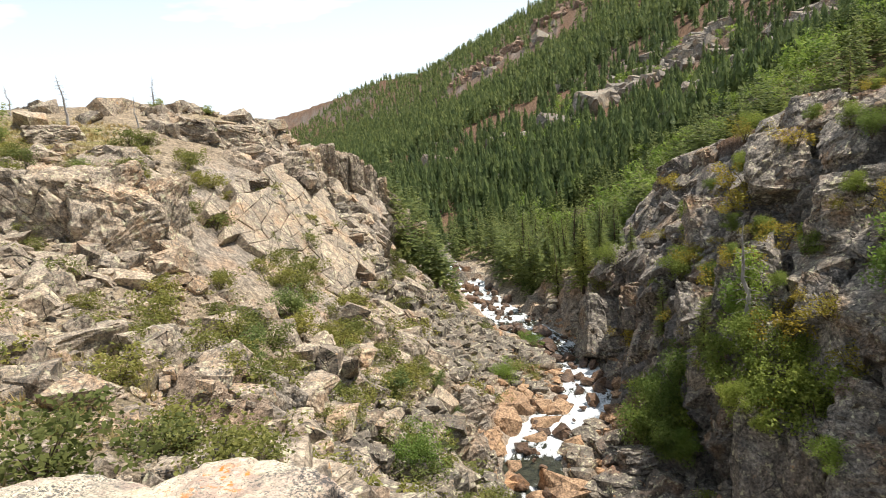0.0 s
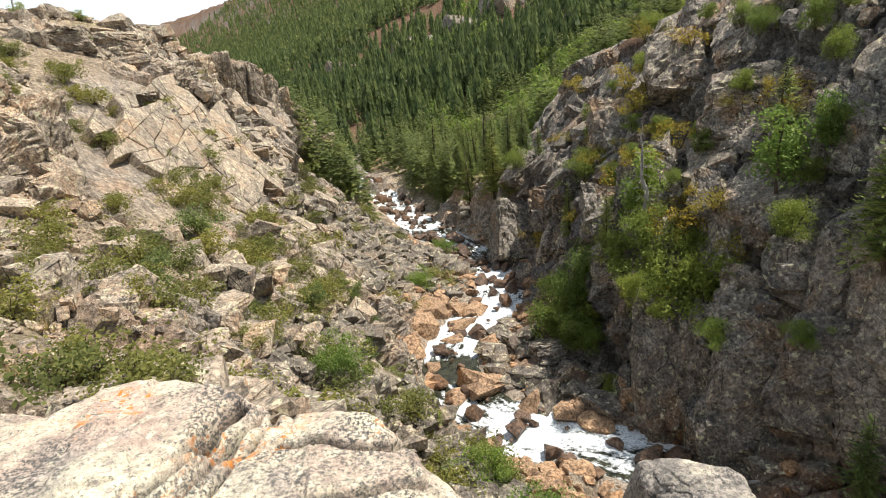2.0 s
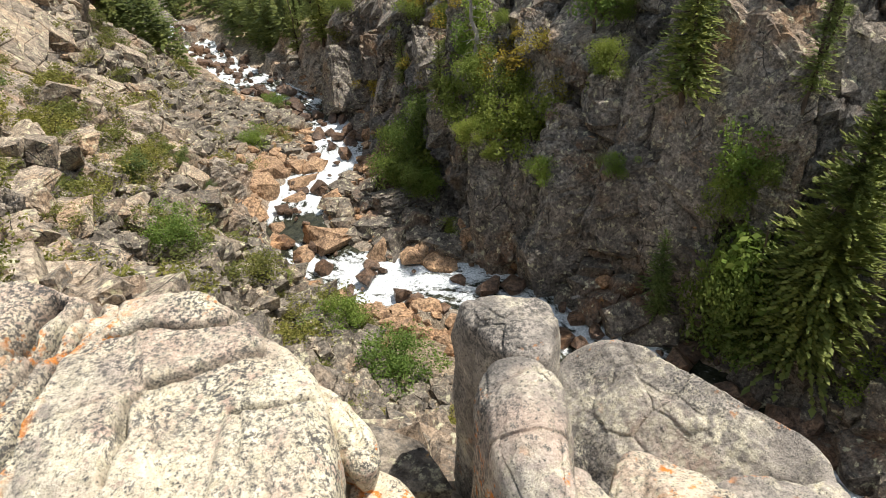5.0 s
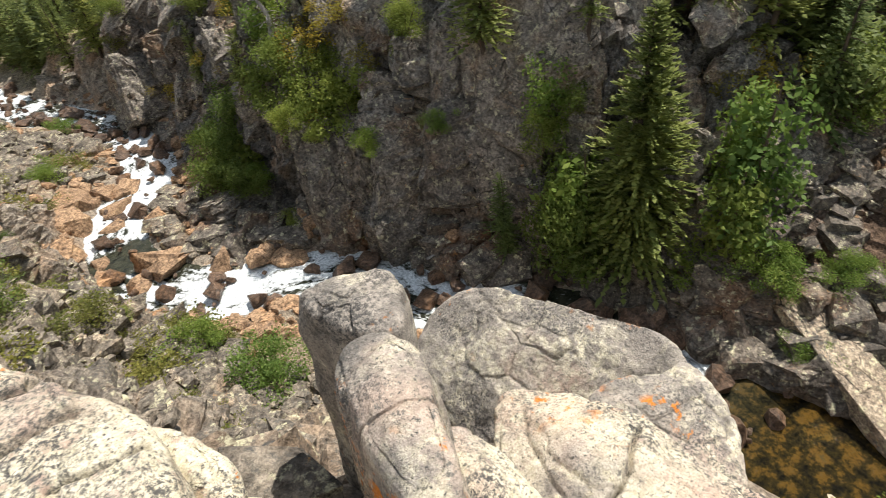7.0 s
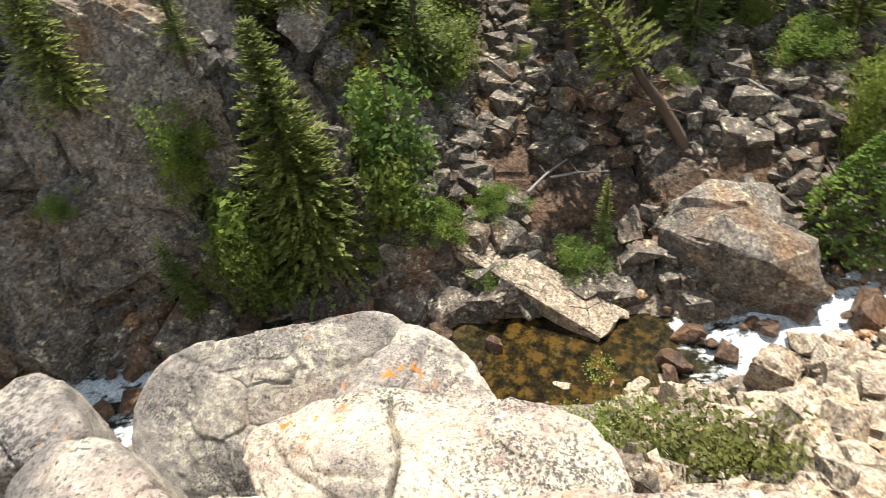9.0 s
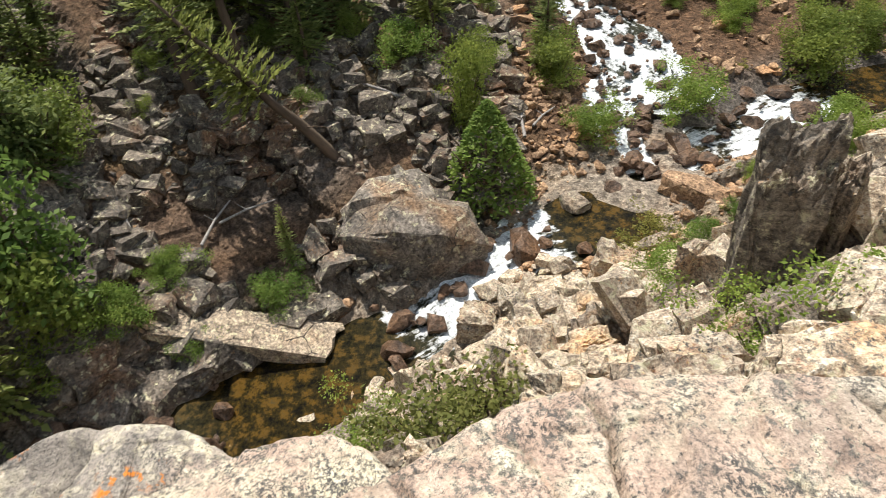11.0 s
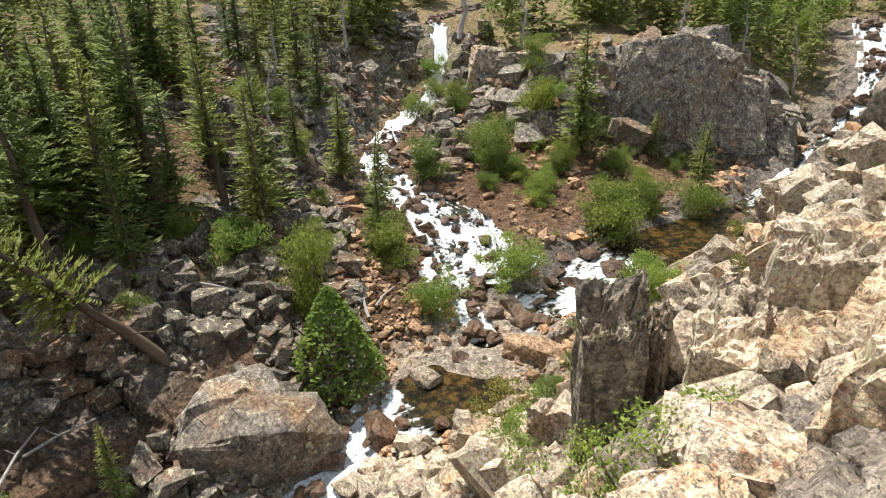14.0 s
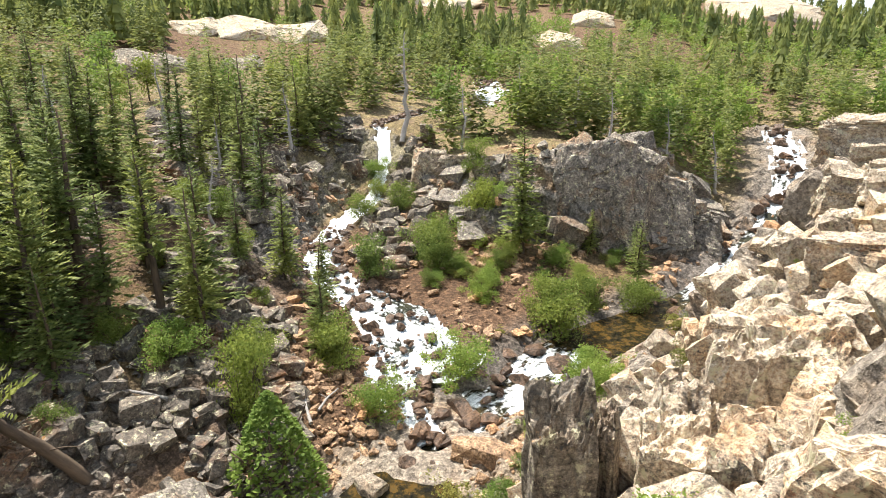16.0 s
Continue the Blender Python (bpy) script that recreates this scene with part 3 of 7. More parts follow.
def relief(x, y, z, slope, rock):
    """Jointed rock relief, along the slope's own steepness: metres up."""
    r = np.hypot(x, y)
    P = np.stack([x, y, z], 1)
    P = P @ np.array([[0.86, -0.5, 0.1], [0.5, 0.84, -0.2], [0.02, 0.22, 0.97]])
    size = np.array([4.4, 3.0, 3.6])
    v, gap = blocks(P / size, 3)
    v2, gap2 = blocks(P / (size * 0.34), 9)
    near = smooth(2.5, 9, r)
    d1, j1 = to_river(x, y, MAIN)
    d2, j2 = to_river(x, y, SIDE)
    shore = np.minimum(d1 - MAIN[j1, 3] * 0.5, d2 - SIDE[j2, 3] * 0.5)
    near = near * smooth(-0.2, 1.5, shore)
    az = np.degrees(np.arctan2(x, y))
    sheet = smooth(-25, -22, az) * smooth(-12, -15, az) * smooth(32, 35, r) * smooth(54, 50, r)
    amp = rock * near * (1 - 0.85 * sheet)
    v3, gap3 = blocks(P / (size * 0.13), 15)
    out = amp * ((v - 0.5) * 1.9 - 0.5 * (gap < 0.04) + (v2 - 0.5) * 0.7 * (r < 75) - 0.2 * (gap2 < 0.08) * (r < 60) + (v3 - 0.5) * 0.2 * (r < 50))
    out = out + near * 0.5 * fbm(P / 3.0, 4, 21) + near * smooth(40, 90, r) * 2.2 * fbm(P / 14.0, 4, 25)
    return out * (1 - 0.9 * sheet)


def slope_at(x, y, z):
    e = np.maximum(0.02 * np.hypot(x, y), 0.25)
    zx = carve(x + e, y, land(x + e, y))
    zy = carve(x, y + e, land(x, y + e))
    return np.hypot((zx - z) / e, (zy - z) / e), (zx - z) / e, (zy - z) / e


def ground_at(x, y):
    """Finished height of the ground at one place."""
    xa, ya = np.array([float(x)]), np.array([float(y)])
    z = carve(xa, ya, land(xa, ya))
    s, _, _ = slope_at(xa, ya, z)
    rk, _, _ = cover(xa, ya, z, s)
    return float((z + relief(xa, ya, z, s, rk) * np.sqrt(1 + s * s) * 0.8)[0])


def mesh_from(name, verts, faces, mat, smooth_shade=False):
    me = bpy.data.meshes.new(name)
    me.from_pydata(verts, [], faces)
    me.materials.append(mat)
    if smooth_shade:
        me.polygons.foreach_set("use_smooth", [True] * len(me.polygons))
    else:
        me.shade_flat()
    me.update()
    return me


def build_ground():
    az = np.radians(np.concatenate([np.linspace(-48, 172, 680), np.linspace(172, 312, 50)[1:-1]]))
    rr = np.concatenate([np.linspace(0.05, 2, 10), np.geomspace(2.1, 15.8, 90), np.geomspace(16, 60, 270), np.geomspace(60.6, 110, 50), np.geomspace(112, 4000, 70)])
    A, Rr = np.meshgrid(az, rr)
    x, y = (np.sin(A) * Rr).ravel(), (np.cos(A) * Rr).ravel()
    z = carve(x, y, land(x, y))
    s, gx, gy = slope_at(x, y, z)
    rk, gs, gy_ = cover(x, y, z, s)
    h = relief(x, y, z, s, rk)
    # steep faces are pushed outwards as well as up
    nrm = np.sqrt(1 + s * s)
    x2, y2, z2 = x - gx / nrm * h, y - gy / nrm * h, z + h / nrm
    n, m = A.shape
    idx = np.arange(n * m).reshape(n, m)
    nxt = np.roll(idx, -1, axis=1)
    F = np.stack([idx[:-1], nxt[:-1], nxt[1:], idx[1:]], -1).reshape(-1, 4)
    me = bpy.data.meshes.new("ground")
    me.vertices.add(n * m)
    me.vertices.foreach_set("co", np.stack([x2, y2, z2], 1).ravel())
    me.loops.add(len(F) * 4)
    me.loops.foreach_set("vertex_index", F.ravel()[::1])
    me.polygons.add(len(F))
    me.polygons.foreach_set("loop_start", np.arange(len(F)) * 4)
    me.update(calc_edges=True)
    me.flip_normals()
    me.shade_flat()
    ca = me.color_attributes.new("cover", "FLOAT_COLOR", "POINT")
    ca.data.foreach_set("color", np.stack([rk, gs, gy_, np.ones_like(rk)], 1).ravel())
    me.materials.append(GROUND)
    return tagged(new("ground", me), "rocky canyon ground of granite, gravel, pine duff and dry grass", "ground", kind="structure")


ground = build_ground()


def build_river(name, line, label, seed):
    n = len(line)
    tang = np.gradient(line[:, :2], axis=0)
    tang /= np.linalg.norm(tang, axis=1)[:, None]
    side = np.stack([-tang[:, 1], tang[:, 0]], 1)
    cols = np.linspace(-0.72, 0.72, 22)
    fine = np.linspace(0, n - 1, n * 3)
    L = np.stack([np.interp(fine, np.arange(n), line[:, k]) for k in range(6)], 1)
    S = np.stack([np.interp(fine, np.arange(n), side[:, k]) for k in range(2)], 1)
    V = L[:, None, :2] + S[:, None, :] * (cols[None, :, None] * L[:, 3][:, None, None])
    x, y = V[..., 0].ravel(), V[..., 1].ravel()
    foam = np.repeat(L[:, 4], len(cols))
    P = np.stack([x, y, x * 0 + seed], 1)
    z = np.repeat(L[:, 2], len(cols)) + foam * (0.7 * fbm(P * 0.9, 4, 41) + 0.25 * fbm(P * 4, 3, 44)) + 0.03 * fbm(P * 2, 2, 47)
    z = z - 0.12
    n2, m2 = len(L), len(cols)
    idx = np.arange(n2 * m2).reshape(n2, m2)
    F = np.stack([idx[:-1, :-1], idx[:-1, 1:], idx[1:, 1:], idx[1:, :-1]], -1).reshape(-1, 4)
    me = mesh_from(name, np.stack([x, y, z], 1).tolist(), F.tolist(), WATER, True)
    patch = foam + 0.95 * fbm(P * 0.55, 4, 51) * (foam > 0.05) - 0.7 * smooth(0.3, 0.1, foam)
    for key, v in (("foam", patch), ("still", np.repeat(L[:, 5], len(cols)))):
        me.attributes.new(key, "FLOAT", "POINT").data.foreach_set("value", v)
    along = np.concatenate([[0], np.cumsum(np.hypot(*np.diff(L[:, :2], axis=0).T))])
    flow = np.stack([np.repeat(along, len(cols)), (cols[None, :] * L[:, 3][:, None]).ravel(), np.full(n2 * m2, seed)], 1)
    me.attributes.new("flow", "FLOAT_VECTOR", "POINT").data.foreach_set("vector", flow.ravel())
    return tagged(new(name, me), label, "water", kind="structure")


build_river("water", MAIN, "tumbling clear brown mountain river with white water", 1.7)
build_river("water_side_creek", SIDE, "white cascading side creek falling among boulders", 5.3)

WET_STONE = rock_material("wet_stone", (0.20, 0.135, 0.098), (0.115, 0.078, 0.058), (0.05, 0.038, 0.032), (0.18, 0.105, 0.06))
WET_STONE.node_tree.nodes["Principled BSDF"].inputs["Roughness"].default_value = 0.35

# ---------------------------------------------------------------- makers of things


def ground_many(x, y):
    x, y = np.asarray(x, float), np.asarray(y, float)
    z = carve(x, y, land(x, y))
    s, gx, gy = slope_at(x, y, z)
    rk, gs, gr = cover(x, y, z, s)
    h = relief(x, y, z, s, rk)
    return z + h * np.sqrt(1 + s * s) * 0.8, s, gx, gy, rk, gs


def polar(az, r):
    return r * np.sin(np.radians(az)), r * np.cos(np.radians(az))


def part(name, me, parent, label="", m=None):
    ob = new(name, me)
    ob.parent = parent
    if m is not None:
        ob.matrix_basis = m
    if label:
        tagged(ob, label)
    return ob


def hull_rock(seed, n=16, boxy=4.0, rough=0.0, cuts=0, bevel=0.0):
    """An angular unit rock: triangles as (vertices, faces)."""
    g = np.random.default_rng(seed)
    p = g.normal(size=(n, 3))
    p /= (np.abs(p) ** boxy).sum(1)[:, None] ** (1 / boxy)
    p *= 0.5 * g.uniform(0.82, 1.0, (n, 1))
    bm = bmesh.new()
    for q in p:
        bm.verts.new(q)
    res = bmesh.ops.convex_hull(bm, input=bm.verts)
    junk = [e for e in res["geom_interior"] + res["geom_unused"] if isinstance(e, bmesh.types.BMVert)]
    bmesh.ops.delete(bm, geom=list(set(junk)), context="VERTS")
    if bevel:
        bmesh.ops.dissolve_limit(bm, angle_limit=radians(14), verts=bm.verts, edges=bm.edges)
        bmesh.ops.bevel(bm, geom=bm.edges[:], offset=bevel, segments=2, affect="EDGES", profile=0.6)
    bmesh.ops.triangulate(bm, faces=bm.faces)
    for _ in range(cuts):
        bmesh.ops.subdivide_edges(bm, edges=bm.edges, cuts=1, use_grid_fill=True)
        bmesh.ops.triangulate(bm, faces=bm.faces)
    bm.normal_update()
    V = np.array([v.co for v in bm.verts])
    if rough:
        N = np.array([v.normal for v in bm.verts])
        q, gap = blocks(V * 2.6 + seed, seed)
        V = V + N * (rough * (1.6 * fbm(V * 3.0 + seed * 3.7, 4, seed) + 0.35 * (q - 0.5) - 0.25 * (gap < 0.05)))[:, None]
    F = np.array([[v.index for v in f.verts] for f in bm.faces])
    bm.free()
    lo, hi = V.min(0), V.max(0)
    V = (V - (lo + hi) / 2) / (hi - lo)
    return V, F


def as_mesh(name, VF, mat, smooth_shade=False):
    return mesh_from(name, VF[0].tolist(), VF[1].tolist(), mat, smooth_shade)


def rot_z(a):
    c, s = np.cos(a), np.sin(a)
    o, l = np.zeros_like(a), np.ones_like(a)
    return np.stack([np.stack([c, -s, o], -1), np.stack([s, c, o], -1), np.stack([o, o, l], -1)], -2)


def rot_rand(n, tilt, g):
    """Random turns about z with a lean of up to tilt radians."""
    R = rot_z(g.uniform(0, 6.283, n))
    a, d = g.normal(0, tilt, n), g.uniform(0, 6.283, n)
    ax = np.stack([np.cos(d), np.sin(d), 0 * d], 1)
    K = np.zeros((n, 3, 3))
    K[:, 0, 1], K[:, 0, 2], K[:, 1, 0], K[:, 1, 2], K[:, 2, 0], K[:, 2, 1] = -ax[:, 2], ax[:, 1], ax[:, 2], -ax[:, 0], -ax[:, 1], ax[:, 0]
    T = np.eye(3) + np.sin(a)[:, None, None] * K + (1 - np.cos(a))[:, None, None] * (K @ K)
    return T @ R


def swarm(name, shapes, loc, scale, turn, mat, label, category, parent=None, pick=None):
    """Many small pieces of one kind in one mesh."""
    g = np.random.default_rng(len(loc) + 3)
    which = g.integers(0, len(shapes), len(loc)) if pick is None else pick
    VV, FF, off = [], [], 0
    for k, (V, F) in enumerate(shapes):
        i = np.where(which == k)[0]
        if not len(i):
            continue
        P = np.einsum("nij,nvj->nvi", turn[i], V[None] * scale[i][:, None, :]) + loc[i][:, None, :]
        VV.append(P.reshape(-1, 3))
        FF.append((F[None] + (np.arange(len(i)) * len(V))[:, None, None] + off).reshape(-1, 3))
        off += len(i) * len(V)
    V, F = np.concatenate(VV), np.concatenate(FF)
    me = bpy.data.meshes.new(name)
    me.vertices.add(len(V))
    me.vertices.foreach_set("co", V.ravel())
    me.loops.add(len(F) * 3)
    me.loops.foreach_set("vertex_index", F.ravel())
    me.polygons.add(len(F))
    me.polygons.foreach_set("loop_start", np.arange(len(F)) * 3)
    me.update(calc_edges=True)
    me.shade_flat()
    me.materials.append(mat)
    ob = new(name, me)
    if parent:
        ob.parent = parent
    return tagged(ob, label, category, kind="stuff")


# ---------------------------------------------------------------- the overlook's own rocks


def slab_rock(outline, z, tilt, depth, fillet, cracks, seed, mat, label, rings=80, around=200, dome=0.05, flare=0.15, lump=0.05):
    """A weathered granite slab from its outline in plan: rounded edge, sloping sides, open cracks."""
    o = np.array(outline, float)
    c = o.mean(0)
    a = np.arctan2(o[:, 1] - c[1], o[:, 0] - c[0])
    order = np.argsort(a)
    ring = densify([(*o[i], 0) for i in list(order) + [order[0]]], 0.03)[:, :2]
    aa = np.unwrap(np.arctan2(ring[:, 1] - c[1], ring[:, 0] - c[0]))
    rad = np.hypot(ring[:, 0] - c[0], ring[:, 1] - c[1])
    th = np.linspace(0, 2 * np.pi, around, endpoint=False)
    k = np.argsort(aa % (2 * np.pi))
    R = np.interp(th, (aa % (2 * np.pi))[k], rad[k], period=2 * np.pi)
    size = R.mean()
    top = int(rings * 0.6)
    prof = []
    for i in range(rings):
        if i < top:
            u = (i + 0.02) / top
            prof.append((u * (1 - fillet / size), 0.0 - dome * u * u))
        elif i < top + 8:
            b = (i - top) / 7 * math.pi / 2
            prof.append((1 - fillet / size * (1 - math.sin(b)), -dome - fillet * (1 - math.cos(b))))
        else:
            u = (i - top - 7) / (rings - top - 8)
            prof.append((1 + flare * u ** 0.6, -dome - fillet - (depth - fillet) * u))
    P = np.array([[(c[0] + R[j] * q[0] * math.cos(th[j]), c[1] + R[j] * q[0] * math.sin(th[j]), z + q[1]) for j in range(around)] for q in prof]).reshape(-1, 3)
    P[:, 2] += tilt[0] * (P[:, 0] - c[0]) + tilt[1] * (P[:, 1] - c[1])
    idx = np.arange(rings * around).reshape(rings, around)
    F = np.stack([idx[:-1], idx[1:], np.roll(idx, -1, 1)[1:], np.roll(idx, -1, 1)[:-1]], -1).reshape(-1, 4)
    n = np.zeros_like(P)
    fn = np.cross(P[F[:, 2]] - P[F[:, 0]], P[F[:, 3]] - P[F[:, 1]])
    for q in range(4):
        np.add.at(n, F[:, q], fn)
    n /= np.linalg.norm(n, axis=1)[:, None] + 1e-9
    if n[:around * 5, 2].mean() < 0:
        n, F = -n, F[:, ::-1]
    v, gap = blocks(P * 2.4 + seed, seed)
    h = lump * (2.2 * fbm(P * 1.3 + seed, 3, seed) + 1.2 * fbm(P * 5 + seed, 4, seed + 5)) + 0.012 * fbm(P * 22, 3, seed + 9)
    h += 0.028 * (v - 0.5) - 0.01 * (gap < 0.05)
    soil_and_crack_shade, crust = np.zeros(len(P)), np.zeros(len(P))
    for (x0, y0, x1, y1, w, deep, lift) in cracks:
        d = np.array((x1 - x0, y1 - y0))
        L = np.hypot(*d)
        t = ((P[:, 0] - x0) * d[0] + (P[:, 1] - y0) * d[1]) / L ** 2
        s = ((P[:, 0] - x0) * d[1] - (P[:, 1] - y0) * d[0]) / L + (0.12 if deep > 0.1 else 0.34) * fbm(P * (2.2 if deep > 0.1 else 1.6) + seed, 4, seed + 13)
        on = smooth(-0.05, 0.05, t) * smooth(1.05, 0.95, t)
        h -= deep * on * np.exp(-(s / w) ** 2)
        # painted crack shade plus soil: follows each crack, stronger where it is deep
        soil_and_crack_shade = np.maximum(soil_and_crack_shade, min(1.0, deep / 0.12) * on * np.exp(-(s / (1.15 * w)) ** 4))
        crust = np.maximum(crust, on * smooth(1.2 * w, 2.2 * w, s) * smooth(0.09, 0.03, s) * (deep > 0.19))
        h += lift * on * smooth(0, 0.02, s) * smooth(0.7, 0.2, s)
    P = P + n * h[:, None]
    me = mesh_from("outcrop_slab", P.tolist(), F.tolist(), mat, True)
    for key, val in (("soil_and_crack_shade", soil_and_crack_shade), ("crust", crust)):
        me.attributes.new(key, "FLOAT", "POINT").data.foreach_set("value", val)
    return tagged(new("outcrop_slab", me), label, "rock", "overlook rocks")


def grow(k, *outline):
    """An outline in plan, spread by k about its middle."""
    cx, cy = (sum(q[n] for q in outline) / len(outline) for n in (0, 1))
    return [(cx + (x - cx) * k, cy + (y - cy) * k) for x, y in outline]


_A = [(-1.95, 3.45), (-1.4, 3.62), (-0.95, 3.35), (-0.55, 2.95), (-0.1, 2.68), (0.1, 2.42), (0.27, 2.1), (0.3, 1.7), (0.15, 1.2), (-0.3, 0.8), (-1.2, 0.9), (-2.0, 1.5), (-2.3, 2.6)]
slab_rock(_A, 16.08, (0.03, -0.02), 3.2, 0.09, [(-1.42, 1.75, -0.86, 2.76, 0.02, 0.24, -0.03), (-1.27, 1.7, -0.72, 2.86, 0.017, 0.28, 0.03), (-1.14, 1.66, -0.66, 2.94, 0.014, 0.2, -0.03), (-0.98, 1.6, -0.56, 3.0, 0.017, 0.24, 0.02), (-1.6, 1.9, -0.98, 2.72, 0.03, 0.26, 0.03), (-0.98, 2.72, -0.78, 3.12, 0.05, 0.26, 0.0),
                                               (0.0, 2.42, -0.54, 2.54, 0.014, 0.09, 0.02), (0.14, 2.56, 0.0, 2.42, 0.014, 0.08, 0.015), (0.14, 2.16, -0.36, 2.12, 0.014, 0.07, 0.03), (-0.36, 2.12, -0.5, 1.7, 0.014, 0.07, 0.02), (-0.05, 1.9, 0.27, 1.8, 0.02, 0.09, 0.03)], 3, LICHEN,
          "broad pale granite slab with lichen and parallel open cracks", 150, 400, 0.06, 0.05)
slab_rock([(0.22, 2.12), (0.36, 2.02), (0.42, 1.8), (0.44, 1.6), (0.34, 1.58), (0.28, 1.8)], 15.86, (0, 0.05), 3, 0.05, [], 5, LICHEN, "narrow dark-lichened granite rib beside the slab", 60, 90, 0.02, 0.1, 0.05)
slab_rock([(0.3, 1.75), (0.5, 1.66), (0.55, 1.45), (0.4, 1.3), (0.2, 1.3)], 15.62, (0, 0.0), 3, 0.06, [], 6, LICHEN, "small pale granite block beside the slab", 60, 90, 0.03, 0.1, 0.03)
slab_rock([(1.2, 2.44), (1.42, 2.32), (1.56, 2.12), (1.42, 1.86), (1.29, 1.82), (1.18, 1.98), (1.16, 2.28)], 15.81, (0.15, -0.06), 4, 0.06, [], 8, GREY_LICHEN, "tall granite pillar with yellow-green lichen on top", 110, 150, 0.04, 0.6, 0.05)
slab_rock([(1.06, 1.8), (1.2, 1.72), (1.23, 1.5), (1.12, 1.25), (0.95, 0.95), (0.82, 0.98), (0.84, 1.3), (0.95, 1.68)], 15.99, (0.2, 0.02), 4, 0.06, [], 9, GREY_LICHEN, "rounded granite rib mottled with pale lichen", 110, 170, 0.05, 0.7, 0.05)
slab_rock(grow(1.08, (3.05, 3.9), (3.42, 3.6), (3.74, 2.6), (3.9, 1.9), (3.72, 1.56), (3.1, 1.85), (2.58, 2.4), (2.48, 3.35), (2.72, 3.8)), 13.2, (0.85, 0.1), 5, 0.11, [], 11, GREY_LICHEN, "long grey granite block with a dark shaded side", 100, 220, 0.12, 0.08, 0.05)
slab_rock([(3.4, 1.5), (3.62, 1.42), (3.5, 1.0), (3.1, 0.6), (2.75, 0.7), (2.7, 1.3), (2.75, 1.75), (3.05, 1.75)], 13.92, (0.1, 0.1), 5, 0.09, [], 12, GREY_LICHEN, "sloping grey granite block with pale lichen", 90, 180, 0.08, 0.08, 0.045)
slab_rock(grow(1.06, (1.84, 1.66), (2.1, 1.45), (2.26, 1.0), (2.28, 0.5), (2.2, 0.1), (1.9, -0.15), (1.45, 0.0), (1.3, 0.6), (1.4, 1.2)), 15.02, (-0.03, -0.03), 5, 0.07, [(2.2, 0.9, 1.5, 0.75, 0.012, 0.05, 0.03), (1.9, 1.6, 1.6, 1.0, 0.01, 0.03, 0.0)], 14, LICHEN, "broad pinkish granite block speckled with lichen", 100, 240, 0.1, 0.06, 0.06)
slab_rock([(1.12, 1.42), (1.3, 1.38), (1.36, 1.1), (1.25, 0.8), (1.0, 0.8), (0.95, 1.15)], 15.58, (-0.08, 0.1), 5, 0.1, [], 15, LICHEN, "small pinkish granite block with pale lichen", 70, 120, 0.06, 0.06, 0.03)
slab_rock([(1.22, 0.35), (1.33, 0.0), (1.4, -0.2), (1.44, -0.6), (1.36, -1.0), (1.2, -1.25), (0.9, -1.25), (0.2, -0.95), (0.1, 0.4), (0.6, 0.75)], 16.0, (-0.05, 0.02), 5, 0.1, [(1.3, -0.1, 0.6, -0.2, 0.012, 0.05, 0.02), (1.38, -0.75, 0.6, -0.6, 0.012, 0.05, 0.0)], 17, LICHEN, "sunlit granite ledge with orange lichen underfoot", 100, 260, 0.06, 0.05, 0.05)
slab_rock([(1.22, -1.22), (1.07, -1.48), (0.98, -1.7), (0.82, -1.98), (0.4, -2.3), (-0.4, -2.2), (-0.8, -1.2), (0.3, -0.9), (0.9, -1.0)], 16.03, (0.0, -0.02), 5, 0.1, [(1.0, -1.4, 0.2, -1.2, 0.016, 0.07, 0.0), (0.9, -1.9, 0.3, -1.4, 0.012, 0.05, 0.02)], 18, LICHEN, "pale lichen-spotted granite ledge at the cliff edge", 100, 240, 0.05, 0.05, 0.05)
slab_rock([(-3.3, 3.9), (-2.7, 4.05), (-2.15, 3.75), (-1.95, 3.3), (-2.3, 2.6), (-3.2, 2.4), (-4.0, 2.9), (-4.0, 3.6)], 15.92, (0.0, -0.04), 3, 0.2, [], 21, LICHEN, "rounded grey-green granite boulder beside the slab", 90, 200, 0.18, 0.03, 0.07)

# ---------------------------------------------------------------- boulders
BOULDERS = [hull_rock(100 + k, 12 + k % 5, 4.0 + 1.0 * (k % 4), 0.05, 2, 0.0) for k in range(10)]
BOULDERS += [hull_rock(150, 40, 3.4, 0.07, 2, 0.0), hull_rock(151, 34, 2.8, 0.06, 2, 0.0), hull_rock(170, 14, 7.0, 0.09, 3, 0.02), hull_rock(171, 13, 7.0, 0.09, 3, 0.02)]
MESHES = {}


def boulder(x, y, sx, sy, sz, turn, tilt, mat, label, group="", sink=0.25, shape=0, z=None, name="boulder", roll=0):
    key = (shape, mat.name)
    if key not in MESHES:
        MESHES[key] = as_mesh("boulder", BOULDERS[key[0]], mat)
    if z is None:
        z = float(ground_many((x, x + 0.3 * sx, x - 0.3 * sx), (y, y, y))[0].min())
    ob = new(name, MESHES[key])
    ob.matrix_basis = pose(x, y, z + sz * (0.5 - sink), roll, tilt, turn) @ Matrix.Diagonal((sx, sy, sz, 1))
    return tagged(ob, label, "rock", group)


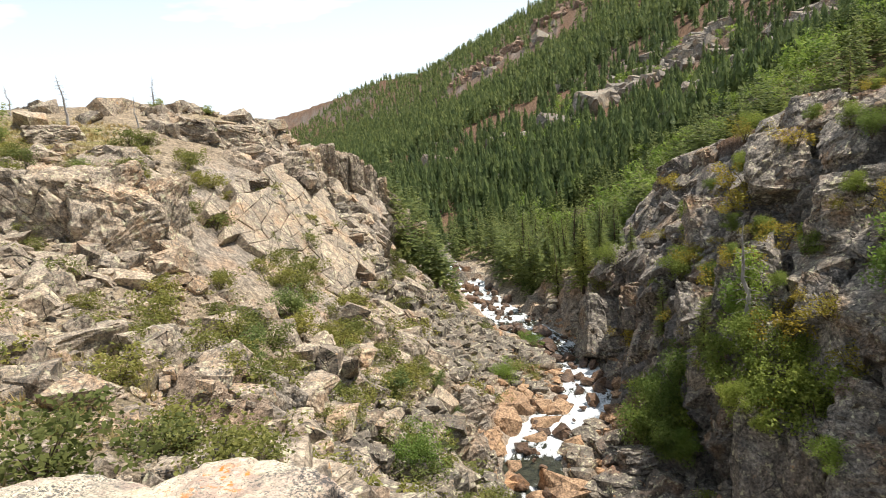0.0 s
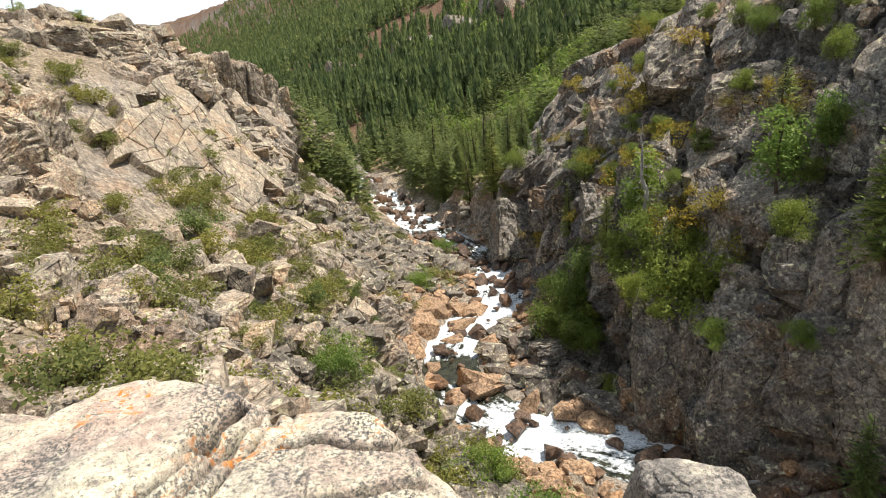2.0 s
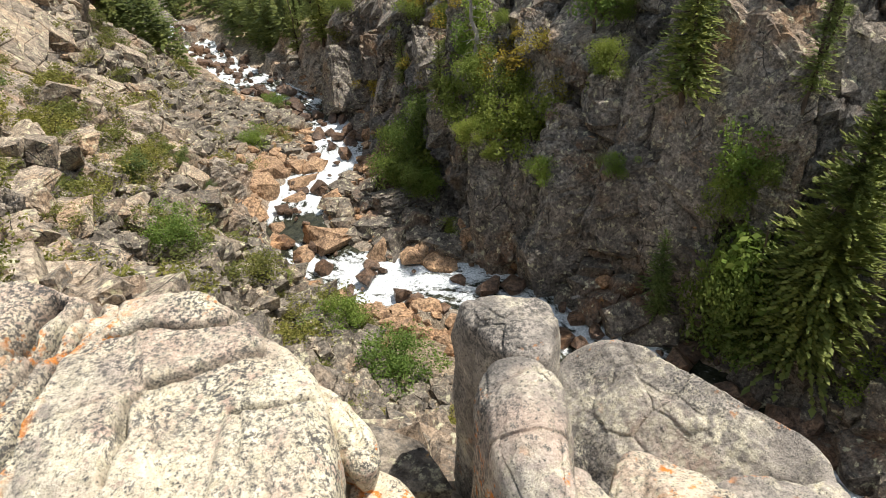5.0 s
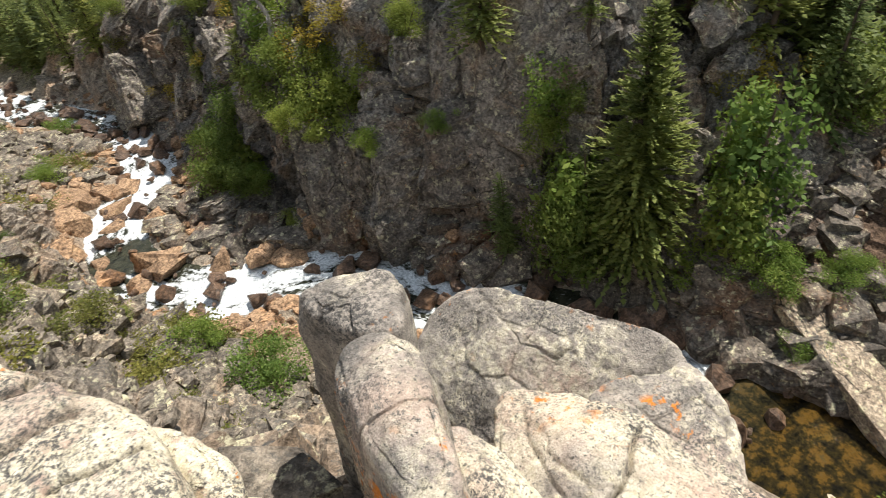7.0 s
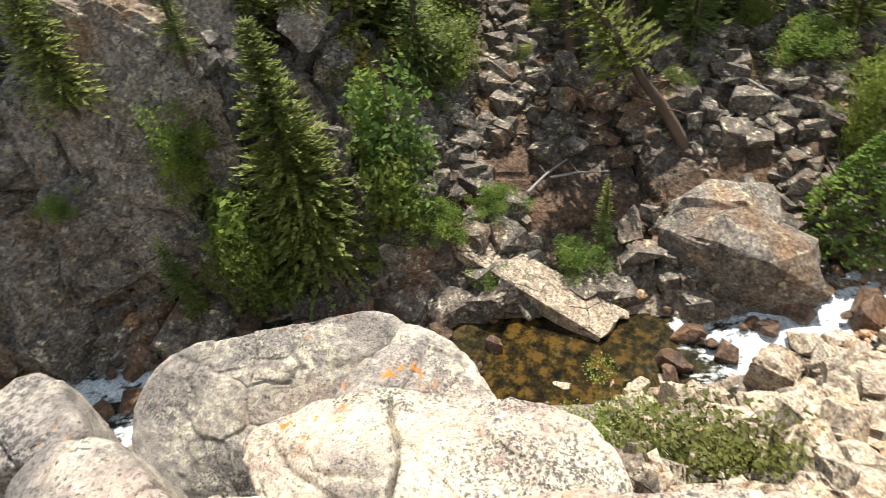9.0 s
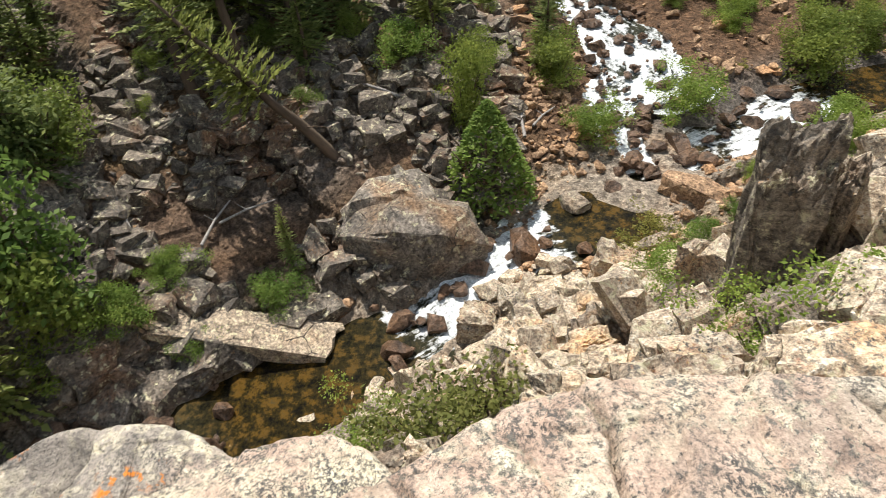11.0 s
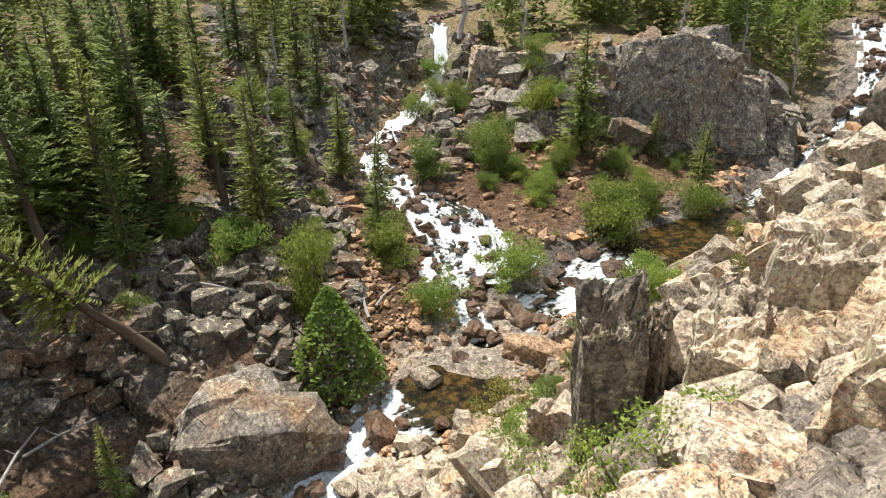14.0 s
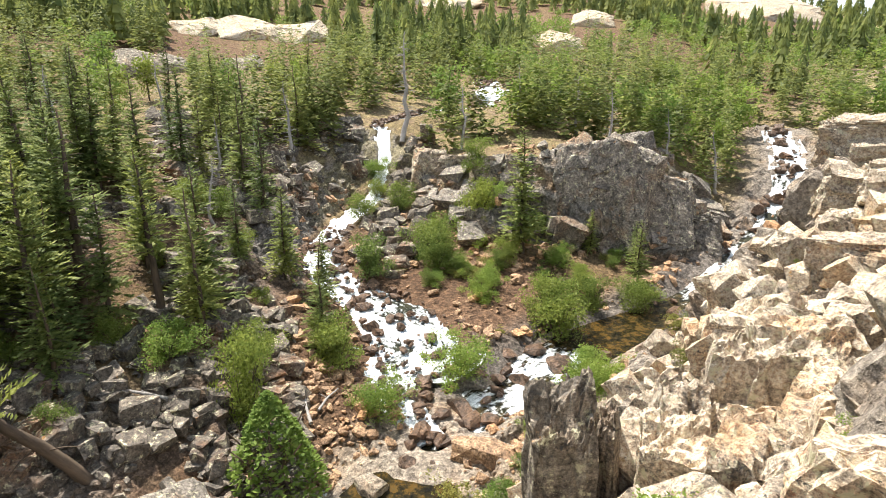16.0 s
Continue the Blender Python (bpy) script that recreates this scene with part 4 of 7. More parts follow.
# landmarks along the water
boulder(18.7, -5.6, 5.8, 3.2, 3.9, -108, 4, CLIFF, "huge dark grey boulder standing in the river", sink=0.25, shape=10, z=0.3)
boulder(19.9, -5.2, 4.0, 2.6, 4.0, -95, -6, CLIFF, "grey granite boulder leaning on a larger one", sink=0.25, shape=11, z=0.4)
boulder(18.3, -12.7, 1.35, 1.1, 1.0, 15, 3, GRANITE, "pale rounded boulder in the pool", sink=0.3, shape=11, z=0.8)
boulder(16.2, -17.2, 3.0, 1.4, 1.3, -150, 5, RIVER_STONE, "long tan boulder below the small fall", sink=0.25, shape=10, z=1.3)
for _x, _y, _sx, _sy, _sz, _t, _k in ((2.0, 38.0, 4.0, 2.6, 1.7, 20, 2), (0.8, 33.4, 3.0, 2.4, 2.0, 70, 5), (4.6, 28.6, 3.0, 2.0, 1.9, 10, 7), (2.7, 28.1, 1.7, 1.0, 1.3, 60, 3), (-0.7, 26.3, 2.0, 1.5, 1.2, 0, 4),
                                      (5.7, 38.5, 2.2, 1.6, 1.4, 40, 1), (-0.5, 36, 2.4, 1.8, 1.4, 80, 8), (6.6, 26.0, 1.9, 1.4, 1.2, 30, 6), (4.4, 36.5, 2.0, 1.5, 1.3, 55, 9), (3.4, 34.5, 1.6, 1.3, 1.0, 5, 0), (1.4, 29.6, 1.8, 1.3, 1.1, 25, 2)):
    boulder(_x, _y, _sx, _sy, _sz, _t, 5, RIVER_STONE, "orange-tan river boulder, smooth and angular", "river boulders", 0.25, _k)
for _i, (_x, _y, _s) in enumerate(((1.4, 35.9, 3.0), (0.5, 33.2, 2.4), (5.3, 38.6, 1.8), (4.4, 38.8, 1.6), (-0.8, 31.7, 2.0), (2.7, 27.9, 1.6), (-0.2, 23.4, 1.5), (-1.6, 23.8, 1.0), (4.4, 28.1, 2.6), (6.2, 25.8, 1.5), (8.7, 23.4, 2.0), (7.9, 24.4, 1.8), (10.4, 13.6, 1.7), (4.5, 20.5, 1.2), (5.9, 17.8, 1.3), (6.8, 20.1, 1.2), (1.1, 26.1, 1.5), (-0.6, 26.1, 1.3), (4.0, 36.3, 1.6), (5.7, 32.9, 1.7), (-0.6, 35.7, 1.6), (1.9, 31.4, 1.4), (0.2, 28.4, 1.2), (2.2, 24.4, 1.1), (3.4, 22.8, 1.2))):
    boulder(_x, _y, _s, _s * 0.75, _s * 0.62, _i * 47 % 180, 6 * math.sin(_i), RIVER_STONE, "blocky orange-tan boulder on the river bank", "bank boulders", 0.25, (10, 1, 11, 4, 6)[_i % 5])
# upright rocks on the near side, above the confluence
# blocks and caps on the left-hand ridge
RIDGE = []
for _x, _y, _sx, _sy, _sz, _t, _k, _tl in ((-17.4, 31.6, 3.8, 3.4, 3.8, 25, 12, 6), (-15.2, 32.6, 2.0, 2.6, 4.2, 40, 13, 14), (-20.0, 31.5, 3.0, 3.0, 4.2, 15, 13, 3), (-18.6, 33.4, 3.0, 2.6, 4.0, 70, 12, -5), (-22.6, 32.0, 3.4, 3.0, 3.8, 35, 6, 0), (-18.3, 54.8, 4.6, 3.2, 2.6, 20, 2, 0), (-21.0, 51.4, 3.6, 3.0, 2.2, 10, 6, 0),
                                           (-28, 44.8, 3.0, 2.0, 1.3, 30, 4, 0), (-14.5, 56, 3.4, 2.6, 2.0, 50, 1, 5), (-11.8, 66.2, 1.6, 2.0, 4.2, 5, 5, 4), (-12.9, 64.6, 1.5, 2.2, 3.6, 20, 2, 8), (-10.6, 67.2, 1.8, 2.0, 4.4, 35, 8, 6), (-9.6, 68.2, 1.6, 2.2, 4.6, 60, 3, 10),
                                           (-8.8, 69.4, 2.0, 2.0, 4.6, 15, 6, 8), (-7.9, 71.2, 1.8, 2.4, 4.2, 75, 1, 6), (-13.8, 62.0, 1.8, 2.4, 2.8, 42, 7, 10), (-6.8, 73.0, 2.2, 2.4, 3.8, 20, 2, 4), (-5.4, 74.8, 2.0, 2.2, 3.4, 50, 5, 4), (-16.4, 47.5, 4.4, 2.2, 1.4, -35, 9, 10), (-12.6, 49, 4.8, 1.6, 1.0, -30, 2, 12)):
    RIDGE.append((_x, _y, _sx, _sy, _sz, _t, _tl))
for _i in range(26):
    _a = -44 + _i * 1.35
    _q = 61 + 3.5 * math.sin(_i * 2.1)
    _x, _y = _q * math.sin(radians(_a)), _q * math.cos(radians(_a))
    boulder(_x, _y, 3.4 + 1.6 * math.sin(_i * 3.3), 2.6, 1.5 + 0.7 * math.sin(_i * 1.7), _i * 37 % 180, 4, GRANITE, "pale weathered granite hump along the ridge crest", "crest blocks", 0.4, _i % 10)
for _x, _y, _sx, _sy, _sz, _t, _k in ((-5.4, 16.6, 2.0, 1.5, 1.6, 20, 1), (-4.0, 17.2, 1.0, 1.0, 1.3, 50, 5), (-3.4, 17.4, 1.1, 0.9, 1.0, 10, 3), (-10.4, 25.4, 1.8, 1.4, 1.8, 0, 2), (-11.4, 22.0, 1.5, 1.2, 1.0, 60, 8), (-9.0, 21.2, 2.1, 1.4, 1.4, 35, 6),
                                      (-8.4, 12.2, 1.4, 1.1, 1.1, 15, 4), (-7.8, 32.2, 1.8, 1.4, 1.2, 80, 7), (-5.0, 35.2, 1.7, 1.2, 0.9, 22, 9), (-0.4, 36.8, 2.2, 1.6, 1.4, 40, 0), (-9.8, 12.6, 1.5, 1.3, 1.2, 70, 5), (-7.0, 18.6, 1.4, 1.0, 1.2, 33, 2), (-12.4, 18.6, 2.0, 1.6, 1.5, 18, 1), (-13.6, 16.8, 1.8, 1.6, 1.8, 48, 6), (-6.6, 21.4, 1.2, 0.9, 1.1, 5, 3)):
    boulder(_x, _y, _sx, _sy, _sz, _t, 8, GRANITE, "grey-beige angular granite boulder on the slope", "slope boulders", 0.3, _k)

# pale outcrops far up the hill upstream
OUTCROPS = ((121.7, -48.8, 10, 6), (119.5, -58.3, 13, 8), (109.9, -63.7, 11, 7), (86.7, -27.1, 8, 6), (84.0, -23.5, 6, 5), (88.0, -31.5, 6, 4.5), (87.8, -41.5, 6, 3.5), (77.9, -100.7, 9, 9), (82.0, -101.5, 6, 6), (97.1, -138.6, 11, 8), (94.8, -219.2, 26, 14), (81.8, -213.6, 24, 13), (149.3, -137.1, 22, 8))
for _i, (_x, _y, _s, _h) in enumerate(OUTCROPS):
    _m = TALUS if 3 <= _i <= 6 else BRIGHT
    boulder(_x, _y, _s, _s * 0.9, _h * 0.6, -math.degrees(math.atan2(_x, _y)) + 10 * math.sin(_i * 2.0), 4 * math.sin(_i * 3.1), _m, "grey bare granite outcrop on the wooded hill" if _m is TALUS else "pale bare granite outcrop among the trees", "hill outcrops", 0.25, (12, 13)[_i % 2], roll=24)

# ---------------------------------------------------------------- loose rock
def joint_block(seed, skew=0.12, broken=0.55):
    """A sharp block as joints leave it: a skewed cuboid with broken corners."""
    g = np.random.default_rng(seed)
    c = np.array([(a, b, d) for a in (-0.5, 0.5) for b in (-0.5, 0.5) for d in (-0.5, 0.5)]) + g.normal(0, skew, (8, 3))
    c[:, 0] += c[:, 2] * g.normal(0, 0.15)
    pts = []
    for q in c:
        if g.uniform() < broken:
            for ax in range(3):
                w = q.copy()
                w[ax] *= g.uniform(0.45, 0.8)
                pts.append(w)
        else:
            pts.append(q)
    bm = bmesh.new()
    for q in pts:
        bm.verts.new(q)
    res = bmesh.ops.convex_hull(bm, input=bm.verts)
    bmesh.ops.delete(bm, geom=list({e for e in res["geom_interior"] + res["geom_unused"] if isinstance(e, bmesh.types.BMVert)}), context="VERTS")
    bmesh.ops.triangulate(bm, faces=bm.faces)
    bm.verts.index_update()
    V, F = np.array([v.co for v in bm.verts]), np.array([[v.index for v in f.verts] for f in bm.faces])
    bm.free()
    return V, F


CHIPS = [joint_block(300 + k) for k in range(6)] + [hull_rock(310 + k, 9, 6.0) for k in range(4)]
COBBLES = [hull_rock(340 + k, 18, 2.6 + 0.4 * (k % 3)) for k in range(9)]
SLABS = [joint_block(360 + k) for k in range(8)]
NUGGETS = [joint_block(380 + k) for k in range(12)]


def refine(VF, cuts, rough, seed):
    """Break a block's faces into small uneven steps, as jointed rock weathers."""
    bm = bmesh.new()
    vs = [bm.verts.new(q) for q in VF[0]]
    for f in VF[1]:
        bm.faces.new([vs[k] for k in f])
    bmesh.ops.recalc_face_normals(bm, faces=bm.faces)
    for _ in range(cuts):
        bmesh.ops.subdivide_edges(bm, edges=bm.edges, cuts=1, use_grid_fill=True)
        bmesh.ops.triangulate(bm, faces=bm.faces)
    bm.normal_update()
    bm.verts.index_update()
    V, N = np.array([v.co for v in bm.verts]), np.array([v.normal for v in bm.verts])
    F = np.array([[v.index for v in f.verts] for f in bm.faces])
    bm.free()
    q, gap = blocks(V * (2.2, 2.2, 2.6) + seed, seed)
    q2, gap2 = blocks(V * (5.5, 5.5, 6.5) + seed, seed + 3)
    return V + N * (rough * (1.1 * (q - 0.5) + 0.5 * (q2 - 0.5) + 0.8 * fbm(V * 4 + seed, 3, seed) - 0.4 * (gap < 0.07) - 0.2 * (gap2 < 0.08)))[:, None], F


CRAGS = [refine(joint_block(400 + k, 0.07, 0.75), 3, 0.11, 40 + k) for k in range(8)]
CLIFFS = [refine(joint_block(470 + k, 0.1, 0.7), 4, 0.085, 80 + k) for k in range(7)]
CRAG_AT = len(BOULDERS)
BOULDERS += CRAGS
for _i, (_x, _y, _sx, _sy, _sz) in enumerate(((5.6, -9.3, 1.0, 0.8, 1.5), (6.2, -12.0, 1.0, 0.9, 2.4), (4.3, -9.9, 1.2, 1.0, 1.9), (6.7, -15.3, 2.4, 1.6, 2.4), (5.4, -15.4, 2.2, 1.8, 2.4), (7.0, -7.7, 1.1, 0.9, 2.9),
                                            (6.5, -11.2, 1.2, 0.9, 2.4), (5.5, -11.7, 1.1, 0.8, 1.8), (7.6, -19.3, 2.3, 1.6, 2.6), (4.9, -16.8, 2.8, 2.0, 2.1), (9.1, -23.1, 2.2, 1.6, 2.1), (8.1, -25.8, 2.2, 1.6, 2.1), (7.0, -25.6, 2.0, 1.6, 1.9), (8.5, -32.9, 3.6, 2.6, 2.6), (4.1, -13.3, 2.2, 1.6, 1.8),
                                            (2.7, -10.6, 2.0, 1.6, 1.9), (2.2, -12.2, 1.6, 1.4, 1.5), (3.8, -10.9, 1.4, 1.2, 2.1), (5.6, -21.6, 2.4, 2.0, 1.6), (8.4, -24.2, 1.4, 1.2, 1.3), (5.2, -9.7, 1.0, 0.8, 1.3), (4.4, -9.0, 1.1, 0.9, 1.5), (8.6, -9.9, 1.1, 0.9, 2.0), (13.8, -11.6, 2.0, 1.4, 1.8),
                                            (14.1, -6.3, 1.6, 1.2, 1.5), (13.2, -8.4, 1.5, 1.2, 1.5), (10.3, -5.6, 1.4, 1.1, 1.5), (6.1, -5.9, 1.0, 0.8, 1.1), (6.2, -18.0, 2.0, 1.6, 1.7), (3.6, -18.2, 2.4, 2.0, 1.6), (6.6, -22.8, 2.2, 1.8, 1.7), (7.6, -28.8, 2.8, 2.0, 2.1), (5.6, -27.6, 2.6, 2.0, 1.7), (1.2, -10.0, 1.8, 1.4, 1.9),
                                            (11.4, -9.4, 1.5, 1.1, 1.4), (12.2, -10.6, 1.6, 1.2, 1.4), (9.6, -8.2, 1.3, 1.0, 1.6), (11.9, -7.0, 1.4, 1.1, 1.3), (8.0, -6.4, 1.0, 0.9, 1.3), (9.3, -21.2, 1.8, 1.4, 1.9), (6.9, -13.4, 1.4, 1.1, 2.0), (5.0, -13.8, 1.5, 1.2, 1.7), (2.2, -2.2, 0.9, 0.7, 1.0), (2.9, -2.9, 1.0, 0.8, 1.2), (2.0, -3.4, 1.1, 0.8, 1.1), (3.6, -2.2, 0.9, 0.8, 1.1), (3.2, -4.2, 1.1, 0.9, 1.3), (4.4, -3.6, 1.1, 0.8, 1.2), (2.1, -4.9, 1.2, 1.0, 1.3), (4.4, -5.2, 1.1, 0.9, 1.2), (5.2, -2.6, 1.0, 0.8, 1.0), (1.3, -5.6, 1.3, 1.0, 1.4), (5.4, -4.4, 1.0, 0.8, 1.1))):
    _a = -math.degrees(math.atan2(_x, _y))
    _sx, _sy = _sx * 0.82, _sy * 0.9
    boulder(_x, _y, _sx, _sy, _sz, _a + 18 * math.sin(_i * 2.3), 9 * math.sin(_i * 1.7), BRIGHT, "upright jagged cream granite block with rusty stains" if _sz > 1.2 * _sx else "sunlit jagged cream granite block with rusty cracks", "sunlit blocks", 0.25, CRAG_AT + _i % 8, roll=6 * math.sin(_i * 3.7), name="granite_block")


# the shaded cliff's own buttresses, walls and ledges: bearing, distance, height of the middle, width, depth, height, lean back, turn
CLIFF_AT = len(BOULDERS)
BOULDERS += CLIFFS
BUTTRESSES = ((27.6, 26.0, 0.6, 2.9, 2.6, 6.6, 14, 8), (29.6, 26.6, 2.6, 1.2, 1.6, 3.6, 10, -14), (31.6, 25.4, 1.8, 2.4, 2.4, 5.2, 12, -20), (36.6, 24.4, 1.6, 4.6, 2.6, 6.0, 17, 12), (32.4, 23.4, -0.4, 2.1, 1.8, 2.9, 8, 25), (35.0, 26.2, 4.7, 3.6, 2.6, 2.4, 28, -6),
              (38.3, 25.3, 7.0, 2.5, 2.2, 2.4, 34, 12), (47.6, 24.0, 7.9, 4.6, 2.6, 6.4, 12, -8), (43.2, 24.5, 6.6, 3.2, 2.6, 5.0, 16, -14), (51.4, 24.2, 6.8, 3.0, 2.4, 5.4, 12, 16), (41.6, 23.6, 3.3, 3.8, 2.6, 5.0, 15, 8), (46.6, 22.9, 2.8, 3.2, 2.4, 4.6, 14, -10),
              (12.6, 48.6, -1.2, 5.0, 3.4, 7.5, 14, 10), (16.4, 46.0, 1.4, 4.4, 3.4, 6.5, 18, -12), (21.3, 34.4, 5.2, 3.6, 2.8, 5.0, 20, 8), (18.6, 30.0, -1.3, 7.2, 3.4, 2.4, 16, 6), (32.8, 28.6, 6.4, 3.2, 2.6, 3.4, 22, -16), (32.2, 32.6, 10.8, 5.2, 3.4, 6.2, 20, 6), (41.8, 28.0, 10.8, 5.0, 3.2, 6.2, 18, -8),
              (36.8, 30.0, 11.2, 4.4, 3.2, 5.4, 22, 14), (25.2, 32.2, 7.6, 4.2, 3.0, 5.4, 18, -10), (22.4, 40.5, 8.6, 5.0, 3.4, 6.0, 22, 12), (27.6, 38.5, 12.6, 5.4, 3.4, 5.6, 24, -8), (18.6, 42.5, 4.6, 4.2, 3.2, 5.6, 18, 8), (24.0, 28.6, 1.6, 2.6, 2.2, 3.6, 15, 18), (55.6, 24.8, 8.6, 3.4, 2.6, 5.0, 14, -12), (58.4, 27.0, 11.5, 4.0, 2.8, 5.0, 18, 10),
              (46.0, 29.6, 14.2, 4.6, 3.0, 5.0, 20, 8), (52.4, 28.8, 13.6, 4.2, 3.0, 5.0, 18, -10), (30.0, 42.0, 14.6, 5.0, 3.4, 4.6, 22, 6))
for _i, (_a, _q, _z, _w, _d, _h, _lean, _t) in enumerate(BUTTRESSES):
    if _q > 26.5:
        _q, _w, _h, _lean = _q + 0.9, _w * 0.62, _h * 0.62, _lean + 12
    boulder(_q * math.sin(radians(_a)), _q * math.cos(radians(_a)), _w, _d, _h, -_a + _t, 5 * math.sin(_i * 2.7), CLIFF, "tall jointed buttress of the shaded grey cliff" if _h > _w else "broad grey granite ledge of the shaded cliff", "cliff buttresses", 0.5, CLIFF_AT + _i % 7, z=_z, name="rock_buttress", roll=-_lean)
for _i, (_x, _y, _sx, _sy, _sz, _t, _tl) in enumerate(RIDGE):
    boulder(_x, _y, _sx, _sy, _sz, _t, _tl, GRANITE, "weathered grey-tan granite block on the ridge", "ridge blocks", 0.25, CLIFF_AT + _i % 7)
# upright rocks on the near side, above the confluence
BOULDERS += [refine(joint_block(491 + k, 0.06, 0.5), 4, 0.08, 130 + k) for k in range(3)]
for _i, (_x, _y, _w, _d, _h, _z, _t, _tl, _m, _lab) in enumerate(((6.75, -9.2, 1.2, 1.0, 6.4, 8.0, 4, -5, TALUS, "tall dark upright granite pillar with cracks"), (6.35, -10.3, 0.6, 0.8, 5.0, 8.0, -8, -6, GRANITE, "slender upright granite block beside a pillar"), (5.9, -11.6, 1.0, 0.9, 4.6, 9.0, 14, 9, BRIGHT, "leaning upright cream granite block"),
                                                                  (5.1, -10.3, 1.1, 0.9, 3.6, 9.2, -10, -5, BRIGHT, "upright cream granite block"), (5.4, -12.9, 1.2, 1.0, 4.4, 9.6, 10, 4, BRIGHT, "upright cream granite block"), (3.4, -9.6, 1.5, 1.2, 3.6, 10.4, -6, 4, BRIGHT, "squared tan granite block with a rusty face"), (4.3, -13.4, 1.7, 1.2, 3.8, 10.4, 8, -4, BRIGHT, "squared tan granite block with a rusty face"),
                                                                  (2.5, -10.2, 1.3, 1.1, 3.4, 11.0, 12, 3, BRIGHT, "squared tan granite block with a rusty face"), (3.2, -12.0, 1.2, 1.0, 3.2, 10.9, -12, 5, BRIGHT, "squared tan granite block with a rusty face"))):
    boulder(_x, _y, _w, _d, _h, -math.degrees(math.atan2(_x, _y)) + _t, _tl, _m, _lab, "upright rocks", 0.5, len(BOULDERS) - 3 + _i % 3, z=_z, name="rock_pillar", roll=3)
BOULDERS.append(refine(joint_block(431, 0.06, 0.4), 3, 0.035, 51))
boulder(17.2, 1.7, 6.2, 1.5, 0.8, 68, -16, GRANITE, "long flat grey slab lying at the pool's edge", sink=0.1, shape=len(BOULDERS) - 1, z=0.4, roll=-6)
# the dark wall and ledges of the knob between the creeks
for _i, (_a, _q, _z, _w, _d, _h, _lean, _t) in enumerate(((145.0, 50.4, 7.0, 5.2, 3.0, 8.2, 8, 14), (148.8, 51.0, 7.4, 4.2, 3.0, 8.0, 8, -10), (152.0, 52.0, 5.4, 4.2, 3.0, 6.4, 14, 12), (154.6, 52.4, 3.6, 3.4, 3.0, 4.4, 20, -8), (141.4, 50.4, 6.4, 3.0, 2.6, 6.0, 10, -14), (149.6, 54.0, 10.6, 2.6, 2.2, 2.6, 4, 20), (131.0, 54.5, 8.6, 2.6, 2.2, 3.0, 8, 10), (133.6, 53.6, 8.8, 3.2, 2.2, 2.0, 10, -8),
                                                          (136.6, 52.6, 8.8, 3.6, 2.4, 2.2, 12, 14), (139.2, 51.8, 8.6, 2.8, 2.2, 2.6, 10, -12))):
    boulder(_q * math.sin(radians(_a)), _q * math.cos(radians(_a)), _w, _d, _h, -_a + _t, 4 * math.sin(_i * 2.1), CLIFF if _i < 6 else GRANITE, "dark grey rock wall of the knob between the creeks" if _h > _w else "tan jointed ledge block on the knob", "knob rocks", 0.5, CLIFF_AT + (_i + 3) % 7, z=_z, name="rock_wall" if _h > _w else "ledge_block", roll=-_lean)


PIECES = {}
ROUGH = [refine(joint_block(600 + k, 0.13, 0.85), 2, 0.06, 90 + k) for k in range(10)]
COARSE = [refine(joint_block(620 + k, 0.13, 0.8), 1, 0.05, 110 + k) for k in range(10)]
ROUNDED = [hull_rock(630 + k, 26 + k % 4, 3.2, 0.05, 2, 0.0) for k in range(5)] + [hull_rock(640 + k, 12, 4.5, 0.05, 2, 0.0) for k in range(5)]


PLATES = [refine(joint_block(440 + k), 2, 0.07, 60 + k) for k in range(8)]


def pick_out(shapes, loc, scale, turn, mat, label, most):
    """The largest pieces of a scatter stand as rocks of their own; returns what is left."""
    order = np.argsort(-scale.prod(1))
    g = np.random.default_rng(len(loc))
    for i in order[:most]:
        k = int(g.integers(0, len(shapes)))
        key = (id(shapes[k][0]), mat.name)
        if key not in PIECES:
            PIECES[key] = as_mesh("boulder", shapes[k], mat)
        ob = new({"grey_granite": "cliff_block", "shade_talus_granite": "dark_block", "talus_granite": "talus_block", "river_stone": "river_boulder", "rust_granite": "crag"}.get(mat.name, "boulder"), PIECES[key])
        m = np.eye(4)
        m[:3, :3] = turn[i] * scale[i]
        m[:3, 3] = loc[i]
        ob.matrix_basis = Matrix(m.tolist())
        tagged(ob, label, "rock", "loose boulders")
    return order[most:]


SINGLE = {"shade_talus_granite": "grey-brown talus block, coloured dark for shade", "grey_granite": "dark grey angular block on the shaded slope", "talus_granite": "grey-beige angular talus boulder on the dry slope", "pale_granite": "cream sunlit granite boulder", "granite": "tan granite block on the sunny ridge", "river_stone": "orange-tan boulder beside the river"}


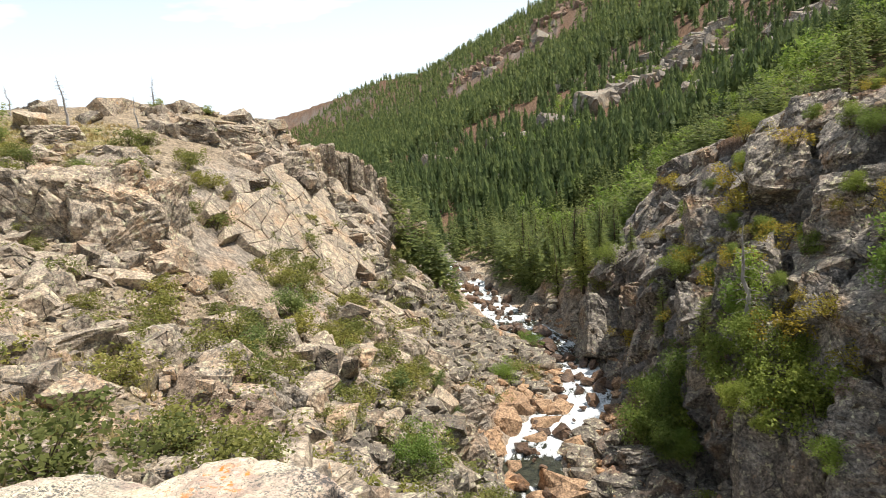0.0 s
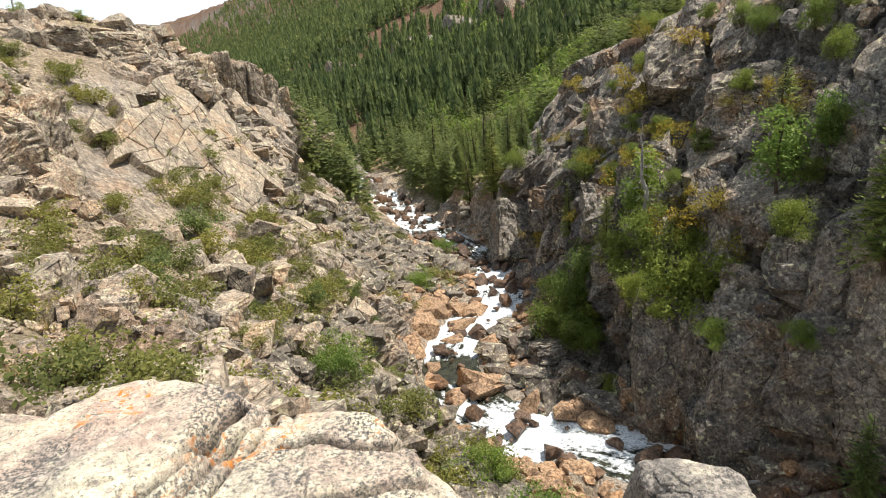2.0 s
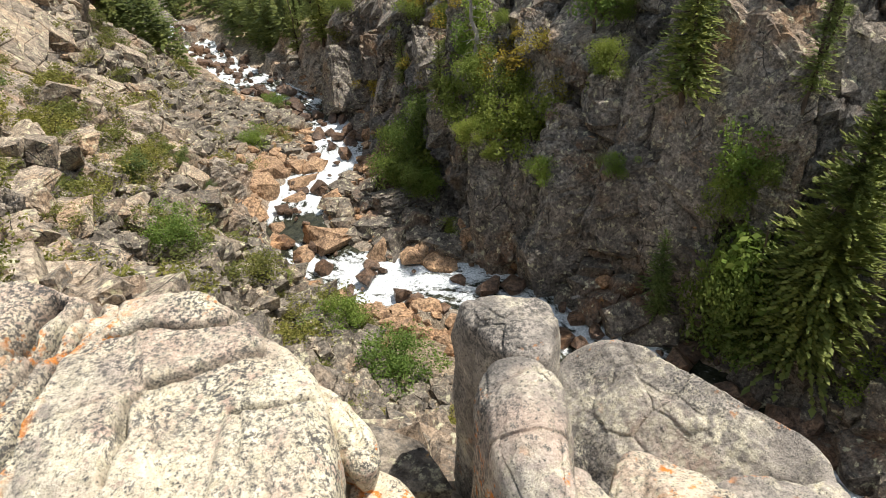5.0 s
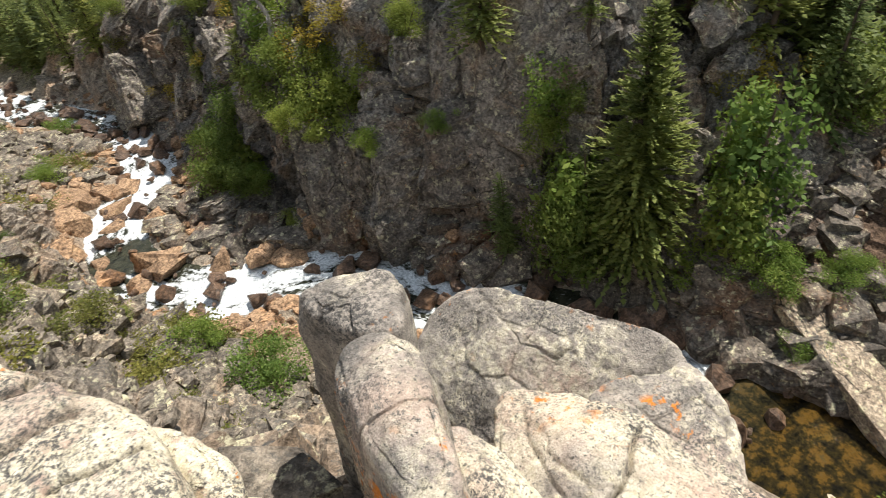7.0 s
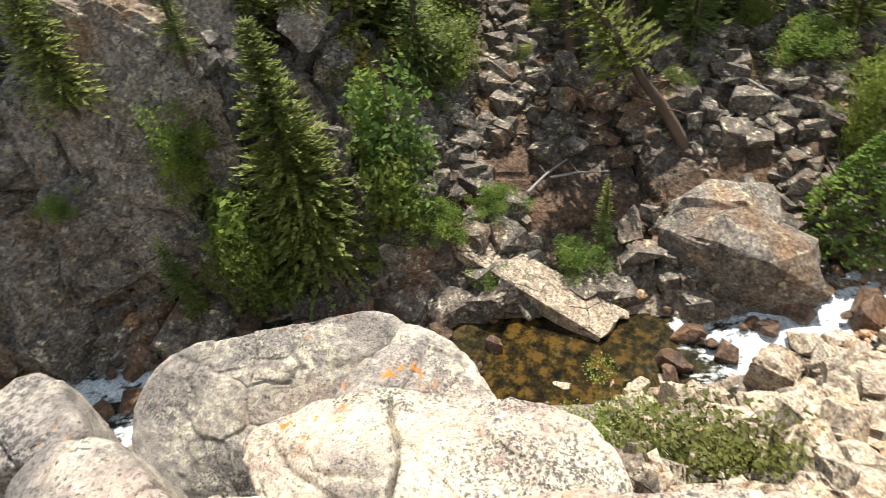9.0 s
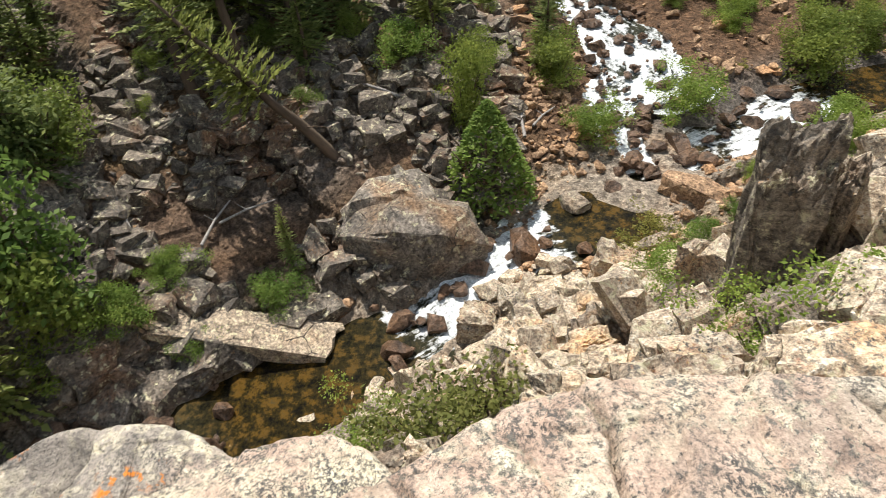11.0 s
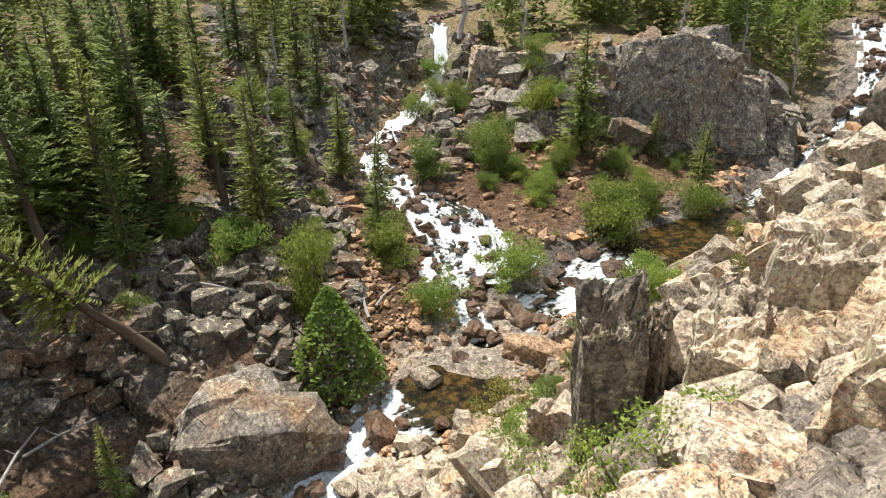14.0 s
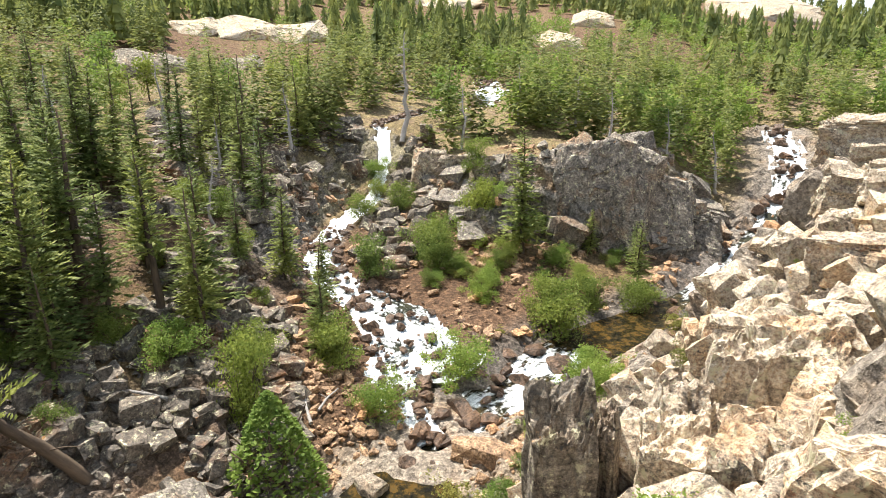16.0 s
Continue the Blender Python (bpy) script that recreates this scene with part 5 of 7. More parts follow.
def strew(name, shapes, n, az, r, size, mat, label, category="rock", keep=None, flat=0.6, tilt=0.35, sink=0.2, seed=0, power=2.2, joint=None, single=8, large=None):
    """Scatter loose rock over a sector of the plan, many small and few large."""
    g = np.random.default_rng(500 + seed)
    A = g.uniform(az[0], az[1], n)
    R = np.sqrt(g.uniform(r[0] ** 2, r[1] ** 2, n))
    x, y = polar(A, R)
    z, s, gx, gy, rk, gs = ground_many(x, y)
    ok = np.ones(n, bool) if keep is None else keep(x, y, z, s, A, R, g)
    x, y, z, s, gx, gy = x[ok], y[ok], z[ok], s[ok], gx[ok], gy[ok]
    n = len(x)
    d = size[0] + (size[1] - size[0]) * g.uniform(0, 1, n) ** power
    sc = np.stack([d * g.uniform(0.8, 1.3, n), d * g.uniform(0.6, 1.0, n), d * flat * g.uniform(0.7, 1.3, n)], 1)
    turn = rot_rand(n, tilt, g)
    if joint is not None:
        # bedded along the slope, all to one joint direction
        nz = np.stack([-gx, -gy, np.ones(n)], 1) * (0.8, 0.8, 1)
        nz /= np.linalg.norm(nz, axis=1)[:, None]
        a = radians(joint) + g.normal(0, 0.12, n) + np.round(fbm(np.stack([x, y, z], 1) / 9, 2, 5) * 3) * 0.5
        u = np.stack([np.cos(a), np.sin(a), 0 * a], 1)
        u -= nz * (u * nz).sum(1)[:, None]
        u /= np.linalg.norm(u, axis=1)[:, None]
        base = np.stack([u, np.cross(nz, u), nz], -1)
        lean = np.eye(3) + g.normal(0, tilt * 0.4, (n, 3, 3))
        q, _r = np.linalg.qr(lean)
        turn = base @ (q * np.sign(np.einsum("nii->ni", _r))[:, None, :])
        loc = np.stack([x, y, z], 1) + nz * (sc[:, 2] * (0.5 - sink))[:, None]
    else:
        loc = np.stack([x, y, z + sc[:, 2] * (0.5 - sink)], 1)
    k = pick_out(large or (ROUNDED if mat is RIVER_STONE else ROUGH), loc, sc, turn, mat, SINGLE[mat.name], single)
    b, k = k[:90], k[90:]
    if len(k) == 0:
        k = b
    else:
        swarm(name, ROUNDED if mat is RIVER_STONE else COARSE, loc[b], sc[b], turn[b], mat, label, category)
    return swarm(name, shapes, loc[k], sc[k], turn[k], mat, label, category)


def near_water(lo, hi):
    def f(x, y, z, s, A, R, g):
        d1, j1 = to_river(x, y, MAIN)
        d2, j2 = to_river(x, y, SIDE)
        d = np.minimum(d1 - MAIN[j1, 3] * 0.5, d2 - SIDE[j2, 3] * 0.5)
        return (d > lo) & (d < hi)
    return f


def patchy(lim, scale=5.0, k=61):
    def f(x, y, z, s, A, R, g):
        return (fbm(np.stack([x, y, z], 1) / scale, 3, k) > lim) & near_water(0.2, 999)(x, y, z, s, A, R, g)
    return f


def on_sheet(A, R):
    """Whether places lie on the smooth slab of the ridge."""
    return (A > -25) & (A < -11.5) & (R > 33.5) & (R < 54)


def off_sheet(f0):
    return lambda x, y, z, s, A, R, g: f0(x, y, z, s, A, R, g) & ~on_sheet(A, R)


def wet_bank(lo, hi, rise=1.3):
    f0 = near_water(lo, hi)

    def f(x, y, z, s, A, R, g):
        return f0(x, y, z, s, A, R, g) & (z < MAIN[to_river(x, y, MAIN)[1], 2] + rise) | (f0(x, y, z, s, A, R, g) & (to_river(x, y, SIDE)[0] < 4) & (s < 0.8))
    return f


def on_slope(lo, hi, smin):
    return lambda x, y, z, s, A, R, g: (R > ease_table(lo, A) - 0.8) & (R < ease_table(hi, A) + 6) & (s > smin)


strew("river_cobbles", COBBLES + CHIPS[6:], 6500, (-2, 50), (15, 60), (0.2, 1.1), RIVER_STONE, "tan and orange river cobbles along the banks", keep=wet_bank(0.1, 3.2), seed=1, power=3)
strew("river_cobbles", COBBLES, 3600, (50, 165), (11, 60), (0.15, 0.7), RIVER_STONE, "brown wet cobbles beside the pool and creek", keep=wet_bank(0.35, 2.2), seed=2, power=2.6)
strew("talus", CHIPS + SLABS, 9500, (-16, 12), (14, 62), (0.18, 1.15), TALUS, "grey angular talus blocks down the sunny slope", keep=patchy(-0.02, 7.0), seed=3, power=3, single=40)
strew("talus", CHIPS + SLABS, 5200, (-48, -8), (4.5, 66), (0.2, 1.5), GRANITE, "beige granite rubble over the dry slope", keep=off_sheet(patchy(0.05, 5.0, 63)), seed=4, power=3, flat=0.6, single=40)
strew("talus", CHIPS, 3000, (-20, 40), (6, 17), (0.12, 0.6), TALUS, "small pale rubble below the overlook", keep=patchy(0.0, 3.0, 65), seed=5, power=3)
strew("talus", CHIPS + SLABS, 7500, (62, 118), (16, 46), (0.16, 1.1), SHADE_TALUS, "grey talus under the trees, coloured dark for shade", keep=patchy(0.0, 6.0, 67), seed=6, power=2.6, single=24)
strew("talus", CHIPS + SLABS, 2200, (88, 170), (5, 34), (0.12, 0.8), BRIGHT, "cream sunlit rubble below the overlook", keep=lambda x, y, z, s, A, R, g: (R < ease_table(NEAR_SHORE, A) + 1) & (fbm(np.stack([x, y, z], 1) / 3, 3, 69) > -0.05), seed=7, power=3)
strew("talus", CHIPS, 3200, (118, 162), (28, 56), (0.15, 0.8), RIVER_STONE, "brown rubble on the slope below the knob", keep=patchy(-0.02, 4.0, 71), seed=8, power=3)
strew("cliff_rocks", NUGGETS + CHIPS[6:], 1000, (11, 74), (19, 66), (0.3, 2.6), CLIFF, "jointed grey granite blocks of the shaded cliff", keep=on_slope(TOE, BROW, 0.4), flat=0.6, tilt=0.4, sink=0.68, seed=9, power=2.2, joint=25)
strew("cliff_rocks", NUGGETS + CHIPS[6:], 1300, (-42, -3), (32, 78), (0.4, 1.9), GRANITE, "jointed tan granite blocks of the sunny ridge", keep=lambda x, y, z, s, A, R, g: (s > 0.3) & ~on_sheet(A, R) & (R > ease_table(FAR_SHORE, A)) & ((fbm(np.stack([x, y, z], 1) / 6, 3, 75) > -0.02) | (A > -13)), flat=0.45, tilt=0.3, sink=0.4, seed=10, power=2.2, joint=-20)
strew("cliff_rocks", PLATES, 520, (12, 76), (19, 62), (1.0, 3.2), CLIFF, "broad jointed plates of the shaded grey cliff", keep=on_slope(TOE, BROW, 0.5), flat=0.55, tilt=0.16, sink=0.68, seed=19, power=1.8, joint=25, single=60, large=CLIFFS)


def cracked_face():
    """A smooth steep slab on the ridge, split into plates by two sets of joints."""
    g = np.random.default_rng(33)
    face = tagged(new("slab_face"), "smooth pale granite slab face split by fine cracks", "rock", kind="structure")
    along, up = np.array((0.0, 1.0, 0.1)), np.array((-1.0, 0.0, 1.1))
    along, up = along / np.linalg.norm(along), up / np.linalg.norm(up)
    out = np.cross(along, up)
    out = out if out[2] > 0 else -out
    base = np.array((-8.1, 31.6, 4.75))
    nu, nv = 12, 11
    p = np.zeros((nu + 1, nv + 1, 2))
    for i in range(nu + 1):
        for k in range(nv + 1):
            p[i, k] = (1.75 * i + 0.55 * k + g.normal(0, 0.5), 1.0 * k - 0.12 * i + 0.35 * math.sin(i * 1.3 + k) + g.normal(0, 0.24))
    for i in range(nu):
        for k in range(nv):
            if i < 1 and k < 2 or i > 8 and k > 6 or i + 2 * k < 2 or (i in (0, nu - 1) or k in (0, nv - 1)) and g.uniform() < 0.45:
                continue
            quad = np.array([p[i, k], p[i + 1, k], p[i + 1, k + 1], p[i, k + 1]])
            t = g.uniform(0.3, 0.7)
            cut = g.uniform()
            if cut < 0.3:
                a, b = quad[0] + (quad[1] - quad[0]) * t, quad[3] + (quad[2] - quad[3]) * g.uniform(0.3, 0.7)
                polys = [np.array([quad[0], a, b, quad[3]]), np.array([a, quad[1], quad[2], b])]
            elif cut < 0.5:
                polys = [quad[[0, 1, 2]], quad[[0, 2, 3]]]
            else:
                polys = [quad]
            for q in polys:
                c = q.mean(0)
                w = np.linalg.norm(q - c, axis=1)[:, None]
                lift, gap = 0.36 + g.normal(0, 0.035), 0.004 + 0.045 * g.uniform() ** 3
                tip = g.normal(0, 0.025, 2)
                rings = []
                for inset, h in ((gap, -1.2), (gap, lift - 0.05), (gap + 0.05, lift)):
                    r2 = q + (c - q) / w * inset
                    hh = h + (r2 - c) @ tip
                    rings.append(base + r2[:, :1] * along + r2[:, 1:] * up + hh[:, None] * out)
                n = len(q)
                V = np.concatenate(rings)
                F = [tuple(range(2 * n, 3 * n))]
                for a in (0, n):
                    F += [(a + m, a + (m + 1) % n, a + n + (m + 1) % n, a + n + m) for m in range(n)]
                part("plate", mesh_from("plate", V.tolist(), F, GRANITE), face)


cracked_face()
strew("cliff_rocks", NUGGETS, 260, (128, 158), (45, 60), (0.6, 2.2), CLIFF, "grey blocks of the low cliff between the creeks", keep=lambda x, y, z, s, A, R, g: s > 0.6, flat=0.8, tilt=0.2, sink=0.45, seed=11, power=1.6, joint=40)
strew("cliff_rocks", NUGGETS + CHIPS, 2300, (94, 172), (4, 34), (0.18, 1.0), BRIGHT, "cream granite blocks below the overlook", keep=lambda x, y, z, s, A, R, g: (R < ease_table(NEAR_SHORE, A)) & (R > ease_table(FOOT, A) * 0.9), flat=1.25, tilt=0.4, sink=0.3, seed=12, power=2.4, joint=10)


strew("talus", CHIPS, 1500, (-10, 110), (1.9, 9), (0.1, 0.55), TALUS, "rough granite rubble on the overlook's flank", keep=lambda x, y, z, s, A, R, g: R > ease_table(KNOLL_EDGE, A), seed=15, power=2, sink=0.4)


strew("talus", CHIPS + SLABS, 2200, (108, 131), (34, 66), (0.2, 1.6), SHADE_TALUS, "grey rubble and ledges beside the waterfall", keep=lambda x, y, z, s, A, R, g: patchy(-0.06, 5.0, 77)(x, y, z, s, A, R, g) & near_water(1.3, 999)(x, y, z, s, A, R, g), seed=16, power=2.2)


strew("talus", CHIPS + COBBLES, 2600, (12, 84), (15, 34), (0.2, 1.7), SHADE_TALUS, "wet boulders along the foot of the cliff, coloured dark for shade", keep=lambda x, y, z, s, A, R, g: near_water(0.0, 2.6)(x, y, z, s, A, R, g) & (R > ease_table(FAR_SHORE, A) - 1.6), seed=17, power=2.4)


strew("talus", CHIPS, 700, (112, 142), (13, 21), (0.15, 0.9), BRIGHT, "cream rubble above the small pool", keep=lambda x, y, z, s, A, R, g: near_water(0.1, 9)(x, y, z, s, A, R, g) & (R < ease_table(NEAR_SHORE, A) + 2), seed=24, power=2.4)
strew("river_cobbles", COBBLES, 1100, (112, 142), (17, 31), (0.12, 0.7), RIVER_STONE, "tan cobbles round the small pool", keep=near_water(-0.3, 3.5), seed=26, power=2.6)
strew("talus", CHIPS + SLABS, 7000, (-47, 12), (6, 46), (0.08, 0.42), GRANITE, "small tan stones strewn over the dry slope", keep=off_sheet(near_water(0.5, 999)), seed=25, power=2.2, single=0)


def in_stream(name, line, n, size, label, seed, spread=0.5):
    """Stones that stand out of the running water."""
    g = np.random.default_rng(seed)
    j = g.integers(0, len(line), n)
    t = np.gradient(line[:, :2], axis=0)
    t /= np.linalg.norm(t, axis=1)[:, None]
    off = g.uniform(-spread, spread, n) * line[j, 3]
    x, y = line[j, 0] - t[j, 1] * off + g.normal(0, 0.2, n), line[j, 1] + t[j, 0] * off + g.normal(0, 0.2, n)
    ok = (line[j, 4] > 0.12) & (line[j, 5] < 0.9) & (line[j, 4] < 0.78)
    d = size[0] + (size[1] - size[0]) * g.uniform(0, 1, n) ** 2.4
    sc = np.stack([d * g.uniform(0.8, 1.3, n), d * g.uniform(0.7, 1.1, n), d * g.uniform(0.5, 0.9, n)], 1)
    P = np.stack([x, y, line[j, 2] + 0.08 + sc[:, 2] * g.uniform(-0.15, 0.2, n)], 1)
    return swarm(name, COBBLES, P[ok], sc[ok], rot_rand(n, 0.3, g)[ok], WET_STONE, label, "rock")


in_stream("stream_stones", MAIN, 640, (0.25, 1.4), "wet brown stones standing in the white water", 21)
in_stream("stream_stones", SIDE, 800, (0.15, 0.85), "dark wet stones breaking the side creek", 22, 0.62)
strew("far_outcrops", NUGGETS, 420, (-14, 48), (80, 520), (2.5, 12), CLIFF, "grey outcrops on the forested mountainside", keep=lambda x, y, z, s, A, R, g: fbm(np.stack([x, y, z], 1) / 50, 3, 73) > 0.09, flat=0.7, tilt=0.3, sink=0.5, seed=13)

# rocky ribs that run up the mountainside: bearing and distance along each
RIBS = (((18.2, 138), (21, 165), (24, 186), (29.5, 205), (34, 193)), ((12.6, 218), (17.9, 230), (23, 240)), ((0.5, 490), (4, 470), (7.5, 455)), ((8, 470), (12, 470)))


def rib_line(rib, A):
    return np.interp(A, [q[0] for q in rib], [q[1] for q in rib])


def by_rib(A, R, ahead=26, behind=6):
    """Whether places lie on a rib or just before it."""
    hit = np.zeros(len(A), bool)
    for rib in RIBS:
        r = rib_line(rib, A)
        k = r / 190
        hit |= (A > rib[0][0] - 0.4) & (A < rib[-1][0] + 0.6) & (R > r - ahead * k) & (R < r + behind * k)
    return hit


RUST = rock_material("rust_granite", (0.36, 0.27, 0.22), (0.26, 0.18, 0.14), (0.12, 0.09, 0.075), (0.30, 0.17, 0.11), 0.1, 0.3)
for _i, _rib in enumerate(RIBS):
    _gr = np.random.default_rng(640 + _i)
    _m = (230, 120, 60, 34)[_i]
    _A = _gr.uniform(_rib[0][0], _rib[-1][0], _m)
    _k = rib_line(_rib, _A) / 190
    _R = rib_line(_rib, _A) + _gr.normal(0, 4.0, _m) * _k
    _x, _y = polar(_A, _R)
    _d = _gr.uniform(1.6, 5.2, _m) * _k * (1.0, 0.75, 0.42, 0.42)[_i]
    _sc = np.stack([_d * _gr.uniform(0.9, 1.6, _m), _d, _d * _gr.uniform(0.6, 1.1, _m)], 1)
    _loc = np.stack([_x, _y, ground_many(_x, _y)[0] + _sc[:, 2] * 0.22], 1)
    _mat = CLIFF if _i < 2 else RUST
    _turn = rot_rand(_m, 0.3, _gr)
    _left = pick_out(ROUGH, _loc, _sc, _turn, _mat, "grey outcrop block on the mountain's rocky rib" if _i < 2 else "rust-brown crag high on the mountainside", 12)
    swarm("rib_rocks", COARSE, _loc[_left], _sc[_left], _turn[_left], _mat, "grey jointed rocks of a rib on the mountainside", "rock")

# ---------------------------------------------------------------- trees and shrubs


def quads_to_tris(P):
    """P: n x 4 x 3 corner points to triangles."""
    n = len(P)
    i = np.arange(n)[:, None] * 4
    return P.reshape(-1, 3), np.concatenate([i + (0, 1, 2), i + (0, 2, 3)])


def conifer(seed, levels, per, sprays, spread=0.2, bare=0.06, size=1.0, thin=0.0, lift=0.0):
    """Foliage of a fir one metre high: drooping branches with ragged sprays."""
    g = np.random.default_rng(seed)
    Q = []
    for i in range(levels):
        t0 = bare + (0.985 - bare) * (i / levels) ** 0.9
        if g.uniform() < thin:
            continue
        for b in range(max(3, int(per * (1.0 - 0.5 * t0)))):
            t = min(0.99, t0 + g.uniform(-0.6, 0.6) / levels)
            a = g.uniform(0, 2 * math.pi)
            L = spread * ((1 - t) ** 0.8) * g.uniform(0.6, 1.15) + 0.012
            droop = g.uniform(-0.35, 0.12) + 0.5 * t + lift
            d = np.array((math.cos(a), math.sin(a), droop))
            side = np.array((-math.sin(a), math.cos(a), 0.0))
            for k in range(sprays):
                u = (k + g.uniform(0.2, 1.0)) / sprays
                p = np.array((0, 0, t)) + d * L * u + (0, 0, -0.22 * L * u * u)
                w = L * size * (0.9 - 0.5 * u) * g.uniform(0.3, 0.6) + 0.004
                l = L * size * g.uniform(0.3, 0.55) + 0.006
                s2 = side * g.choice((-1, 1)) * g.uniform(0.5, 1) + (0, 0, g.uniform(-0.5, 0.25))
                f = d * g.uniform(0.4, 1) + (0, 0, g.uniform(-0.35, 0.3))
                Q.append((p - f * l * 0.3, p + s2 * w * 0.7 + f * l * 0.1, p + f * l + s2 * w * 0.25, p - s2 * w * 0.5 + f * l * 0.2))
    return quads_to_tris(np.array(Q))


def far_conifer(seed, levels=6, arms=6, spread=0.19):
    g = np.random.default_rng(seed)
    V, F = [], []
    for i in range(levels):
        t = 0.1 + 0.86 * i / levels
        L = spread * (1 - t) ** 0.85 + 0.02
        top = len(V)
        V.append((g.normal(0, 0.01), g.normal(0, 0.01), min(1.0, t + 0.26 * (1 - 0.4 * t))))
        for b in range(arms):
            for s in (-0.32, 0.32):
                a = 6.283 * (b + s + g.uniform(-0.2, 0.2)) / arms
                q = L * g.uniform(0.7, 1.25)
                V.append((math.cos(a) * q, math.sin(a) * q, t - 0.05 * g.uniform(0, 1)))
            F.append((top, len(V) - 2, len(V) - 1))
    return np.array(V), np.array(F)


def leafy(seed, n, lobes, leaf, tall=1.0, wide=0.5, low=0.12):
    """Foliage of a shrub or small broadleaf tree one metre high: clumps of small leaves with gaps."""
    g = np.random.default_rng(seed)
    c = np.stack([g.normal(0, wide * 0.42, lobes), g.normal(0, wide * 0.42, lobes), g.uniform(low + 0.1, 0.86, lobes)], 1)
    rr = g.uniform(0.12, 0.24, lobes) * (0.6 + wide)
    k = g.integers(0, lobes, n)
    d = g.normal(size=(n, 3))
    d /= np.linalg.norm(d, axis=1)[:, None]
    p = c[k] + d * (rr[k] * g.uniform(0.45, 1.08, n))[:, None] * (1, 1, 0.85 * tall)
    p[:, 2] = np.abs(p[:, 2] - 0.02) + 0.02
    a = g.normal(size=(n, 3)) + d * 0.4
    a /= np.linalg.norm(a, axis=1)[:, None]
    b = np.cross(a, g.normal(size=(n, 3)))
    b /= np.linalg.norm(b, axis=1)[:, None]
    l = (leaf * g.uniform(0.6, 1.4, n))[:, None]
    return quads_to_tris(np.stack([p - a * l, p + b * l * 0.55, p + a * l, p - b * l * 0.55], 1))


def cone_bush(seed, n):
    """Foliage of a dense pointed bush one metre high."""
    g = np.random.default_rng(seed)
    z = g.uniform(0.0, 1.0, n) ** 1.35
    a = g.uniform(0, 6.283, n)
    lump = 1 + 0.45 * fbm(np.stack([np.cos(a) * 2.2, np.sin(a) * 2.2, z * 6], 1), 3, seed)
    r = 0.36 * (1 - z) ** 0.75 * lump * g.uniform(0.6, 1.0, n) ** 0.5
    p = np.stack([np.cos(a) * r, np.sin(a) * r, z * 0.98 + 0.02], 1)
    u = np.stack([np.cos(a), np.sin(a), 0.6 + 0 * a], 1) * 0.5 + g.normal(0, 0.6, (n, 3))
    u /= np.linalg.norm(u, axis=1)[:, None]
    w = np.cross(u, g.normal(size=(n, 3)))
    w /= np.linalg.norm(w, axis=1)[:, None]
    l = g.uniform(0.014, 0.034, n)[:, None]
    return quads_to_tris(np.stack([p - u * l, p + w * l * 0.5, p + u * l, p - w * l * 0.5], 1))


def limb(path, r0, r1, sides=6):
    """A tapered round limb along a path: (vertices, triangles)."""
    path = np.array(path, float)
    V, F = [], []
    t = np.gradient(path, axis=0)
    for i, (p, d) in enumerate(zip(path, t)):
        d = d / (np.linalg.norm(d) + 1e-9)
        u = np.cross(d, (0.31, 0.9, 0.3))
        u /= np.linalg.norm(u)
        w = np.cross(d, u)
        r = r0 + (r1 - r0) * i / (len(path) - 1)
        for k in range(sides):
            b = 6.283 * k / sides
            V.append(p + r * (math.cos(b) * u + math.sin(b) * w))
    for i in range(len(path) - 1):
        for k in range(sides):
            a, b = i * sides + k, i * sides + (k + 1) % sides
            F += [(a, b, b + sides), (a, b + sides, a + sides)]
    return np.array(V), np.array(F)


def join(items):
    V, F, o = [], [], 0
    for v, f in items:
        V.append(v)
        F.append(f + o)
        o += len(v)
    return np.concatenate(V), np.concatenate(F)


def trunk_mesh(seed, r0=0.022, lean=0.02, sticks=10, mat=BARK, top=0.97):
    g = np.random.default_rng(seed)
    n = 9
    path = np.stack([np.cumsum(g.normal(0, lean / 3, n)), np.cumsum(g.normal(0, lean / 3, n)), np.linspace(-0.04, top, n)], 1)
    path[0, :2] = 0
    items = [limb(path, r0, 0.003, 7)]
    for k in range(sticks):
        t = g.uniform(0.15, 0.9)
        a = g.uniform(0, 6.283)
        L = 0.16 * (1 - t) + 0.03
        p = np.array([np.interp(t, path[:, 2], path[:, j]) for j in range(3)])
        q = p + (math.cos(a) * L, math.sin(a) * L, L * g.uniform(-0.3, 0.3))
        items.append(limb([p, (p + q) / 2 + (0, 0, 0.01), q], 0.004, 0.001, 4))
    return as_mesh("trunk", join(items), mat, True)


def stems_mesh(seed, mat=BARK, spread=0.3, n=7):
    g = np.random.default_rng(seed)
    items = []
    for k in range(n):
        a, L = g.uniform(0, 6.283), g.uniform(0.5, 0.85)
        e = np.array((math.cos(a) * spread, math.sin(a) * spread, L))
        items.append(limb([(0, 0, -0.05), e * (0.45, 0.45, 0.5) + g.normal(0, 0.02, 3), e], 0.016, 0.004, 5))
    return as_mesh("woody_base", join(items), mat, True)


FIR = [as_mesh("crown", conifer(k, 40, 12, 11, (0.21, 0.25, 0.18, 0.24)[k], 0.05 + 0.06 * (k % 3), 0.42, 0.05 + 0.04 * k, 0.12), NEEDLE) for k in range(4)]
PINE_TRUNK = [trunk_mesh(26 + k, 0.03) for k in range(2)]
PINE = [as_mesh("crown", conifer(12 + k, 26, 15, 14, 0.27, 0.4, 0.36, 0.1, 0.2), NEEDLE) for k in range(2)]
FIR_TRUNK = [trunk_mesh(20 + k, 0.02) for k in range(4)]
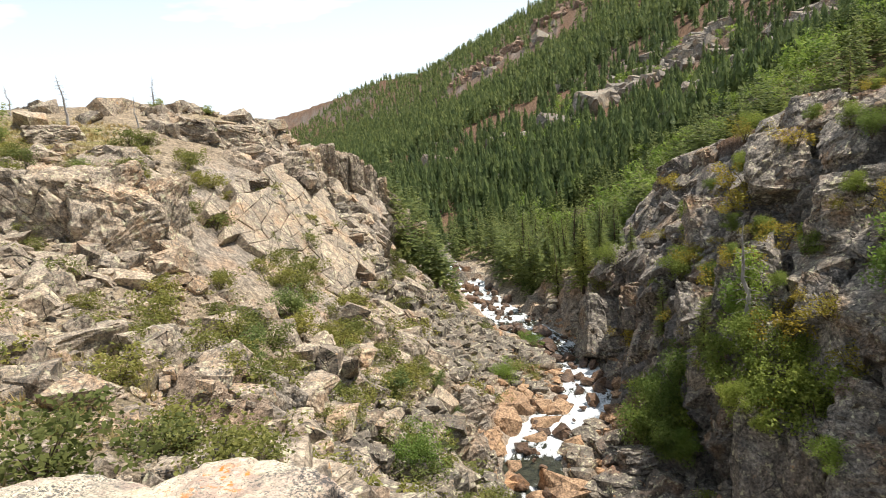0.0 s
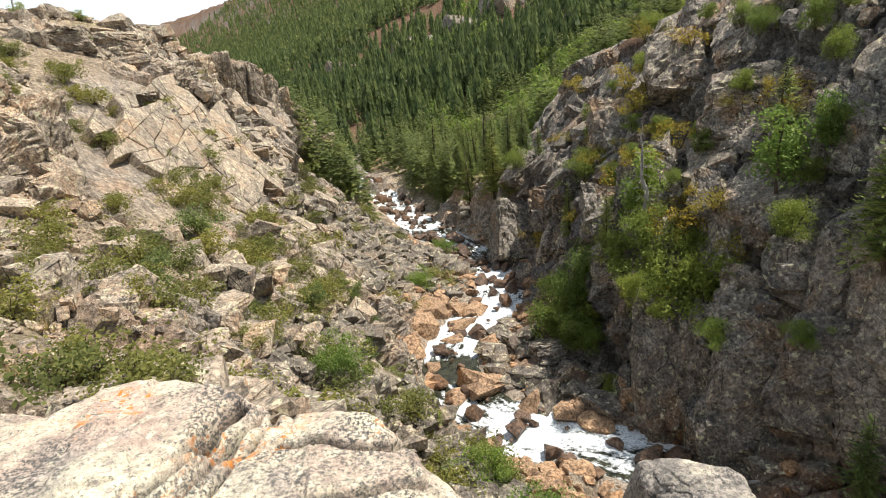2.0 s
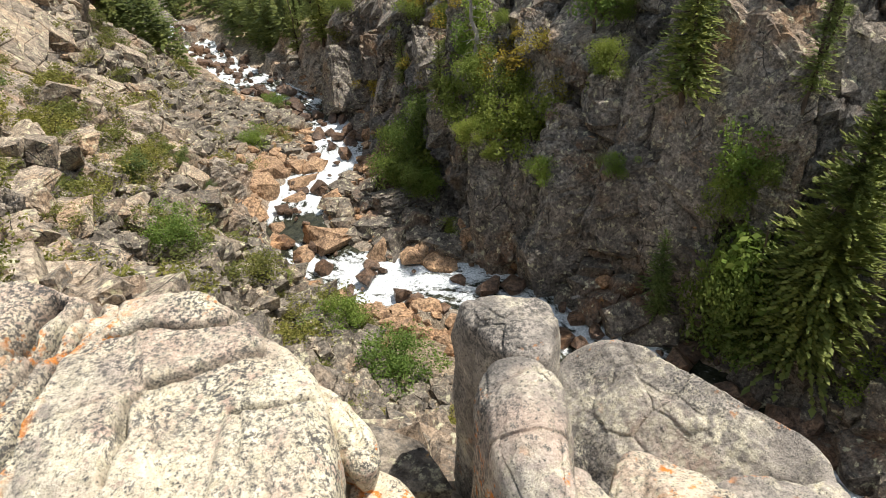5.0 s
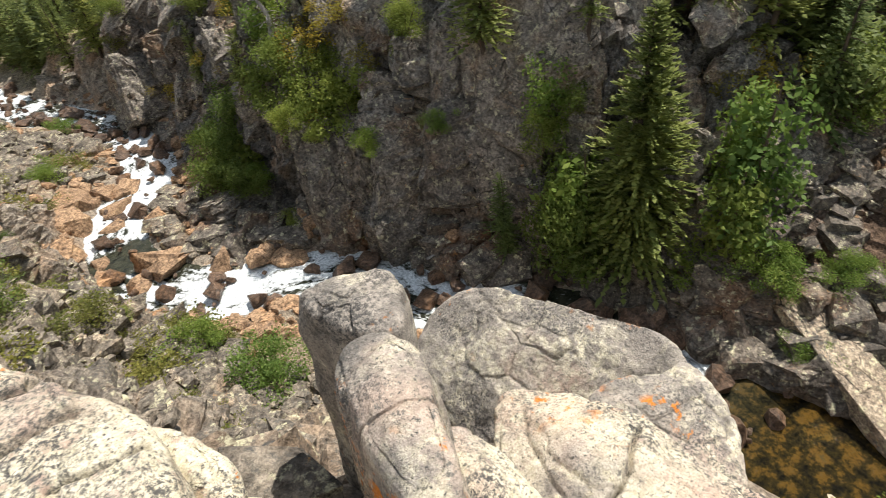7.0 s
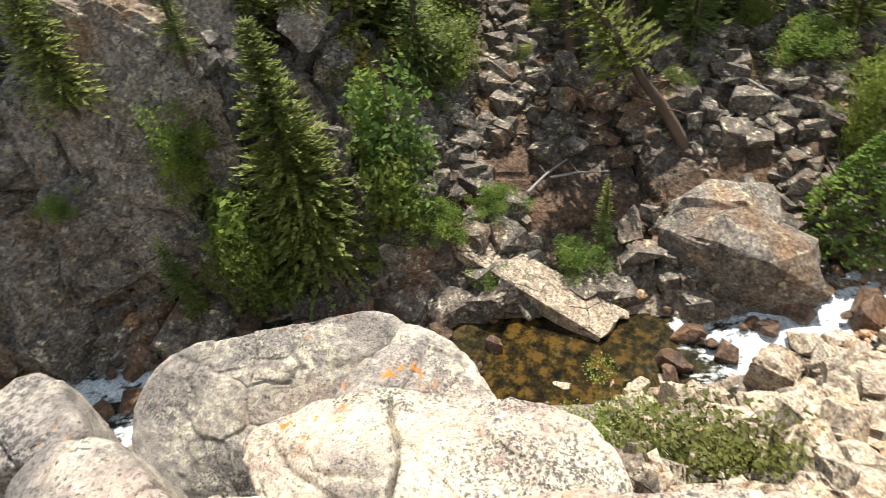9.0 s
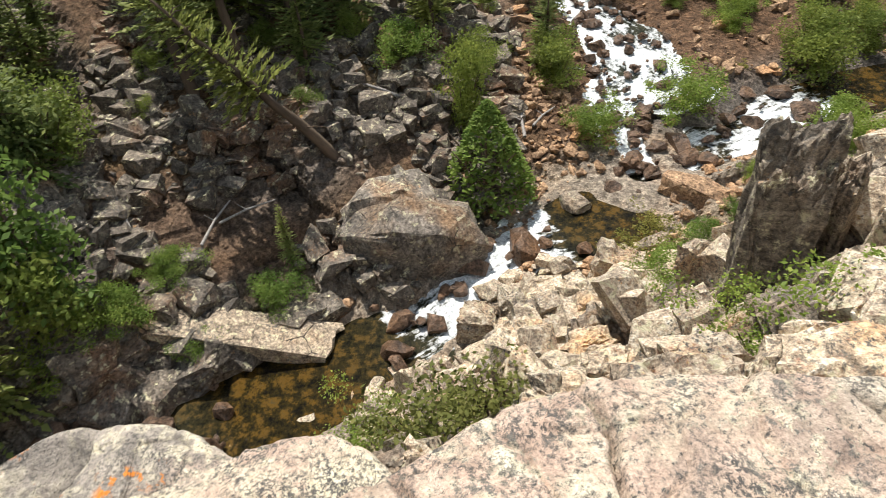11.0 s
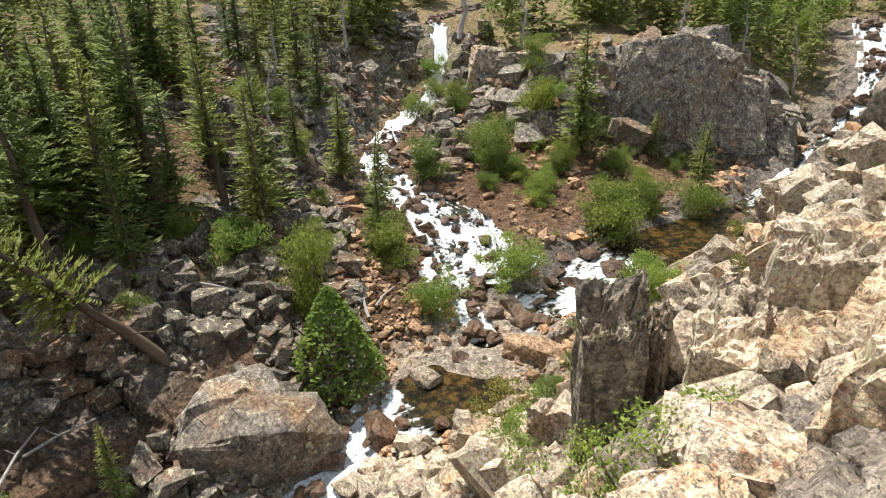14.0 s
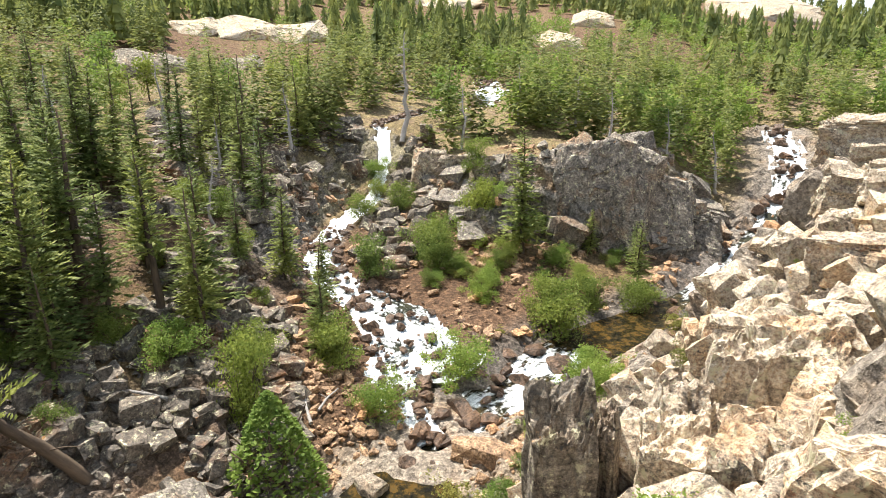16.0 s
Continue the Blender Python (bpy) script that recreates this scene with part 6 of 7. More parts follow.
BIG_FIR = as_mesh("crown", conifer(9, 90, 20, 18, 0.235, 0.03, 0.28, 0.04, 0.22), NEEDLE)
CONE = as_mesh("foliage", cone_bush(77, 3400), ASPEN)
SPIRES = [as_mesh("crown", leafy(45 + k, 1500, 22, 0.024, 1.0, 0.24, 0.06), ASPEN if k else WILLOW) for k in range(3)]
JUNIPER = [as_mesh("crown", leafy(30 + k, 2400, 24, 0.03, 1.0, 0.5, 0.05), NEEDLE) for k in range(2)]
WILLOWS = [as_mesh("foliage", leafy(40 + k, 5600, 32, 0.021, 1.0, 0.46 + 0.05 * k, 0.02), WILLOW) for k in range(4)]
LUSH = [as_mesh("foliage", leafy(50 + k, 6200, 32, 0.022, 1.0, 0.66, 0.0), ASPEN) for k in range(3)]
GOLD = [as_mesh("foliage", leafy(55 + k, 800, 12, 0.036, 1.0, 0.7, 0.0), YELLOW) for k in range(2)]
SAGES = [as_mesh("foliage", leafy(60 + k, 1300, 30, 0.04, 0.9, 0.75, 0.0), SAGE) for k in range(4)]
STEMS = [stems_mesh(70 + k) for k in range(3)]
SNAGS = [trunk_mesh(80 + k, 0.03, 0.06, 46, DEADWOOD) for k in range(3)]


def tree(kind, x, y, h, z=None, lean=(0, 0), label=None, group=""):
    g = np.random.default_rng(abs(int(x * 131 + y * 977)) + 1)
    az, r = math.degrees(math.atan2(x, y)), math.hypot(x, y)
    if z is None and 12 < az < 60 and 19 < r < 56 and r < float(ease_table(BROW, np.array([az]))[0]):
        # rooted on the outer edge of a ledge
        z = ground_at(x, y) + 0.7
        x, y = x * (1 - 0.9 / r), y * (1 - 0.9 / r)
    z = (ground_at(x, y) if z is None else z) - 0.05
    sets = {"conifer": (FIR, FIR_TRUNK, "crown", "trunk", "dark green fir with drooping branches on the rocky slope", "tree", 1.0),
            "big_fir": ([BIG_FIR], FIR_TRUNK, "crown", "trunk", "tall full green fir standing at the foot of the cliff", "tree", 1.0),
            "pine": (PINE, PINE_TRUNK, "crown", "trunk", "tall green pine with a bare lower trunk", "tree", 1.0),
            "juniper": (JUNIPER, STEMS, "crown", "woody_base", "dense dark juniper bush among the rocks", "shrub", 1.1),
            "willow": (WILLOWS, STEMS, "foliage", "woody_base", "leafy green willow growing beside the rocks", "shrub", 0.95),
            "green": (LUSH, STEMS, "foliage", "woody_base", "bright green leafy bush on the bank", "shrub", 1.1),
            "yellow": (GOLD, STEMS, "foliage", "woody_base", "yellowing shrub in a cleft of the cliff", "shrub", 1.2),
            "aspen": (SPIRES, FIR_TRUNK, "crown", "trunk", "slender young green aspen among the rocks", "tree", 1.0),
            "cone": ([CONE], STEMS, "foliage", "woody_base", "dense bright green cone-shaped bush beside the creek", "shrub", 1.35),
            "sage": (SAGES, STEMS, "foliage", "woody_base", "low grey-green sagebrush on dry ground", "shrub", 1.3),
            "snag": (None, SNAGS, "", "trunk", "bare grey dead tree with broken limbs", "tree", 1.0)}
    crowns, trunks, cn, tn, lab, cat, wide = sets[kind]
    e = tagged(new({"big_fir": "fir_tree", "conifer": "fir_tree", "pine": "pine_tree", "juniper": "juniper", "willow": "willow_shrub", "green": "leafy_bush", "yellow": "yellow_shrub", "sage": "sagebrush", "snag": "dead_tree", "aspen": "aspen_tree", "cone": "conical_bush"}[kind]), label or lab, cat, group or {"conifer": "fir trees", "sage": "sagebrush", "willow": "willows", "green": "leafy bushes", "snag": "dead trees", "aspen": "young aspens"}.get(kind, ""))
    w = h * wide * g.uniform(0.9, 1.12) * (0.66 if kind == "willow" and h > 3.9 else 1.0)
    e.matrix_basis = pose(x, y, z, lean[0] + g.normal(0, 1.2), lean[1] + g.normal(0, 1.2)) @ pose(0, 0, 0, 0, 0, g.uniform(0, 360)) @ Matrix.Diagonal((w, w, h, 1))
    if tn == "trunk":
        part(tn, trunks[g.integers(len(trunks))], e)
    else:
        tagged(part(tn, trunks[g.integers(len(trunks))], e), kind="stuff")
    if crowns:
        part(cn, crowns[g.integers(len(crowns))], e)
    return e


_g2 = np.random.default_rng(17)
tree("big_fir", 17.4, 10.2, 10.0, 0.9)
for _k, _x, _y, _h in (("conifer", 15.0, 15.1, 3.2), ("willow", 16.7, 12.9, 5.2), ("aspen", 17.2, 12.4, 6.6), ("aspen", 17.2, 14.7, 3.4), ("conifer", 18.9, 14.0, 3.4), ("conifer", 17.0, 17.7, 5.2), ("conifer", 17.0, 23.7, 4.0), ("conifer", 21.9, 10.7, 4.0), ("conifer", 21.2, 12.2, 5.0), ("yellow", 22.7, 9.4, 1.7), ("willow", 24.6, 6.2, 3.4),
                       ("aspen", 16.0, 22.4, 3.4), ("aspen", 17.7, 21.9, 2.6), ("aspen", 15.6, 21.0, 2.3), ("willow", 14.0, 22.0, 1.6), ("willow", 15.3, 19.1, 1.1), ("willow", 14.0, 23.7, 3.4), ("willow", 12.7, 25.5, 3.0), ("yellow", 14.2, 26.4, 1.7), ("yellow", 14.7, 33.4, 1.6), ("yellow", 17.5, 37.8, 1.8), ("yellow", 18.2, 25.3, 1.1), ("willow", 13.5, 37.7, 2.2), ("yellow", 16.4, 31.0, 1.4),
                       ("willow", 12.3, 51.4, 2.0), ("yellow", 11.8, 43.7, 1.3), ("conifer", 8.2, 67.9, 5.0), ("conifer", 10.8, 54.7, 6.4), ("conifer", 10.3, 63.6, 5.2), ("willow", 15.3, 40.4, 2.3), ("yellow", 13.0, 32.7, 1.2), ("aspen", 13.4, 28.4, 3.0), ("aspen", 13.8, 24.7, 3.0), ("aspen", 12.6, 26.2, 2.8), ("willow", 11.4, 31.8, 2.3), ("willow", 10.6, 35.0, 2.4), ("aspen", 13.2, 29.3, 3.0),
                       ("green", 10.4, 29.3, 1.6), ("willow", 9.4, 31.4, 3.2), ("willow", 10.0, 32.0, 4.0), ("aspen", 11.0, 31.0, 4.0), ("aspen", 12.0, 28.4, 3.6), ("willow", 12.8, 27.2, 2.4), ("snag", 13.0, 28.2, 5.2), ("conifer", 11.9, 30.2, 3.8), ("yellow", 15.0, 25.0, 1.3), ("yellow", 12.4, 35.6, 1.2), ("yellow", 19.1, 41.6, 1.7), ("yellow", 15.9, 35.9, 1.6), ("yellow", 17.7, 51.9, 1.6), ("willow", 19.5, 31.3, 1.3), ("willow", 20.3, 25.1, 1.6),
                       ("green", -2.6, 22.7, 1.9), ("green", 2.7, 19.3, 1.7), ("green", 3.9, 15.0, 2.0), ("juniper", -9.2, 31.8, 2.1), ("juniper", -8.8, 23.5, 1.6), ("green", 5.4, 52.5, 1.6), ("green", 2.2, 41.9, 1.5), ("juniper", -4.1, 29.5, 1.6), ("juniper", -6.0, 30.5, 1.2), ("conifer", 9.4, 61.2, 6.6), ("conifer", 7.6, 73.3, 9.0), ("conifer", 11.6, 57.5, 6.0), ("conifer", 12.4, 54.5, 5.2)):
    tree(_k, _x, _y, _h)
for _k, _x, _y, _h in (("green", 17.2, 3.4, 1.3), ("conifer", 19.3, -0.8, 3.1), ("cone", 20.3, -9.6, 4.2), ("green", 21.6, -15.6, 2.0), ("willow", 26.1, -16.1, 3.0), ("green", 21.2, -20.4, 2.3), ("aspen", 17.7, 6.9, 4.6), ("aspen", 18.8, 6.8, 6.4), ("aspen", 19.6, 8.0, 4.6), ("green", 18.2, 5.0, 1.6), ("green", 17.8, 8.2, 1.8), ("willow", 16.9, 12.4, 3.6), ("juniper", 23.8, 6.4, 3.6),
                       ("willow", 23.6, -10.0, 4.3), ("green", 18.4, 0.0, 1.5), ("green", 19.8, 3.3, 1.3), ("green", 9.8, -1.1, 1.7), ("sage", 7.6, -2.4, 1.6), ("sage", 8.4, -1.9, 1.5), ("sage", 6.8, -3.1, 1.3), ("green", 4.4, -6.6, 1.5), ("green", 3.2, -6.8, 1.4), ("sage", 13.2, -13.6, 1.2), ("green", 12.4, -14.4, 1.0), ("sage", 14.4, -12.4, 1.1), ("green", 13.8, -15.4, 1.2), ("sage", 15.2, -14.4, 1.0), ("green", 11.0, -11.1, 1.5), ("green", 9.2, -10.2, 1.2), ("green", 16.8, -25.0, 2.2),
                       ("green", 15.2, -24.2, 1.8), ("conifer", 26.9, -3.9, 5.2), ("conifer", 28.9, -34.2, 9.3), ("conifer", 34.6, -18.1, 6.2), ("conifer", 33.6, -9.8, 6.0), ("conifer", 34.7, -15.1, 5.0), ("conifer", 29.0, -4.6, 6.0), ("conifer", 29.8, -6.9, 6.8), ("conifer", 43.4, -16.9, 6.2), ("conifer", 41.6, -9.2, 4.6),
                       ("conifer", 43.9, -6.4, 5.0), ("conifer", 21.5, -37.7, 5.2), ("snag", 25.1, -43.0, 5.4), ("snag", 38.1, -15.3, 4.2), ("snag", 49.0, -39.1, 10.2), ("willow", 42.0, -29.2, 2.4), ("willow", 45.6, -33.6, 2.0), ("green", 47.8, -35.0, 1.8), ("willow", 33.0, -29.2, 3.6), ("willow", 34.0, -24.3, 3.0), ("willow", 27.1, -16.7, 2.4), ("willow", 21.5, -28.9, 3.8),
                       ("willow", 22.8, -29.6, 3.0), ("conifer", 26.7, -39.2, 3.6), ("willow", 34.1, -35.0, 3.4), ("willow", 36.0, -36.5, 3.0), ("willow", 40.4, -32.1, 2.8), ("willow", 27.0, -12.2, 2.2), ("green", 26.9, -8.2, 2.1), ("willow", 31.4, -28.0, 2.4), ("willow", 22.2, -33.0, 2.6), ("conifer", 23.5, -40.5, 3.8), ("willow", 20.2, -36.0, 2.6)):
    tree(_k, _x, _y, _h)
# shrubs and small firs that grow out of the shaded cliff's clefts
for _k, _x, _y, _z, _h in (("willow", 11.0, 30.9, 1.3, 3.2), ("willow", 10.7, 23.9, 4.6, 1.5), ("willow", 11.5, 23.1, 4.0, 1.1), ("willow", 14.1, 25.1, 5.1, 2.2), ("green", 12.7, 20.4, 4.0, 1.2), ("green", 14.1, 17.5, 5.4, 1.0), ("yellow", 14.6, 22.9, 6.6, 1.1), ("yellow", 14.7, 26.6, 7.0, 1.5), ("willow", 15.0, 19.9, 8.5, 1.6),
                           ("conifer", 14.6, 14.4, 0.3, 2.6), ("willow", 17.0, 13.7, 0.8, 3.4), ("willow", 16.2, 13.8, 5.0, 1.7), ("willow", 17.4, 13.6, 6.0, 1.5), ("yellow", 21.5, 8.9, 6.3, 1.5), ("conifer", 18.1, 13.4, 8.9, 4.2), ("willow", 25.0, 7.1, 5.6, 3.0), ("green", 19.7, 3.7, 2.4, 1.0), ("green", 18.1, 5.6, 2.3, 1.7), ("willow", 16.7, 22.8, 9.8, 2.2),
                           ("willow", 17.2, 21.2, 11.4, 1.7), ("conifer", 16.0, 16.6, 8.3, 5.2), ("yellow", 17.1, 23.8, 12.1, 1.0), ("yellow", 16.7, 27.3, 11.9, 0.9), ("yellow", 13.5, 29.3, 9.0, 1.2), ("yellow", 13.5, 36.2, 7.4, 1.1), ("willow", 13.1, 29.8, 9.3, 1.1), ("willow", 14.5, 25.1, 4.4, 2.4), ("willow", 9.3, 28.5, -0.1, 1.9), ("willow", 15.9, 27.7, 9.8, 1.3),
                           ("yellow", 17.1, 36.9, 10.6, 1.2), ("yellow", 14.0, 36.7, 7.8, 1.0), ("willow", 17.3, 27.3, 12.6, 1.2), ("willow", 19.7, 34.8, 15.3, 1.1), ("yellow", 18.4, 34.1, 14.0, 1.3)):
    tree(_k, _x, _y, _h, _z - 0.05)
for _i in range(75):
    _a, _q = _g2.uniform(4.5, 14.5), math.sqrt(_g2.uniform(55 ** 2, 92 ** 2))
    _x, _y = polar(_a, _q)
    if to_river(np.array([_x]), np.array([_y]), MAIN)[0][0] > 4:
        tree("conifer", float(_x), float(_y), float(_g2.uniform(4, 7)))
for _i in range(16):
    _a, _q = _g2.uniform(44, 76), math.sqrt(_g2.uniform(25 ** 2, 38 ** 2))
    _x, _y = polar(_a, _q)
    tree("conifer", float(_x), float(_y), float(_g2.uniform(4, 7.5)))
for _i in range(12):
    _a, _q = _g2.uniform(64, 76), _g2.uniform(24, 31)
    _x, _y = polar(_a, _q)
    tree("conifer", float(_x), float(_y), float(_g2.uniform(3.5, 7.5)))
for _i in range(9):
    _x, _y = polar(_g2.uniform(3, 17), _g2.uniform(6.5, 11))
    tree("sage" if _i % 3 else "green", float(_x), float(_y), float(_g2.uniform(0.35, 0.6)))
# the slanting pine over the talus, and snags and bushes on the ridge
tree("pine", 22.9, -3.6, 9.6, lean=(-36, 4), label="slanting pine with a bare lower trunk")
for _x, _y, _h in ((26.6, 1.2, 9.0), (27.4, -1.4, 9.5), (28.2, -4.0, 8.6), (30.5, -2.6, 8.4), (29.8, -8.8, 8.2), (31.4, -6.0, 9.2)):
    tree("pine", _x, _y, _h)
for _k, _x, _y, _h in (("snag", -26.8, 45.4, 4.4), ("snag", -26.4, 58.0, 3.0), ("snag", -24.1, 49.7, 2.6), ("snag", -34.0, 50.0, 2.4), ("juniper", -20.2, 51.8, 1.7), ("juniper", -19.9, 61.2, 0.9), ("juniper", -22.1, 59.5, 1.0), ("juniper", -25.4, 56.6, 1.2), ("juniper", -14.6, 61.5, 1.2), ("conifer", -16.0, 63.0, 1.8),
                       ("juniper", -29.9, 42.2, 1.4), ("juniper", -31.5, 44.0, 2.6), ("juniper", -22.2, 37.5, 1.4), ("juniper", -19.8, 39.6, 0.9), ("juniper", -21.0, 38.2, 1.2)):
    tree(_k, _x, _y, _h)

# sagebrush and low bushes strewn over the dry slopes
_g = np.random.default_rng(91)
for _n, _az, _r, _kind, _hh in ((140, (-46, -6), (8, 50), "sage", (0.6, 1.4)), (120, (-16, 13), (13, 60), "sage", (0.6, 1.5)), (26, (128, 150), (32, 50), "green", (0.7, 1.6)), (40, (118, 165), (30, 52), "sage", (0.4, 0.9)), (30, (12, 62), (24, 50), "yellow", (0.5, 1.2)), (24, (130, 168), (7, 30), "green", (0.4, 0.9)), (16, (-14, 10), (16, 40), "juniper", (0.6, 1.1)), (22, (-6, 34), (9, 17), "sage", (0.3, 0.6)), (60, (13, 62), (24, 54), "willow", (0.6, 1.7)), (12, (14, 50), (30, 56), "yellow", (0.6, 1.3)),
                                (10, (14, 40), (34, 60), "conifer", (2.0, 4.0)), (26, (72, 118), (20, 44), "willow", (0.8, 2.4)), (18, (128, 158), (34, 48), "willow", (0.8, 2.2)), (16, (120, 168), (12, 30), "sage", (0.4, 0.8))):
    for _i in range(_n):
        _a, _q = _g.uniform(*_az), math.sqrt(_g.uniform(_r[0] ** 2, _r[1] ** 2))
        _x, _y = polar(_a, _q)
        _d = min(to_river(np.array([_x]), np.array([_y]), MAIN)[0][0], to_river(np.array([_x]), np.array([_y]), SIDE)[0][0])
        if _d > 3.4:
            tree(_kind, float(_x), float(_y), float(_g.uniform(*_hh)))

for _a, _q, _h in ((97, 41, 5), (101, 47, 6), (106, 38, 4.5), (109, 52, 7), (113, 46, 6), (116, 50, 5), (134, 58, 6), (144, 60, 5.5), (147, 56, 5), (152, 58, 5), (139, 64, 6), (156, 62, 6), (119, 58, 7), (103, 56, 5)):
    _x, _y = polar(_a, _q)
    tree("snag", float(_x), float(_y), _h)

for _i in range(30):
    _a, _q = _g.uniform(104, 162), math.sqrt(_g.uniform(62 ** 2, 84 ** 2))
    _x, _y = polar(_a, _q)
    if to_river(np.array([_x]), np.array([_y]), SIDE)[0][0] > 3.2 and not (122.5 < _a < 130 or 134 < _a < 139.5 or 157 < _a < 164):
        tree("aspen", float(_x), float(_y), float(_g.uniform(4, 7)))

# the wood on the slope upstream: the nearer firs one by one
for _i in range(90):
    _a, _q = _g.uniform(84, 121), math.sqrt(_g.uniform(29 ** 2, 66 ** 2))
    _x, _y = polar(_a, _q)
    if to_river(np.array([_x]), np.array([_y]), SIDE)[0][0] > 2.6 and not (96 < _a < 112 and 50 < _q < 64):
        tree("conifer", float(_x), float(_y), float(_g.uniform(4.5, 9.0)))
for _i in range(26):
    _a, _q = _g.uniform(62, 100), math.sqrt(_g.uniform(26 ** 2, 44 ** 2))
    _x, _y = polar(_a, _q)
    tree("conifer", float(_x), float(_y), float(_g.uniform(4.0, 7.5)))


def wood(name, shapes, n, az, r, h, mat, label, keep, seed, wide=1.0):
    g = np.random.default_rng(800 + seed)
    A = g.uniform(*az, n)
    R = np.exp(g.uniform(math.log(r[0]) * 1.0, math.log(r[1]), n))
    x, y = polar(A, R)
    z, s, gx, gy, rk, gs = ground_many(x, y)
    ok = keep(x, y, z, s, A, R, g)
    x, y, z = x[ok], y[ok], z[ok]
    n = len(x)
    hh = g.uniform(h[0], h[1], n)
    ww = hh * wide * g.uniform(0.8, 1.2, n)
    swarm(name, shapes, np.stack([x, y, z - 0.1], 1), np.stack([ww, ww, hh], 1), rot_rand(n, 0.03, g), mat, label, "trees")


FARS = [far_conifer(900 + k, 7, 6) for k in range(5)]
TINY = [far_conifer(920 + k, 4, 4, 0.22) for k in range(4)]
MIDS = [conifer(940 + k, 18, 6, 3, 0.15 + 0.025 * (k % 3), 0.08 + 0.06 * (k % 2), 1.15) for k in range(5)]
POPLARS = [leafy(960 + k, 220, 12, 0.05, 1.0, 0.40, 0.12) for k in range(5)]
POPLARS_NEAR = [leafy(970 + k, 500, 14, 0.038, 1.0, 0.38, 0.2) for k in range(3)]


def gaps(lim, scale, k, dry=True):
    def f(x, y, z, s, A, R, g):
        d = np.minimum(to_river(x, y, MAIN)[0], to_river(x, y, SIDE)[0])
        ok = (fbm(np.stack([x, y, 0 * x], 1) / scale, 3, k) > lim) & (d > 4)
        ok &= ~((A > 98) & (A < 111) & (R > 55) & (R < 70))
        ok &= ~((A > 122.5) & (A < 130) & (R < 63)) & ~((A > 134.8) & (A < 138.4) & (R > 62) & (R < 82)) & ~((A > 157) & (A < 164) & (R < 70))
        ok &= ~(by_rib(A, R) & (g.uniform(0, 1, len(x)) < 0.88))
        for ox, oy, ow, oh in OUTCROPS:
            q = math.hypot(ox, oy)
            off = np.abs(np.radians(A - math.degrees(math.atan2(ox, oy)))) * q
            ok &= ~((off < ow * 0.55) & (R > q * 0.76) & (R < q + 3))
        return ok
    return f


def beyond_cliff(f0):
    def f(x, y, z, s, A, R, g):
        return f0(x, y, z, s, A, R, g) & ((R > ease_table(BROW, A) + 6) | (A < 8))
    return f


wood("far_firs", MIDS, 1300, (-6, 50), (64, 130), (4.5, 7.5), PINE_FAR, "dense dark firs at the foot of the mountainside", beyond_cliff(gaps(-0.16, 25, 81)), 1, 1.3)
wood("far_firs", FARS, 4200, (-14, 50), (110, 330), (4.5, 9), PINE_FAR, "dense dark fir forest on the mountainside", gaps(-0.2, 45, 83), 2)
wood("far_firs", TINY, 19000, (-16, 52), (290, 1100), (6, 10), PINE_FAR, "distant fir forest on the upper mountainside", gaps(-0.3, 90, 85), 3)
wood("aspen_grove", POPLARS, 700, (5, 24), (88, 250), (3.2, 5.5), ASPEN, "bright green aspen groves among the firs", beyond_cliff(gaps(-0.02, 26, 87)), 4)
wood("aspen_grove", POPLARS, 110, (24, 42), (95, 180), (3.5, 6), ASPEN, "bright green aspens above the shaded cliff", beyond_cliff(gaps(0.0, 22, 88)), 14)
wood("far_firs", MIDS, 420, (22, 46), (70, 175), (5, 9), PINE_FAR, "green firs above the shaded cliff", beyond_cliff(gaps(-0.1, 22, 90)), 15, 1.2)
wood("aspen_grove", POPLARS_NEAR, 50, (12, 30), (78, 120), (3, 5), ASPEN, "bright green aspens behind the cliff", beyond_cliff(gaps(0.0, 20, 89)), 5)
wood("firs_upstream", MIDS, 1300, (84, 176), (58, 130), (5.5, 9.5), PINE_FAR, "green fir wood on the hill upstream", gaps(-0.2, 18, 91), 6)
wood("firs_upstream", FARS, 2800, (80, 180), (110, 330), (6, 10), PINE_FAR, "fir forest up to the skyline upstream", gaps(-0.10, 40, 93), 7)
wood("aspen_grove", POPLARS, 1300, (92, 178), (64, 190), (3.0, 5.5), ASPEN, "pale green aspens on the hill upstream", gaps(0.03, 18, 95), 8)
wood("firs_upstream", FARS, 900, (50, 86), (60, 260), (5, 9), PINE_FAR, "firs above the shaded cliff", gaps(-0.12, 30, 97), 9)
wood("ridge_firs", FARS, 300, (-180, -50), (90, 260), (4, 7), PINE_FAR, "scattered firs on the plateau behind", gaps(0.0, 30, 99), 10)

# ---------------------------------------------------------------- dead wood


def log(p0, p1, r, label="weathered grey fallen log among the rocks"):
    a, b = np.array(p0, float), np.array(p1, float)
    m = (a + b) / 2 + (0.05, 0.04, 0.06)
    ob = new("fallen_log", as_mesh("fallen_log", join([limb([a, m, b], r, r * 0.5, 8), limb([m, m + (0.2, 0.3, 0.25)], r * 0.4, r * 0.15, 5)]), DEADWOOD, True))
    return tagged(ob, label, "log", "fallen logs")


